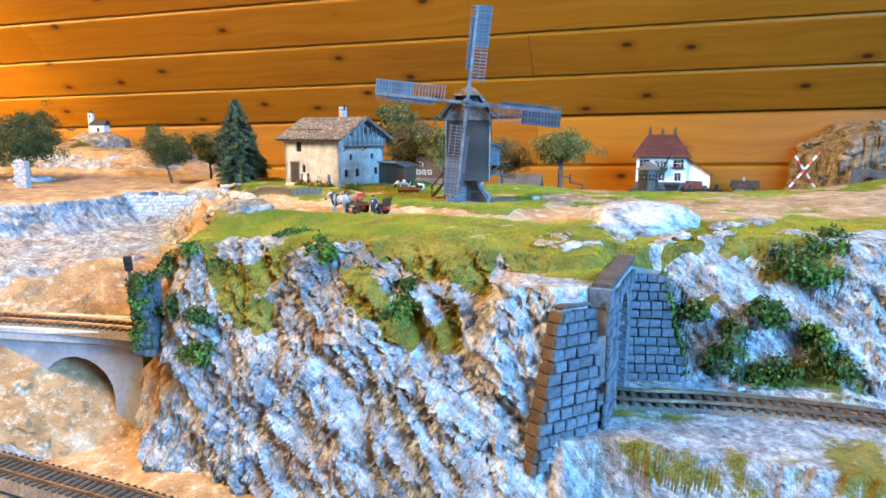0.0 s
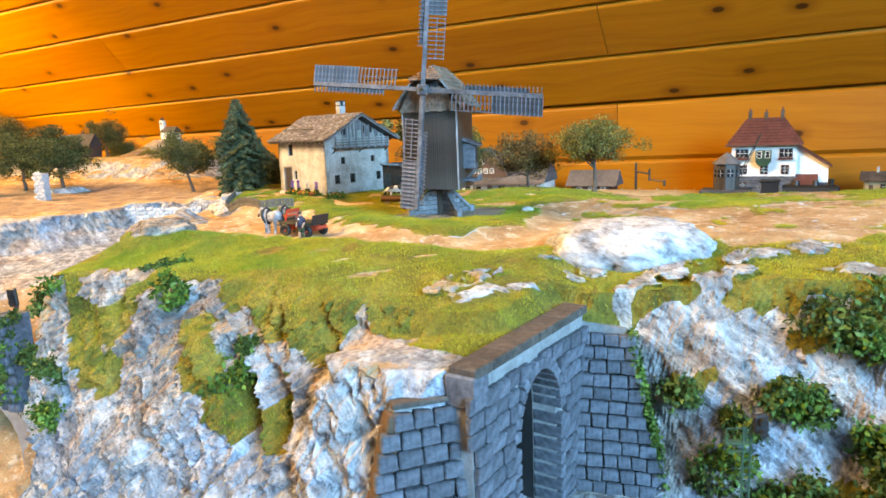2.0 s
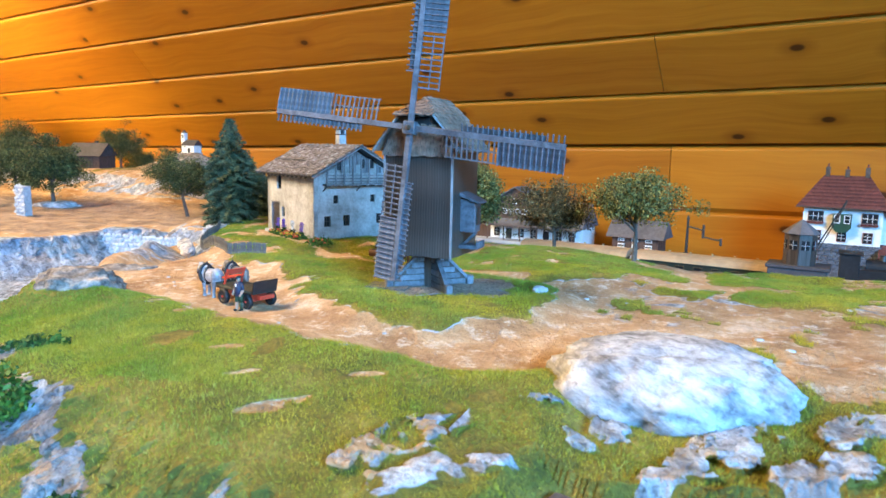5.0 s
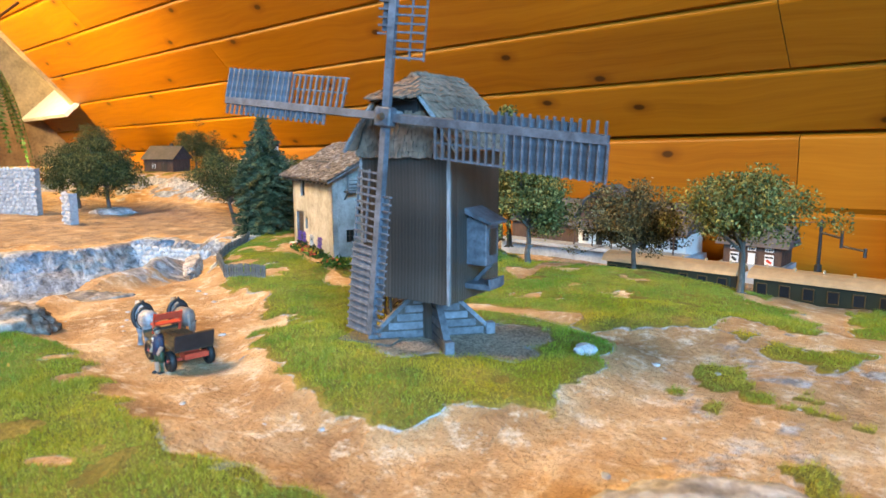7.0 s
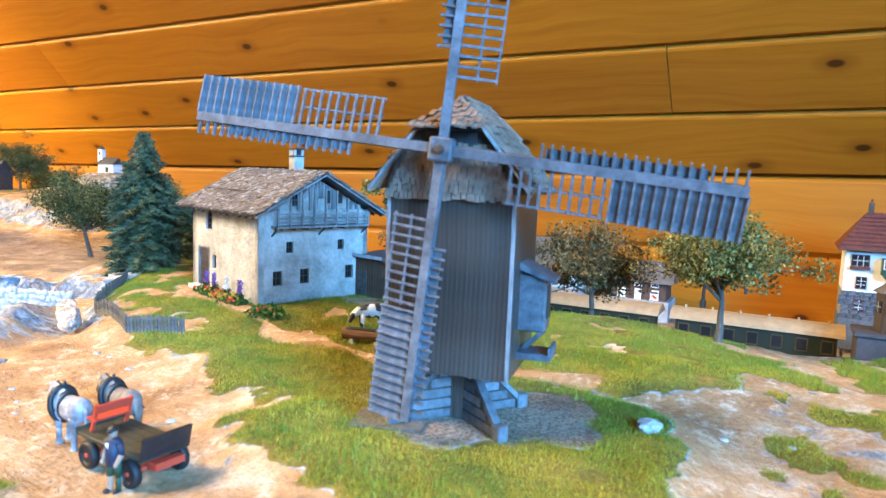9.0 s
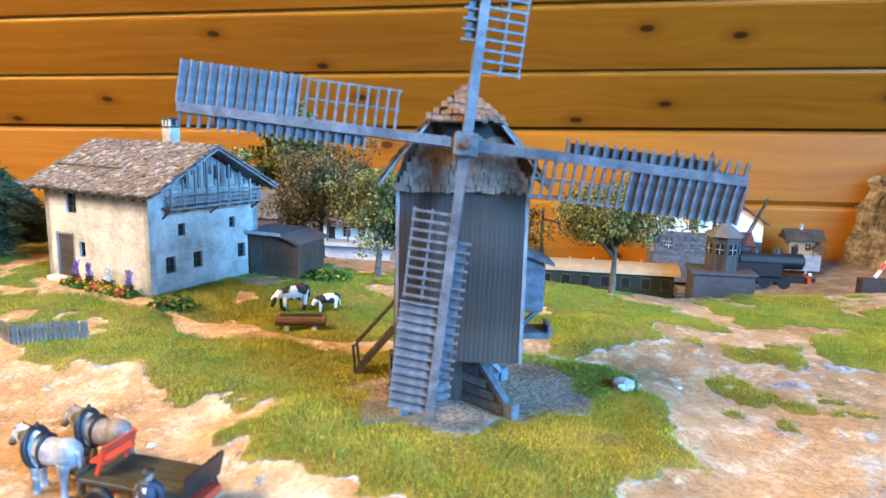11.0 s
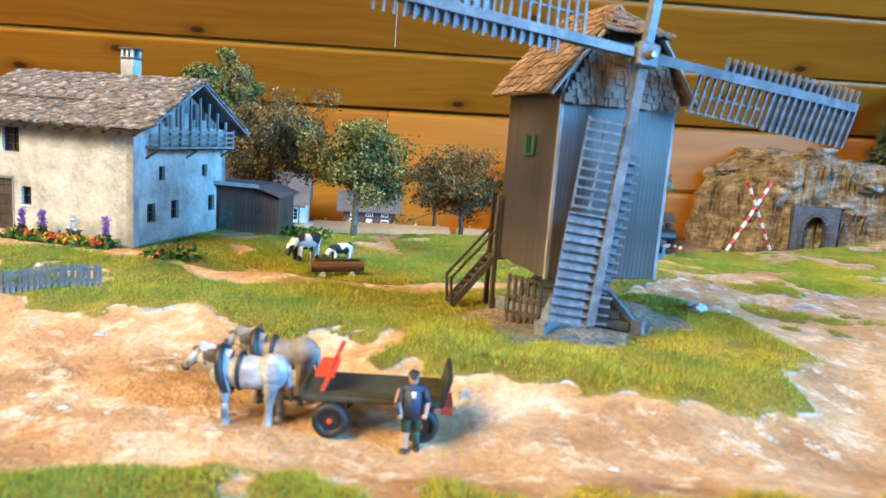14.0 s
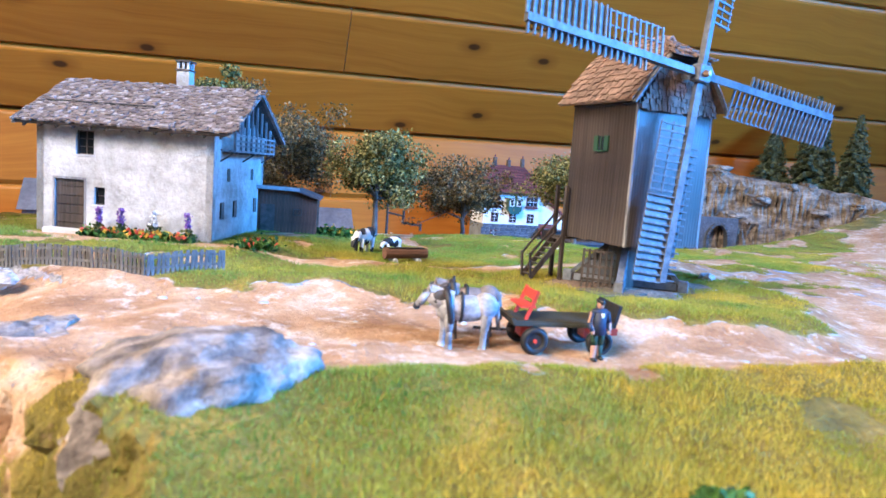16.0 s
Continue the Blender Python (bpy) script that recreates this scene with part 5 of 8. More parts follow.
def build_lean_to():
    s = thing("shed", pose(-0.0883, 0.9050, 1.1005, 0, 0, -25), "low weathered plank shed beside the farmhouse", "shed")
    w, d, h0, h1 = 0.041, 0.034, 0.0285, 0.0235
    part("body", prism(bmesh.new(), [(0.001, 0), (w - 0.001, 0), (w - 0.001, h1 - 0.001), (0.030, h0 - 0.0015), (0.001, h0)], 0.001, d), M_SHEDWOOD, s)
    n = 18
    for i in range(n):
        x = (i + 0.5) * w / n
        hh = h0 if x < 0.028 else h0 - (x - 0.028) / (w - 0.028) * (h0 - h1)
        piece("plank", mesh_of(B(w / n * 0.92, 0.0010, hh - 0.001, 0, 0, hh / 2), "plank", M_SHEDWOOD), s, pose(x, 0.0004, 0))
    for i in range(12):
        piece("plank", mesh_of(B(0.0010, d / 12 * 0.92, h1, 0, 0, h1 / 2), "plank", M_SHEDWOOD), s, pose(w, (i + 0.5) * d / 12, 0))
    little_window(s, pose(0.026, -0.0012, 0.0125), 0.0058, 0.0042, M_COPING, (1, 0), sill=False)
    part("doorway", B(0.0090, 0.0006, 0.0190, 0.010, -0.0003, 0.0095), M_COPING, s, "brown board door")
    little_window(s, pose(w + 0.0012, 0.013, 0.0085, 0, 0, 90), 0.0040, 0.0065, M_COPING, (0, 1), sill=False)
    rf = part("roof", beam(bmesh.new(), (-0.002, d / 2, h0 + 0.0008), (0.030, d / 2, h0 + 0.0002), d + 0.006, 0.0014), M_SLATE, s)
    part("roof_fall", beam(bmesh.new(), (0.0295, d / 2, h0 + 0.0002), (w + 0.003, d / 2, h1 + 0.0004), d + 0.006, 0.0014), M_SLATE, s)
    part("roof_edge", beam(bmesh.new(), (-0.002, -0.0032, h0 + 0.0016), (0.030, -0.0032, h0 + 0.0010), 0.0008, 0.0022), M_WHITESTONE, rf)


build_lean_to()


# ---- animals, figure and cart on the road ----
def ball(bm, c, r, mat_i=0, seg=10):
    """An ellipsoid; r may be three radii."""
    r = (r, r, r) if isinstance(r, (int, float)) else r
    res = bmesh.ops.create_uvsphere(bm, u_segments=seg, v_segments=max(6, seg - 2), radius=1.0, matrix=Matrix.Translation(c) @ Matrix.Diagonal((*r, 1)))
    for f in {f for v in res["verts"] for f in v.link_faces}:
        f.material_index, f.smooth = mat_i, True


def limb(bm, a, b, r1, r2, mat_i=0, seg=8):
    n = len(bm.faces)
    rod(bm, a, b, r1, r2, seg)
    bm.faces.ensure_lookup_table()
    for f in bm.faces[n:]:
        f.material_index, f.smooth = mat_i, True


def figure(name, bm, mats, m, label, category, group=""):
    me = bpy.data.meshes.new(name)
    bm.to_mesh(me)
    bm.free()
    for mt in mats:
        me.materials.append(mt)
    o = new(name, me)
    o.matrix_world = m
    return tagged(o, label, category, group)


def horse_bm():
    """A standing draught horse, head to +x, feet on z = 0, about 19 mm at the withers."""
    bm, s = bmesh.new(), 0.001
    v = lambda x, y, z: Vector((x, y, z)) * s
    ball(bm, v(0, 0, 13.6), (0.0092, 0.0038, 0.0043), 0, 14)
    ball(bm, v(-6.0, 0, 14.3), (0.0044, 0.0040, 0.0046), 0, 12)
    ball(bm, v(6.2, 0, 13.8), (0.0038, 0.0036, 0.0046), 0, 12)
    limb(bm, v(6.5, 0, 14.6), v(12.2, 0, 17.4), 0.0034, 0.0020)
    limb(bm, v(4.6, 0, 16.8), v(12.0, 0, 19.0), 0.0022, 0.0017, 1)
    ball(bm, v(8.6, -1.3, 16.7), (0.0032, 0.0014, 0.0027), 1)
    ball(bm, v(8.6, 1.3, 16.7), (0.0032, 0.0014, 0.0027), 1)
    ball(bm, v(13.2, 0, 18.0), (0.0013, 0.0012, 0.0013), 1)
    ball(bm, v(12.6, 0, 17.5), (0.0020, 0.0015, 0.0018), 0)
    limb(bm, v(12.7, 0, 17.7), v(16.0, 0, 13.8), 0.0017, 0.0010)
    ball(bm, v(16.0, 0, 13.7), (0.0012, 0.0010, 0.0012), 1)
    for y in (-0.8, 0.8):
        limb(bm, v(12.2, y, 18.8), v(12.1, y * 1.4, 20.6), 0.0006, 0.0002)
        limb(bm, v(13.6, y * 1.5, 16.9), v(15.4, y * 1.2, 14.6), 0.00025, 0.00025, 2, 5)
    for x, y, k in ((6.4, -2.0, 0.6), (5.6, 2.0, -0.4), (-7.0, -2.1, -0.8), (-6.4, 2.1, 0.7)):
        limb(bm, v(x, y, 12), v(x + k * 0.6, y, 6.2), 0.0020, 0.0011)
        limb(bm, v(x + k * 0.6, y, 6.4), v(x + k, y, 1.4), 0.0010, 0.0010)
        limb(bm, v(x + k, y, 2.0), v(x + k + 0.3, y, 0), 0.0011, 0.0016)
    limb(bm, v(-9.6, 0, 16.0), v(-11.0, 0, 7.0), 0.0011, 0.0006, 0)
    # collar and girth
    for x, rx in ((5.9, 0.0053), (1.8, 0.0043)):
        tube, k = (0.0011 if x > 5 else 0.0006), 26
        rings = []
        for i in range(k):
            q = 2 * math.pi * i / k
            c = Vector((x * s + 0.0010 * math.cos(q) * (1 if x > 5 else 0), math.sin(q) * (rx * 0.82), 0.0139 + math.cos(q) * (rx + 0.0003)))
            out = Vector((0, math.sin(q), math.cos(q)))
            rings.append([bm.verts.new(c + (out * math.cos(w) + Vector((1, 0, 0)) * math.sin(w)) * tube) for w in (2 * math.pi * j / 6 for j in range(6))])
        for i in range(k):
            for j in range(6):
                f = bm.faces.new((rings[i][j], rings[i][(j + 1) % 6], rings[(i + 1) % k][(j + 1) % 6], rings[(i + 1) % k][j]))
                f.material_index, f.smooth = 2, True
    limb(bm, v(6.6, -0.6, 18.4), v(6.0, -0.6, 21.5), 0.0008, 0.0005, 2)
    limb(bm, v(5.5, -3.4, 12.5), v(-8.5, -3.6, 12.0), 0.00035, 0.00035, 2)
    return bm


WAGON_YAW = -22.0
M_BAY = simple("brown_grey_horse", (0.27, 0.225, 0.20), 0.6, 0.4, 300, dark=0.6)
_g = gz(-0.066, 0.630)
for (hx, hy), lab, coat in (((-0.0985, 0.6440), "painted dapple-white draught horse figure with black collar", M_HORSE), ((-0.0885, 0.6560), "painted brown-grey draught horse figure in black harness beside its partner", M_BAY)):
    figure("toy_horse", horse_bm(), [coat, M_MANE, M_HARNESS], pose(hx, hy, gz(hx, hy) - 0.0004, 0, 0, WAGON_YAW + 180 - 4), lab, "horse figurine", "pair of cart horses")


def build_wagon():
    w = thing("flat_wagon", pose(-0.0672, 0.6335, _g, 0, 0, WAGON_YAW), "dark flat farm wagon model with rubber tyres and red seat frame", "wagon")
    part("deck", B(0.0345, 0.0165, 0.0014, -0.00125, 0, 0.0098, None, 0.0002), M_OLIVE, w)
    for i in range(5):
        part("deck_plank", B(0.0340, 0.0030, 0.0005, -0.00125, -0.0065 + i * 0.00325, 0.0107), M_OLIVE, w)
    part("tailboard", B(0.0010, 0.0165, 0.0075, 0.0163, 0, 0.0130, pose(0, 0, 0, 0, 14, 0)), M_BLACK, w)
    part("front_lip", B(0.0010, 0.0165, 0.0022, -0.0186, 0, 0.0108, pose(0, 0, 0, 0, -20, 0)), M_OLIVE, w)
    for x in (-0.0115, 0.0105):
        ax = part("axle", rod(bmesh.new(), (x, -0.0075, 0.0046), (x, 0.0075, 0.0046), 0.0008), M_RED, w, "red painted axle")
        part("spring_block", B(0.0060, 0.0060, 0.0046, x, 0, 0.0070), M_RED, ax)
        for s in (-1, 1):
            bm = bmesh.new()
            y = 0.0082 * s
            ring = [[bm.verts.new((x + (0.0034 + 0.0012 * math.cos(q)) * math.cos(a), y + 0.0016 * math.sin(q), 0.0046 + (0.0034 + 0.0012 * math.cos(q)) * math.sin(a)))
                     for q in (2 * math.pi * j / 8 for j in range(8))] for a in (2 * math.pi * i / 24 for i in range(24))]
            for i in range(24):
                for j in range(8):
                    bm.faces.new((ring[i][j], ring[i][(j + 1) % 8], ring[(i + 1) % 24][(j + 1) % 8], ring[(i + 1) % 24][j]))
            bmesh.ops.recalc_face_normals(bm, faces=bm.faces)
            wh = part("wheel", bm, M_TYRE, w, "fat black rubber tyre", True)
            part("rim", rod(bmesh.new(), (x, y - 0.0007 * s, 0.0046), (x, y + 0.0008 * s, 0.0046), 0.0024, 0.0024, 14), M_BLACK, wh)
            part("hub", rod(bmesh.new(), (x, y, 0.0046), (x, y + 0.0014 * s, 0.0046), 0.0009, 0.0006, 8), M_RED, wh)
    part("rear_bracket", B(0.0030, 0.0100, 0.0022, 0.0168, 0, 0.0072), M_RED, w)
    part("drawbar", beam(bmesh.new(), (-0.017, 0, 0.0060), (-0.030, -0.001, 0.0068), 0.0009, 0.0009), M_MILLWOOD, w)
    seat = part("seat_frame", B(0.0006, 0.0125, 0.0030, -0.0112, 0, 0.0185, pose(0, 0, 0, 0, 16, 0)), M_RED, w, "bright red seat frame")
    for y in (-0.0058, 0.0058):
        part("seat_leg", beam(bmesh.new(), (-0.0142, y, 0.0105), (-0.0105, y, 0.0202), 0.0009, 0.0011), M_RED, seat)
    part("seat_board", B(0.0048, 0.0125, 0.0007, -0.0135, 0, 0.0150), M_RED, seat)


build_wagon()


def man_bm():
    """A standing figure 20 mm tall in coat and cap."""
    bm, s = bmesh.new(), 0.001
    v = lambda x, y, z: Vector((x, y, z)) * s
    for y, k in ((-1.3, 0.5), (1.3, -0.4)):
        limb(bm, v(0, y, 9.8), v(k, y, 5.0), 0.0014, 0.0011, 2)
        limb(bm, v(k, y, 5.2), v(k, y * 1.1, 0.6), 0.0011, 0.0009, 2)
        ball(bm, v(k + 0.7, y * 1.2, 0.6), (0.0017, 0.0009, 0.0007), 3)
    limb(bm, v(0, 0, 8.6), v(0, 0, 15.8), 0.0025, 0.0024, 1)
    ball(bm, v(0, 0, 15.8), (0.0018, 0.0030, 0.0013), 1)
    limb(bm, v(1.85, 0, 13.4), v(1.8, 0, 15.7), 0.0005, 0.0008, 4, 6)
    for y in (-1, 1):
        limb(bm, v(0, 2.7 * y, 15.6), v(0.2, 3.5 * y, 12.2), 0.0010, 0.0009, 1)
        limb(bm, v(0.2, 3.5 * y, 12.3), v(1.6, 3.0 * y, 9.8), 0.0009, 0.0007, 1)
        ball(bm, v(1.8, 2.9 * y, 9.4), 0.0007, 0, 6)
    ball(bm, v(0.1, 0, 18.1), (0.0014, 0.0012, 0.0016), 0)
    ball(bm, v(0, 0, 19.3), (0.0016, 0.0014, 0.0009), 3)
    limb(bm, v(0.6, 0, 19.0), v(1.9, 0, 18.9), 0.0010, 0.0007, 3, 6)
    return bm


figure("toy_figure", man_bm(), [M_SKIN, M_NAVY, M_TROUSER, M_BLACK, M_WHITE], pose(-0.0640, 0.6195, gz(-0.0640, 0.6195) - 0.0003, 0, 0, -105),
       "small painted figure in navy coat and green trousers", "figurine")


def cow_bm(s):
    bm = bmesh.new()
    v = lambda x, y, z: Vector((x, y, z)) * s
    ball(bm, v(0, 0, 10.5), (0.0095 * s * 1000, 0.0036 * s * 1000, 0.0042 * s * 1000), 0, 14)
    ball(bm, v(-6, 0, 11.2), (0.0040 * s * 1000, 0.0034 * s * 1000, 0.0040 * s * 1000), 0)
    limb(bm, v(7, 0, 11.5), v(11.5, 0, 8.5), 0.0028 * s * 1000, 0.0018 * s * 1000)
    limb(bm, v(11.2, 0, 8.9), v(13.6, 0, 4.6), 0.0019 * s * 1000, 0.0012 * s * 1000)
    for y in (-1, 1):
        limb(bm, v(11.2, 1.2 * y, 9.6), v(11.0, 3.2 * y, 9.6), 0.0007 * s * 1000, 0.0004 * s * 1000)
        for x in (6.2, -6.4):
            limb(bm, v(x, 2 * y, 9), v(x + 0.5 * y, 2 * y, 0), 0.0015 * s * 1000, 0.0009 * s * 1000)
    limb(bm, v(-9.6, 0, 12.5), v(-10.6, 0, 4.0), 0.0006 * s * 1000, 0.0004 * s * 1000)
    ball(bm, v(-4.5, 0, 6.6), (0.0018 * s * 1000, 0.0014 * s * 1000, 0.0014 * s * 1000), 0)
    return bm


figure("toy_cow", cow_bm(0.001), [M_COW], pose(-0.0475, 0.822, gz(-0.0475, 0.822), 0, 0, 215), "black and white grazing cow figure on the turf", "cow figurine", "grazing cows")
figure("toy_calf", cow_bm(0.00068), [M_COW], pose(-0.0285, 0.823, gz(-0.0285, 0.823), 0, 0, 195), "black and white calf figure beside the cow", "cow figurine", "grazing cows")


def build_log():
    t = thing("log_trough", pose(-0.040, 0.7865, gz(-0.040, 0.7865), 0, 0, -4), "hollowed brown log trough on two pale stub feet", "trough")
    bm = rod(bmesh.new(), (-0.0125, 0, 0.0052), (0.0125, 0, 0.0052), 0.0031, 0.0029, 12)
    part("log", bm, M_LOG, t, smooth=False)
    part("hollow", B(0.021, 0.0034, 0.0008, 0, 0, 0.0079), M_DARK, t)
    for x in (-0.007, 0.007):
        part("foot", rod(bmesh.new(), (x, -0.0035, 0.0013), (x, 0.0035, 0.0013), 0.0014, 0.0014, 10), M_WHITESTONE, t)


build_log()


# ---- picket fence ----
def build_fence():
    pts = [(-0.282, 0.925), (-0.259, 0.858), (-0.222, 0.820), (-0.173, 0.7745), (-0.1395, 0.7765)]
    f = thing("picket_fence", pose(0, 0, 0), "low weathered grey picket fence along the sandy road", "fence")
    me = mesh_of(B(0.0015, 0.0007, 0.0098, 0, 0, 0.0046, None, 0.0001), "picket", M_OLDWOOD)
    rnd = random.Random(3)
    carry = 0.0
    for (ax, ay), (bx, by) in zip(pts, pts[1:]):
        L = math.hypot(bx - ax, by - ay)
        yaw = math.degrees(math.atan2(by - ay, bx - ax))
        for k in range(2):
            for q in range(3):
                p0, p1 = q / 3, (q + 1) / 3
                a, b = Vector((ax + (bx - ax) * p0, ay + (by - ay) * p0, 0)), Vector((ax + (bx - ax) * p1, ay + (by - ay) * p1, 0))
                a.z, b.z = gz(a.x, a.y) + 0.0028 + 0.0045 * k, gz(b.x, b.y) + 0.0028 + 0.0045 * k
                part("rail", beam(bmesh.new(), a, b, 0.0007, 0.0011), M_OLDWOOD, f)
        s = carry
        while s < L:
            x, y = ax + (bx - ax) * s / L, ay + (by - ay) * s / L
            piece("picket", me, f, pose(x, y, gz(x, y) - 0.0004, rnd.uniform(-4, 4), rnd.uniform(-4, 4), yaw + rnd.uniform(-6, 6)))
            s += 0.0020
        carry = s - L
    return f


build_fence()


# ---- tunnel mouth with its wing walls ----
def block_mesh(name, w, h, t, material, r):
    bm = B(w, t, h, 0, 0, 0)
    for v in bm.verts:
        v.co += Vector((r.uniform(-1, 1) * 0.0004, r.uniform(-1, 1) * 0.0005, r.uniform(-1, 1) * 0.0004))
    bmesh.ops.bevel(bm, geom=list(bm.edges), offset=0.0006, segments=1, affect="EDGES")
    return mesh_of(bm, name, material)


def courses(parent, outline, zs, bw, m, seed, skip=None, material=None, t=0.004):
    """Stone blocks in the plane x, z of m. outline(z) gives the left and right ends of a course; skip(x, z) leaves holes."""
    r = random.Random(seed)
    h = zs[1] - zs[0]
    pool = [block_mesh("block", bw * k, h * 0.90, t, material or M_BLOCK, r) for k in (0.72, 0.84, 0.93, 0.93, 1.05)]
    widths = [bw * k for k in (0.76, 0.88, 0.97, 0.97, 1.09)]
    for z in zs:
        x0, x1 = outline(z)
        x = x0 + (0 if r.random() < 0.5 else -bw * 0.35)
        while x < x1 - 0.001:
            i = r.randrange(5)
            w = widths[i]
            cx = x + w / 2
            if cx > x0 - 0.0005 and cx < x1 + 0.001 and not (skip and skip(cx, z)):
                piece("block", pool[i], parent, m @ pose(cx, -t / 2 + 0.0006 * r.uniform(-1, 1), z, 0, r.uniform(-1, 1), 0))
            x += w


def arch_wall(width, z0, z1, cx, half, spring, rise, thick):
    """A wall with an arched opening, outer face at y = 0."""
    pts = [(0, z0), (cx - half, z0), (cx - half, spring)]
    for i in range(1, 12):
        a = math.pi * (1 - i / 12)
        pts.append((cx + half * math.cos(a), spring + rise * math.sin(a)))
    pts += [(cx + half, spring), (cx + half, z0), (width, z0), (width, z1), (0, z1)]
    return prism(bmesh.new(), pts, 0, thick)


def build_portal():
    p = thing("tunnel_portal", pose(0.098, 0.392, 0.985, 0, 0, 67), "grey stone block tunnel mouth with brown coping and wing walls", "tunnel portal")
    W, H, cx, half, spring, rise = 0.1026, 0.093, 0.052, 0.0195, 0.055, 0.0255
    part("face", arch_wall(W, 0, H, cx, half, spring, rise, 0.012), M_MORTAR, p)
    inside_arch = lambda x, z: abs(x - cx) < half + 0.0035 and z < spring + rise * math.sqrt(max(0, 1 - ((x - cx) / (half + 0.0035)) ** 2)) + 0.0040
    courses(p, lambda z: (0, W), [0.004 + 0.0072 * i for i in range(12)], 0.0105, pose(0, 0, 0), 31, inside_arch, t=0.0028)
    vb = [mesh_of(B(0.0046, 0.0145, 0.0052, 0, 0, 0, None, 0.0004), "voussoir", M_BLOCK)]
    for i in range(15):
        a = math.pi * (i + 0.5) / 15
        piece("voussoir", vb[0], p, pose(cx + (half + 0.0022) * math.cos(a), 0.0040, spring + (rise + 0.0022) * math.sin(a), 0, -math.degrees(a) + 90, 0))
    for i in range(8):
        for s in (-1, 1):
            piece("jamb_stone", vb[0], p, pose(cx + s * (half + 0.0018), 0.0040, 0.0035 + i * 0.0066, 0, 0, 0))
    for i in range(8):
        part("coping_stone", B(W / 8 - 0.0005, 0.0125, 0.0042, (i + 0.5) * W / 8, 0.0035, H + 0.0018, None, 0.0006), M_COPING, p)
    part("end_pier", B(0.010, 0.0140, 0.013, 0.0040, 0.0040, H - 0.0055, None, 0.0008), M_BLOCK, p)
    # short tunnel lining, coloured black, closed by a plate standing for the dark beyond
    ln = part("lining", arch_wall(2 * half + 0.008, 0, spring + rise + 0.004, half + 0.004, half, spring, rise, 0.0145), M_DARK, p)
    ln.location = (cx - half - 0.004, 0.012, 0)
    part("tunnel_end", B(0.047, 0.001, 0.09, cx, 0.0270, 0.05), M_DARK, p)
    # turf over the vault
    S, D = np.meshgrid(np.linspace(0.0180, 0.0860, 36), np.linspace(-0.046, -0.0090, 24))
    PX, PY = 0.098 + 0.9205 * D + 0.3907 * S, 0.392 - 0.3907 * D + 0.9205 * S
    PZ = ground_z(PX, PY, False)
    V = np.stack([S, -D, np.minimum(PZ - 0.985, 0.0945 + np.maximum(0, -D - 0.0095)) + 0.0008 - 0.004 * ((np.abs(S - 0.052) > 0.032) | (D < -0.0445))], -1)
    cov = grid_mesh("vault_cover", V, M_GROUND)
    cov.parent = p
    at = cov.data.color_attributes.new("cover", "FLOAT_COLOR", "POINT")
    spot = patches(PX, PY, ROCKS, ragged(PX, PY))
    at.data.foreach_set("color", np.stack([1 - spot, 0 * spot, 0 * spot, 0 * spot + 1], -1).reshape(-1).astype(np.float32))
    # flared wing with a stepped brown end coping
    wing = lambda z: (-0.027 - (0.083 - z) * 0.24, 0.001)
    wm = part("wing_wall", prism(bmesh.new(), [(-0.050, -0.012), (0.002, -0.012), (0.002, 0.083), (-0.0265, 0.083)], 0.0016, 0.012), M_MORTAR, p)
    wm.matrix_basis = pose(0.001, 0.0015, 0, -4, 0, -38.4)
    courses(wm, wing, [-0.008 + 0.0072 * i for i in range(13)], 0.0102, pose(0, 0.0012, 0), 32)
    r = random.Random(36)
    for i in range(13):
        z, t = -0.010 + 0.0073 * i, i / 12
        part("end_stone", B(0.0056 * r.uniform(0.9, 1.1), 0.012, 0.0070, -0.0500 + 0.0225 * t, 0.0045, z, pose(0, 0, 0, 0, 13, 0), 0.0007), M_RUSTSTONE, wm)
    part("wing_top", B(0.031, 0.012, 0.0022, -0.0125, 0.005, 0.0842, None, 0.0005), M_COPING, wm)
    # wing along the line, leaning back
    rw = part("wing_wall", prism(bmesh.new(), [(0, -0.004), (0.0455, -0.004), (0.0245, 0.086), (0, 0.090)], 0.0016, 0.010), M_MORTAR, p)
    rw.matrix_basis = pose(W - 0.014, -0.001, 0, -8, 0, -72)
    courses(rw, lambda z: (0.001, 0.0455 - (z + 0.004) * 0.225), [0.002 + 0.0066 * i for i in range(13)], 0.0084, pose(0, 0.0012, 0), 33)
    # moss on its sloping end
    rng = np.random.default_rng(8)
    t = rng.uniform(0, 1, 2600)
    c = np.stack([0.0462 - 0.021 * t + rng.normal(0.0006, 0.0012, 2600), rng.normal(0.0020, 0.0034, 2600), -0.002 + 0.088 * t], -1)
    tri_cloud("moss", leaves(rng, c, 0.0011), M_BUSH, rw, 4)
    return p


build_portal()


# ---- railway lines ----
def resample(pts, step):
    p = np.array(pts, float)
    # smooth the line through its points
    for _ in range(3):
        q = np.empty((2 * len(p) - 2, p.shape[1]))
        q[0::2], q[1::2] = 0.75 * p[:-1] + 0.25 * p[1:], 0.25 * p[:-1] + 0.75 * p[1:]
        p = np.vstack([p[:1], q, p[-1:]])
    d = np.r_[0, np.cumsum(np.linalg.norm(np.diff(p, axis=0), axis=1))]
    s = np.arange(0, d[-1], step)
    return np.stack([np.interp(s, d, p[:, i]) for i in range(p.shape[1])], -1)


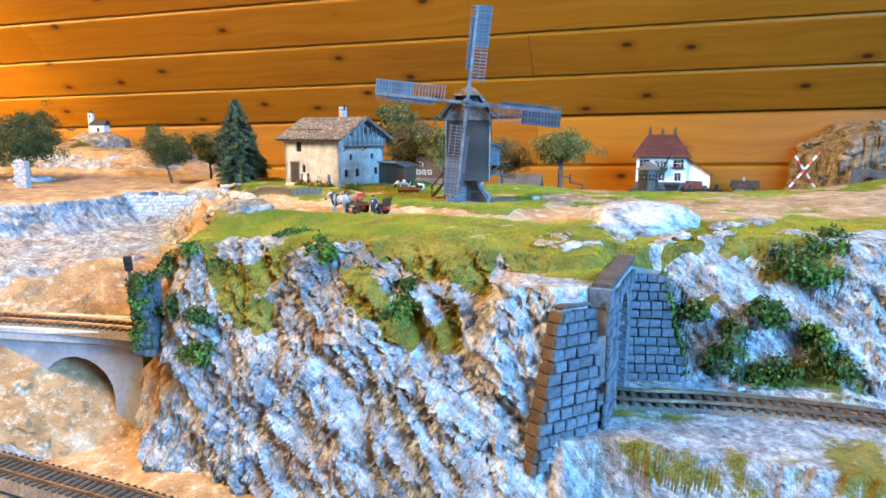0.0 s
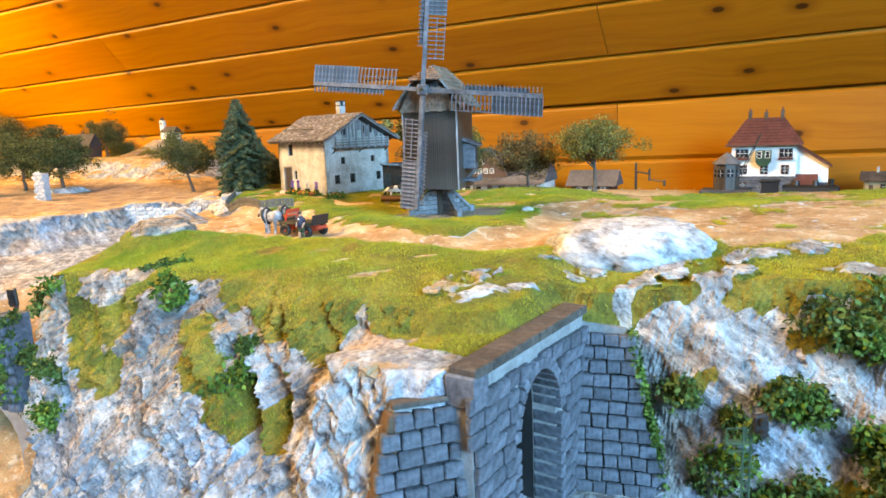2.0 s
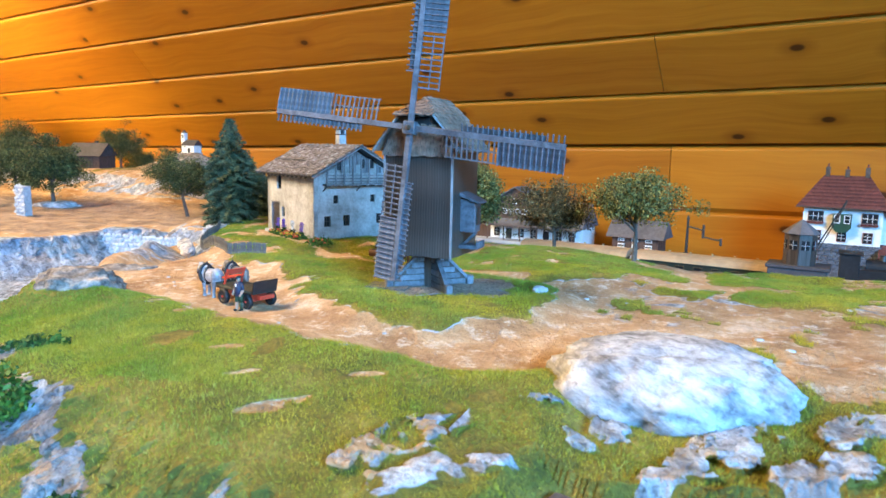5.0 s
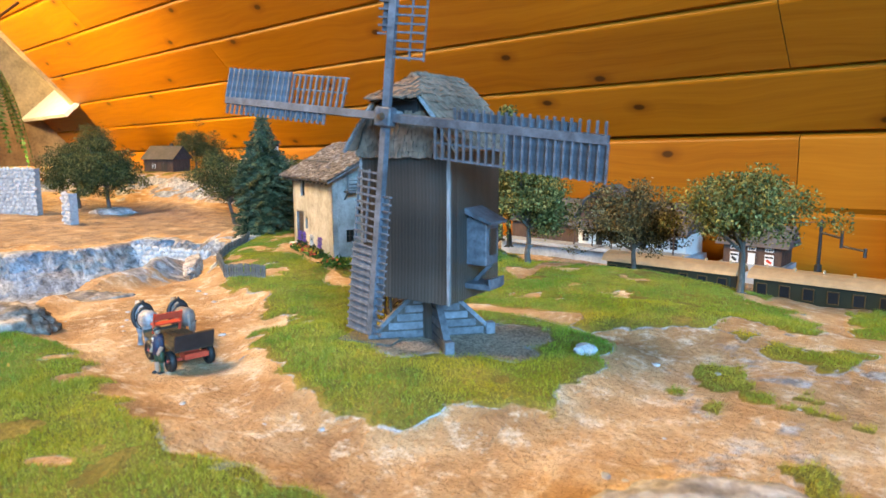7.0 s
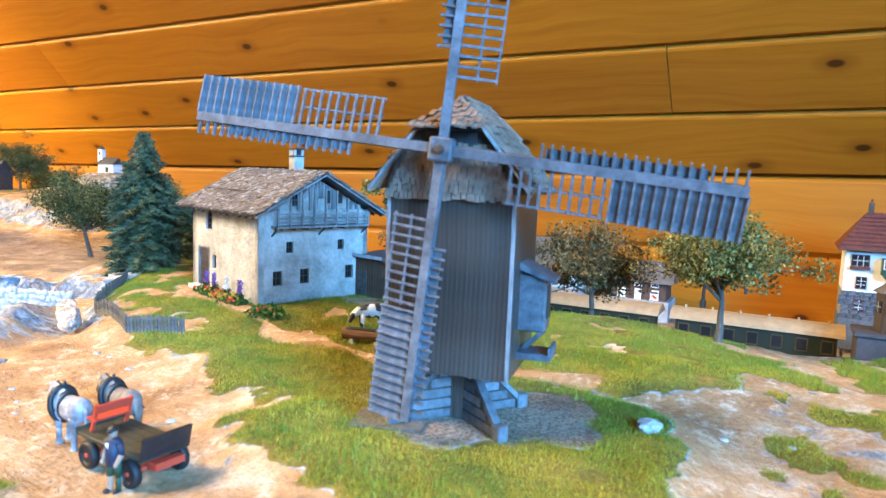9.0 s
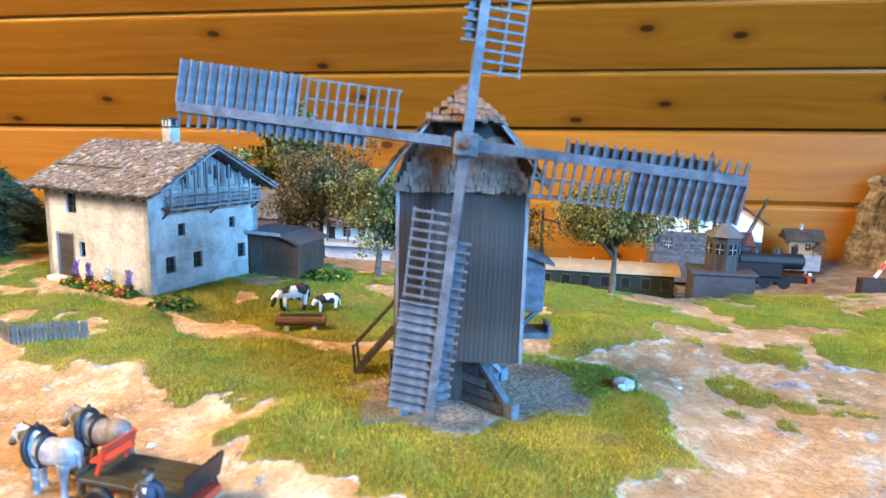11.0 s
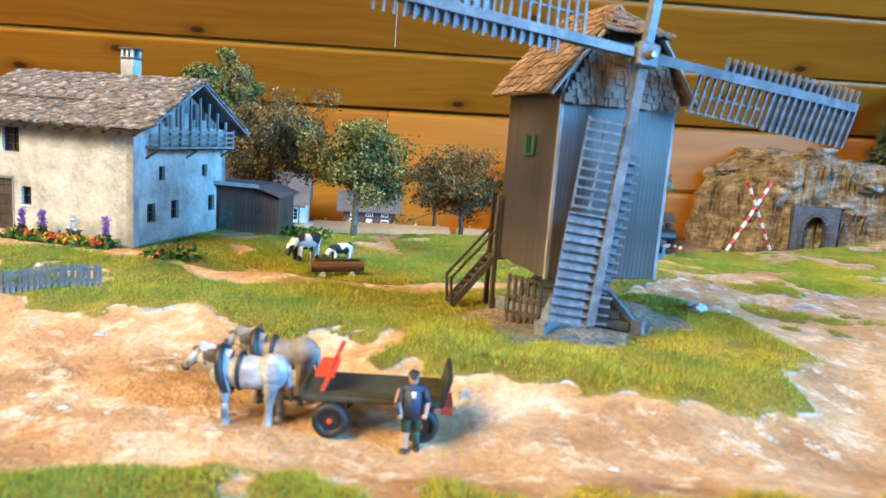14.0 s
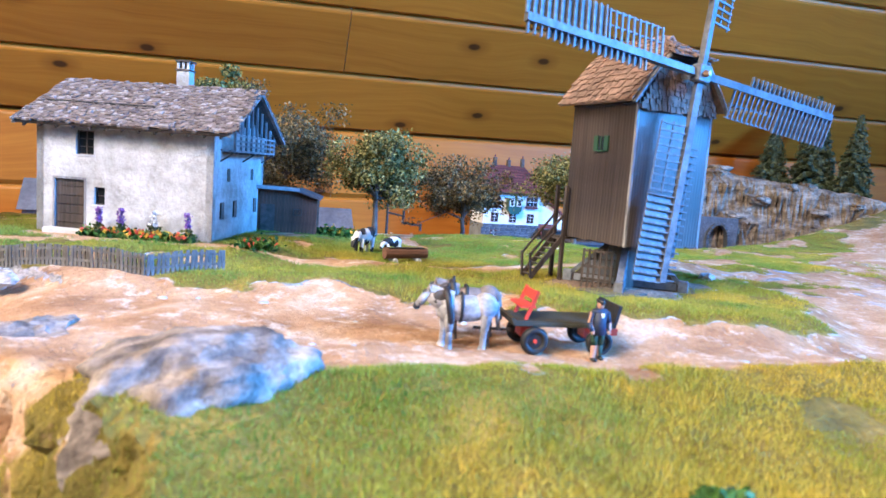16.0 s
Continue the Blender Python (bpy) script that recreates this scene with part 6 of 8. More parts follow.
def build_track(pts, label, parts=True, deep=0.006):
    tr = thing("railway_track", pose(0, 0, 0), label, "railway track")
    P = resample(pts, 0.0070)
    T = np.gradient(P, axis=0)
    T /= np.linalg.norm(T, axis=1)[:, None]
    N = np.stack([-T[:, 1], T[:, 0], 0 * T[:, 0]], -1)
    # ballast
    prof = [(-0.0145 - deep * 0.9, -deep), (-0.0145, 0.0), (0.0145, 0.0), (0.0145 + deep * 0.9, -deep)]
    G = np.stack([P + N * a + np.array([0, 0, b]) for a, b in prof], 1)
    b = grid_mesh("ballast", G, M_BALLAST)
    b.parent = tr
    me = mesh_of(B(0.0026, 0.029, 0.0018, 0, 0, 0.0006, None, 0.0002), "sleeper", M_SLEEPER)
    bm = bmesh.new()
    for i, (p, t) in enumerate(zip(P, T)):
        m = pose(*p, 0, 0, math.degrees(math.atan2(t[1], t[0])))
        if parts:
            piece("sleeper", me, tr, m)
        else:
            box(bm, 0.0026, 0.029, 0.0018, 0, 0, 0, None)
            bmesh.ops.transform(bm, matrix=m, verts=bm.verts[-8:])
    if not parts:
        part("sleepers", bm, M_SLEEPER, tr)["kind"] = "stuff"
    else:
        bm.free()
    for s in (-1, 1):
        prof = [(-0.0009, 0.0012), (-0.0004, 0.0018), (-0.0005, 0.0036), (0.0005, 0.0036), (0.0004, 0.0018), (0.0009, 0.0012)]
        G = np.stack([P + N * (s * 0.00845 + a) + np.array([0, 0, h]) for a, h in prof], 1)
        r = grid_mesh("rail", G, M_RAIL)
        r.parent = tr
    return tr


build_track([(0.06, 0.468, 0.994), (0.09, 0.447, 0.994), (0.125, 0.431, 0.994), (0.18, 0.428, 0.994), (0.25, 0.408, 0.994), (0.34, 0.368, 0.994), (0.55, 0.25, 0.994)],
            "single rusty model railway line on brown sleepers leaving the tunnel")
build_track([(-0.62, 0.600, 0.915), (-0.45, 0.535, 0.915), (-0.30, 0.472, 0.915), (-0.20, 0.432, 0.915), (-0.05, 0.355, 0.915), (0.10, 0.26, 0.915)],
            "low-level model railway line in front of the cliff")
build_track([(-0.70, 0.655, 0.9985), (-0.50, 0.628, 0.9985), (-0.36, 0.604, 0.9985), (-0.255, 0.578, 0.9985), (-0.20, 0.560, 0.9985)],
            "single model railway line crossing the arched bridge")


def build_bridge():
    b = thing("viaduct", pose(-0.262, 0.592, 0.905, 0, 0, 170.5), "pale grey concrete model viaduct with round arches", "bridge")
    L, top = 0.42, 0.088
    pts = [(0, 0)]
    for k in range(4):
        x0, x1 = 0.030 + k * 0.098, 0.030 + k * 0.098 + 0.074
        c, hw = (x0 + x1) / 2, (x1 - x0) / 2
        pts += [(x0, 0), (x0, 0.030)]
        pts += [(c - hw * math.cos(math.pi * i / 10), 0.030 + 0.036 * math.sin(math.pi * i / 10)) for i in range(1, 10)]
        pts += [(x1, 0.030), (x1, 0)]
    pts += [(L, 0), (L, top - 0.008), (0, top - 0.008)]
    part("arch_wall", prism(bmesh.new(), pts, -0.020, 0.020), M_CONCRETE, b)
    part("deck", B(L, 0.050, 0.007, L / 2, 0, top - 0.0045, None, 0.0006), M_CONCRETE, b)
    for y in (-0.0235, 0.0235):
        part("kerb", B(L, 0.004, 0.0050, L / 2, y, top + 0.0015, None, 0.0005), M_WHITESTONE, b)


build_bridge()


def build_signal(x, y, z, h, lattice):
    s = thing("railway_signal", pose(x, y, z, 0, 0, 10), "dark light signal on a slender lattice mast" if lattice else "black light signal on a brown post", "signal")
    if lattice:
        for dx in (-0.0016, 0.0016):
            part("mast_leg", B(0.0007, 0.0009, h, dx, 0, h / 2), M_GREEN, s)
        for i in range(int(h / 0.0036)):
            part("mast_rung", B(0.0032, 0.0007, 0.0006, 0, 0, 0.002 + i * 0.0036), M_GREEN, s)
        part("platform", B(0.010, 0.004, 0.0007, -0.0045, 0, h - 0.007), M_GREEN, s)
        for dx in (-0.0088, -0.0005):
            part("railing_post", B(0.0005, 0.0005, 0.0065, dx, 0, h - 0.0038), M_GREEN, s)
        part("railing", B(0.009, 0.0005, 0.0005, -0.0045, 0, h - 0.0008), M_GREEN, s)
        part("bracket", B(0.007, 0.0007, 0.0007, -0.004, 0, h - 0.011), M_GREEN, s)
    else:
        part("post", B(0.0022, 0.0022, h, 0, 0, h / 2), M_COPING, s)
        for i in range(3):
            part("cable_box", B(0.0030, 0.0026, 0.0022, 0, -0.001, h * (0.25 + 0.2 * i)), M_BLACK, s)
    hd = part("signal_head", B(0.0068 if not lattice else 0.0060, 0.0030, 0.0135 if not lattice else 0.0085, 0 if not lattice else 0.0045, -0.002, h + 0.002, pose(0, 0, 0, 0, -4, 0), 0.0008), M_BLACK, s)
    for i in range(2):
        part("lens_hood", rod(bmesh.new(), (0 if not lattice else 0.0045, -0.0034, h - 0.0012 + i * 0.0052), (0 if not lattice else 0.0045, -0.0058, h - 0.0014 + i * 0.0052), 0.0014, 0.0016, 8), M_BLACK, hd)
    part("base", B(0.0055, 0.0055, 0.002, 0, 0, 0.001), M_CONCRETE, s)


build_signal(0.2065, 0.4475, 0.994, 0.046, True)
build_signal(-0.268, 0.5665, 0.996, 0.062, False)


def build_left_portal():
    p = thing("tunnel_portal", pose(-0.232, 0.560, 0.992, 0, 0, -98), "ivy-grown dark stone tunnel mouth beside the bridge", "tunnel portal")
    part("pier", B(0.016, 0.012, 0.066, 0.030, 0, 0.033), M_BLOCK, p)
    courses(p, lambda z: (0.023, 0.038), [0.004 + 0.0066 * i for i in range(10)], 0.0075, pose(0, -0.006, 0), 41)
    courses(p, lambda z: (-0.006, 0.006), [0.004 + 0.0066 * i for i in range(10)], 0.0060, pose(0.038, 0.0, 0, 0, 0, 90), 42)


build_left_portal()


# ---- loose rocks ----
def rock(name, x, y, z, sx, sy, sz, yaw, seed, label, material=None, cuts=4, rough=0.30):
    bm = bmesh.new()
    bmesh.ops.create_icosphere(bm, subdivisions=cuts, radius=1.0)
    off = Vector((seed * 3.1, seed * 1.7, seed * 2.3))
    for v in bm.verts:
        d = v.co.normalized()
        n = noise.fractal(d * 1.5 + off, 0.8, 2.1, 6) * rough - (0.06 + 0.3 * rough) * abs(noise.noise(Vector((d.x * 2 - d.z * 5, d.y * 4 + d.x * 3, d.z * 2)) * 1.4 + off)) + 0.035 * noise.noise(d * 12 + off) + 0.02 * noise.noise(d * 27 + off)
        q = d * (1 + n)
        q.z = q.z if q.z < 0.55 else 0.55 + (q.z - 0.55) * 0.45
        v.co = Vector((q.x * sx, q.y * sy, q.z * sz))
    o = part(name, bm, material or M_ROCK, None, "", cuts != 4)
    o.matrix_world = pose(x, y, z, 0, 0, yaw)
    return tagged(o, label, "rock", "rocks on the hill")


rock("boulder", 0.164, 0.562, 1.0935, 0.047, 0.034, 0.026, -4, 1, "large pale grey boulder set in the turf", cuts=5, rough=0.13)
rock("boulder", -0.182, 0.628, 1.0885, 0.030, 0.022, 0.0260, 20, 9, "low grey boulder at the edge of the road", M_GREYROCK, 5, 0.22)
rock("boulder", -0.222, 0.700, 1.084, 0.030, 0.020, 0.014, 70, 10, "low grey boulder at the edge of the gorge", M_GREYROCK)
rock("stone", 0.095, 0.6955, 1.1010, 0.0046, 0.0040, 0.0050, 10, 31, "small white stone beside the mill", M_WHITESTONE, 4, 0.42)
rock("boulder", -0.648, 1.073, 1.089, 0.034, 0.018, 0.015, 20, 12, "dark grey boulder on the sandy terrace")
rock("boulder", -0.28, 0.945, 1.090, 0.035, 0.022, 0.013, 40, 13, "pale rock beside the fir tree")
rock("boulder", -0.243, 0.815, 1.092, 0.034, 0.007, 0.008, 131, 14, "white rock lip along the sunken road")
_r = random.Random(77)
for i in range(80):
    x, y = (_r.uniform(0.10, 0.5), _r.uniform(0.60, 0.82)) if i % 3 else (_r.uniform(-0.2, 0.05), _r.uniform(0.58, 0.75))
    if inside(np.array([x]), np.array([y]), ROAD)[0] > 0.004 and math.hypot(x + 0.065, y - 0.62) > 0.03:
        sz = _r.uniform(0.0006, 0.0019)
        rock("pebble", x, y, gz(x, y), sz * 1.3, sz, sz * 0.7, _r.uniform(0, 180), 20 + i, "small pale pebble on the sandy road", M_WHITESTONE, 2)


# ---- rubble retaining wall and stone pillar in the west ----
def rubble(name, m, W, H, n, rows, label, seed):
    w = thing(name, m, label, "stone wall")
    part("core", B(W, 0.010, H, W / 2, 0.006, H / 2 - 0.002), M_WHITESTONE, w)
    r = random.Random(seed)
    pool = []
    for k in range(6):
        bm, r0 = bmesh.new(), r.uniform(0.75, 1.35)
        bmesh.ops.create_icosphere(bm, subdivisions=1, radius=1.0)
        for v in bm.verts:
            v.co *= r.uniform(0.72, 1.12)
        for v in bm.verts:
            v.co = Vector((v.co.x * W / n * r0 * 0.62, v.co.y * 0.0017, v.co.z * H / rows * 0.58 * (1.6 - 0.6 * r0)))
        pool.append(mesh_of(bm, "stone", M_WHITESTONE))
    for j in range(rows):
        for i in range(n + (j % 2)):
            piece("stone", pool[r.randrange(6)], w, pose((i + 0.5 - 0.5 * (j % 2)) * W / n + r.uniform(-0.3, 0.3) * W / n, 0.0008 + r.uniform(-0.0004, 0.0004), (j + 0.5 + r.uniform(-0.22, 0.22)) * H / rows, 0, r.uniform(-28, 28), 0))
    return w


rubble("retaining_wall", pose(-0.442, 0.914, 1.046, -6, 0, 0), 0.112, 0.038, 22, 8, "pale rubble retaining wall above the gorge", 51)
rubble("stone_pillar", pose(-0.613, 0.972, gz(-0.605, 0.975) - 0.003, 0, 0, -10), 0.0165, 0.042, 4, 9, "white rubble stone gate pillar", 52)
rubble("ruined_wall", pose(-0.842, 0.985, gz(-0.76, 0.99) - 0.004, 0, 0, 12), 0.125, 0.068, 20, 13, "pale ruined rubble wall standing on the terrace", 53)


# ---- trees ----
def broadleaf(x, y, h, crown, seed, label, material=None, count=3600, lean=0.0, z=None, low=0.0):
    rng = np.random.default_rng(seed)
    zz = (gz(x, y) if z is None else z) - 0.001
    t = thing("tree", pose(x, y, zz), label, "tree", "model trees")
    bm = bmesh.new()
    top = Vector((lean * h, 0, h * 0.48))
    p, r = Vector((0, 0, 0)), h * 0.030
    for i in range(5):
        q = Vector((lean * h * (i + 1) / 5 + rng.normal(0, h * 0.006), rng.normal(0, h * 0.006), h * 0.48 * (i + 1) / 5))
        rod(bm, p, q, r, r * 0.86, 7)
        p, r = q, r * 0.86
    for i in range(5):
        a = i * 1.257
        rod(bm, (0, 0, h * 0.012), (math.cos(a) * h * 0.05, math.sin(a) * h * 0.05, -h * 0.005), h * 0.018, h * 0.006, 5)
    tips = []
    for i in range(11):
        a, el = i * 2.4 + rng.uniform(-0.4, 0.4), rng.uniform(0.15, 1.35)
        ln = crown * rng.uniform(0.55, 0.95)
        base = Vector((lean * h * 0.7, 0, h * rng.uniform(0.30, 0.48)))
        mid = base + Vector((math.cos(a) * math.cos(el), math.sin(a) * math.cos(el), math.sin(el))) * ln * 0.5
        tip = mid + Vector((math.cos(a + 0.3) * math.cos(el), math.sin(a + 0.3) * math.cos(el), math.sin(el) + 0.15)) * ln * 0.5
        tip.z = min(tip.z, h * 0.94)
        rod(bm, base, mid, h * 0.014, h * 0.009, 5)
        rod(bm, mid, tip, h * 0.009, h * 0.004, 5)
        tips += [tip, mid + (tip - mid) * 0.4]
        for j in range(2):
            tw = tip + Vector(rng.normal(0, crown * 0.25, 3))
            rod(bm, mid, tw, h * 0.005, h * 0.002, 4)
            tips.append(tw)
    part("trunk", bm, M_BARK, t)
    tips = np.array([tuple(v) for v in tips])
    # fill the crown with further clumps
    extra = rng.normal(size=(40, 3))
    extra = extra / np.linalg.norm(extra, axis=1)[:, None] * rng.uniform(0.40, 0.92, (40, 1)) * np.array([crown, crown, h * (0.31 + 0.5 * low)])
    extra += np.array([lean * h, 0, h * (0.66 - 0.5 * low)])
    c = np.vstack([tips, extra])
    count = int(count * 3.6)
    k = rng.integers(0, len(c), count)
    pts = c[k] + np.clip(rng.normal(0, 1, (count, 3)), -1.7, 1.7) * crown * np.array([0.135, 0.135, 0.105])
    pts = pts[pts[:, 2] > h * (0.24 - low)]
    tri_cloud("crown", leaves(rng, pts, h * 0.0128), material or M_LEAF, t, 4)
    return t


def conifer(x, y, h, r, seed, label, z=None, material=None, full=1.9):
    rng = np.random.default_rng(seed)
    t = thing("fir_tree", pose(x, y, (gz(x, y) if z is None else z) - 0.001), label, "tree", "model trees")
    bm = rod(bmesh.new(), (0, 0, 0), (0, 0, h * 0.96), h * 0.022, h * 0.004, 7)
    tris = []
    for zl in np.arange(0.10, 0.98, 0.033):
        n = 9 if zl < 0.7 else 6
        for k in range(n):
            a = 2.4 * k + zl * 31 + rng.uniform(-0.3, 0.3)
            ln = r * min(1.0, full * (1 - zl) ** 0.85) * rng.uniform(0.75, 1.15) + r * 0.05
            d = np.array([math.cos(a), math.sin(a), 0])
            base = np.array([0, 0, zl * h])
            tip = base + d * ln + np.array([0, 0, -ln * 0.22])
            rod(bm, base, tip, h * 0.004, h * 0.001, 4)
            m = int(64 * ln / r) + 14
            u = rng.uniform(0.12, 1.0, m)
            p = base + (tip - base) * u[:, None]
            side = np.array([-d[1], d[0], 0])
            w = (1.05 - u * 0.6) * ln * 0.30
            e = p + d * (ln * 0.14) + side * (rng.choice([-1, 1], m) * w)[:, None] + np.stack([0 * u, 0 * u, rng.uniform(-0.12, 0.08, m) * r], -1)
            e = e + rng.normal(0, 0.05 * r, (m, 3))
            p = p + rng.normal(0, 0.035 * r, (m, 3))
            up = np.array([0, 0, h * 0.008])
            tris.append(np.stack([p - up, p + up, e], 1))
    part("trunk", bm, M_BARK, t)
    tri_cloud("crown", np.vstack(tris), material or M_NEEDLE, t)
    return t


broadleaf(0.0015, 0.906, 0.088, 0.037, 101, "leafy green apple tree with a dark trunk", count=5200)
broadleaf(0.0785, 0.906, 0.079, 0.036, 102, "apple tree with brownish green foliage", M_LEAFBROWN, count=4600)
broadleaf(0.1490, 0.8555, 0.082, 0.036, 103, "apple tree with loose yellow-green foliage", count=4200)
broadleaf(-0.0420, 0.985, 0.086, 0.045, 104, "broad olive-brown tree behind the shed", M_LEAFBROWN, 7500, z=1.098, low=0.12)
broadleaf(-0.072, 1.04, 0.130, 0.033, 105, "tall open yellow-green tree behind the farmhouse", count=7000, z=1.095)
broadleaf(-0.4240, 1.062, 0.090, 0.044, 106, "dark tree with a leaning bare trunk", M_LEAFDARK, 4600, lean=-0.12)
broadleaf(-0.372, 1.09, 0.090, 0.038, 107, "dark tree beside the fir", M_LEAFDARK, 3600)
broadleaf(-0.650, 1.066, 0.108, 0.042, 108, "slim dark green tree on the terrace", M_LEAFDARK, 5200, low=0.24)
broadleaf(-0.735, 1.085, 0.100, 0.050, 109, "dark broad tree on the terrace", M_LEAFDARK, 5800, low=0.22)
broadleaf(-0.885, 1.525, 0.098, 0.048, 110, "large dark tree beside the barn", M_LEAFDARK, 4600, low=0.2)
broadleaf(-0.835, 1.415, 0.086, 0.042, 111, "deep green tree in front of the rock mound", M_LEAFDARK, 3600, low=0.22)
broadleaf(-0.93, 1.27, 0.080, 0.046, 112, "dark shrubby tree on the hillside", M_LEAFDARK, 3600)
conifer(-0.288, 0.957, 0.128, 0.026, 121, "tall dark fir tree at the end of the fence", z=1.090)
conifer(-0.300, 1.035, 0.070, 0.030, 122, "smaller dark fir tree", z=1.090)


def bush(x, y, z, r, seed, label, material=None, n=900):
    rng = np.random.default_rng(seed)
    t = thing("bush", pose(x, y, z), label, "bush", "bushes on the cliff")
    c = rng.normal(size=(9, 3)) * np.array([1, 0.7, 0.45]) * r * 0.55 + np.array([0, 0, r * 0.25])
    p = c[rng.integers(0, 9, n)] + rng.normal(size=(n, 3)) * r * 0.26
    tri_cloud("foliage", leaves(rng, p, 0.0016), material or M_BUSH, t, 4)
    bm = bmesh.new()
    for q in c[:5]:
        rod(bm, (0, 0, -r * 0.2), q, 0.0006, 0.0003, 4)
    part("stems", bm, M_BARK, t)["kind"] = "stuff"


_spots = [(-0.0857, 0.494, 1.080, 0.013), (-0.207, 0.522, 1.031, 0.012), (-0.1886, 0.504, 1.028, 0.012), (-0.188, 0.500, 1.000, 0.014), (-0.226, 0.548, 1.058, 0.014),
          (-0.123, 0.536, 1.087, 0.0065), (-0.113, 0.541, 1.088, 0.006), (-0.130, 0.532, 1.086, 0.005), (0.002, 0.440, 1.040, 0.010), (-0.20, 0.537, 1.072, 0.012), (-0.218, 0.545, 1.012, 0.010),
          (0.2476, 0.478, 1.077, 0.019), (0.260, 0.471, 1.067, 0.014), (0.253, 0.474, 1.072, 0.014), (0.2215, 0.464, 1.044, 0.012), (0.230, 0.467, 1.042, 0.013), (0.238, 0.469, 1.040, 0.012),
          (0.1854, 0.476, 1.041, 0.011), (0.2273, 0.457, 0.998, 0.016), (0.2406, 0.454, 1.003, 0.016), (0.215, 0.458, 0.996, 0.012), (0.2632, 0.458, 1.027, 0.013), (0.268, 0.452, 1.018, 0.013),
          (0.272, 0.447, 1.010, 0.013), (0.202, 0.464, 1.013, 0.014), (0.208, 0.468, 1.030, 0.009), (0.196, 0.466, 0.999, 0.012), (0.2754, 0.484, 1.084, 0.013), (0.29, 0.50, 1.088, 0.013)]
_spots += [(-0.240, 0.521 + 0.003 * (k % 2), 1.000 + 0.009 * k, 0.0085) for k in range(7)] + [(-0.0207, 0.4500, 1.046, 0.017), (-0.0215, 0.4535, 1.064, 0.009)]
for i, (x, y, z, r) in enumerate(_spots):
    bush(x, y, z, r * 0.85, 200 + i, "clump of green model foliage on the rock", M_LEAFGREEN if i % 3 else M_BUSH)


# ---- flowers by the house ----
def build_flowers():
    rng = np.random.default_rng(60)
    cols = {"red_petals": (0.75, 0.10, 0.04), "yellow_petals": (0.80, 0.52, 0.04), "white_petals": (0.80, 0.78, 0.74), "purple_petals": (0.26, 0.12, 0.46)}
    mats = {k: simple(k, v, 0.6, 0.15, 800, bumpd=0) for k, v in cols.items()}
    Hm = HOUSE
    bed = thing("flower_bed", Hm @ pose(-0.007, 0.037, 0), "flower bed with red and yellow blooms along the plaster wall", "flower bed")
    p = np.stack([rng.normal(0, 0.0028, 1400), rng.uniform(-0.030, 0.030, 1400), np.abs(rng.normal(0.0012, 0.0014, 1400))], -1)
    tri_cloud("foliage", leaves(rng, p, 0.0015), M_BUSH, bed, 4)
    for nm in ("red_petals", "yellow_petals"):
        q = np.stack([rng.normal(-0.001, 0.0026, 34), rng.uniform(-0.030, 0.030, 34), rng.uniform(0.0026, 0.0046, 34)], -1)
        q = np.repeat(q, 9, 0) + rng.normal(0, 0.0005, (306, 3))
        tri_cloud(nm, leaves(rng, q, 0.0009), mats[nm], bed, 4)["kind"] = "stuff"
    for yy, nm in ((0.010, "purple_petals"), (0.028, "white_petals"), (0.046, "purple_petals"), (0.058, "purple_petals")):
        lp = thing("lupin", Hm @ pose(-0.0075, yy, 0), ("white" if "white" in nm else "purple") + " flower spike in front of the plaster wall", "flower", "flower spikes")
        part("stem", rod(bmesh.new(), (0, 0, 0), (0, 0, 0.013), 0.0004, 0.0002, 5), M_GREEN, lp)
        q = np.stack([rng.normal(0, 0.0008, 130), rng.normal(0, 0.0008, 130), rng.uniform(0.0075, 0.0155, 130)], -1)
        tri_cloud("blossom", leaves(rng, q, 0.0009), mats[nm], lp, 4)
        q = np.stack([rng.normal(0, 0.0013, 90), rng.normal(0, 0.0013, 90), rng.uniform(0.001, 0.0075, 90)], -1)
        tri_cloud("leaf", leaves(rng, q, 0.0013), M_LEAFDARK, lp, 4)
    for x, y, nm in ((-0.112, 0.818, "red_petals"), (-0.0395, 0.893, "yellow_petals"), (-0.030, 0.893, "yellow_petals")):
        fb = thing("flowering_bush", pose(x, y, gz(x, y)), "low green bush dotted with small blooms", "bush")
        q = rng.normal(size=(500, 3)) * np.array([0.0052, 0.0032, 0.0016]) + np.array([0, 0, 0.0022])
        tri_cloud("foliage", leaves(rng, q, 0.0015), M_BUSH, fb, 4)
        q = np.repeat(rng.normal(size=(14, 3)) * np.array([0.0050, 0.0032, 0.0009]) + np.array([0, 0, 0.0045]), 8, 0) + rng.normal(0, 0.0004, (112, 3))
        tri_cloud("bloom", leaves(rng, q, 0.0008), mats[nm], fb, 4)


build_flowers()


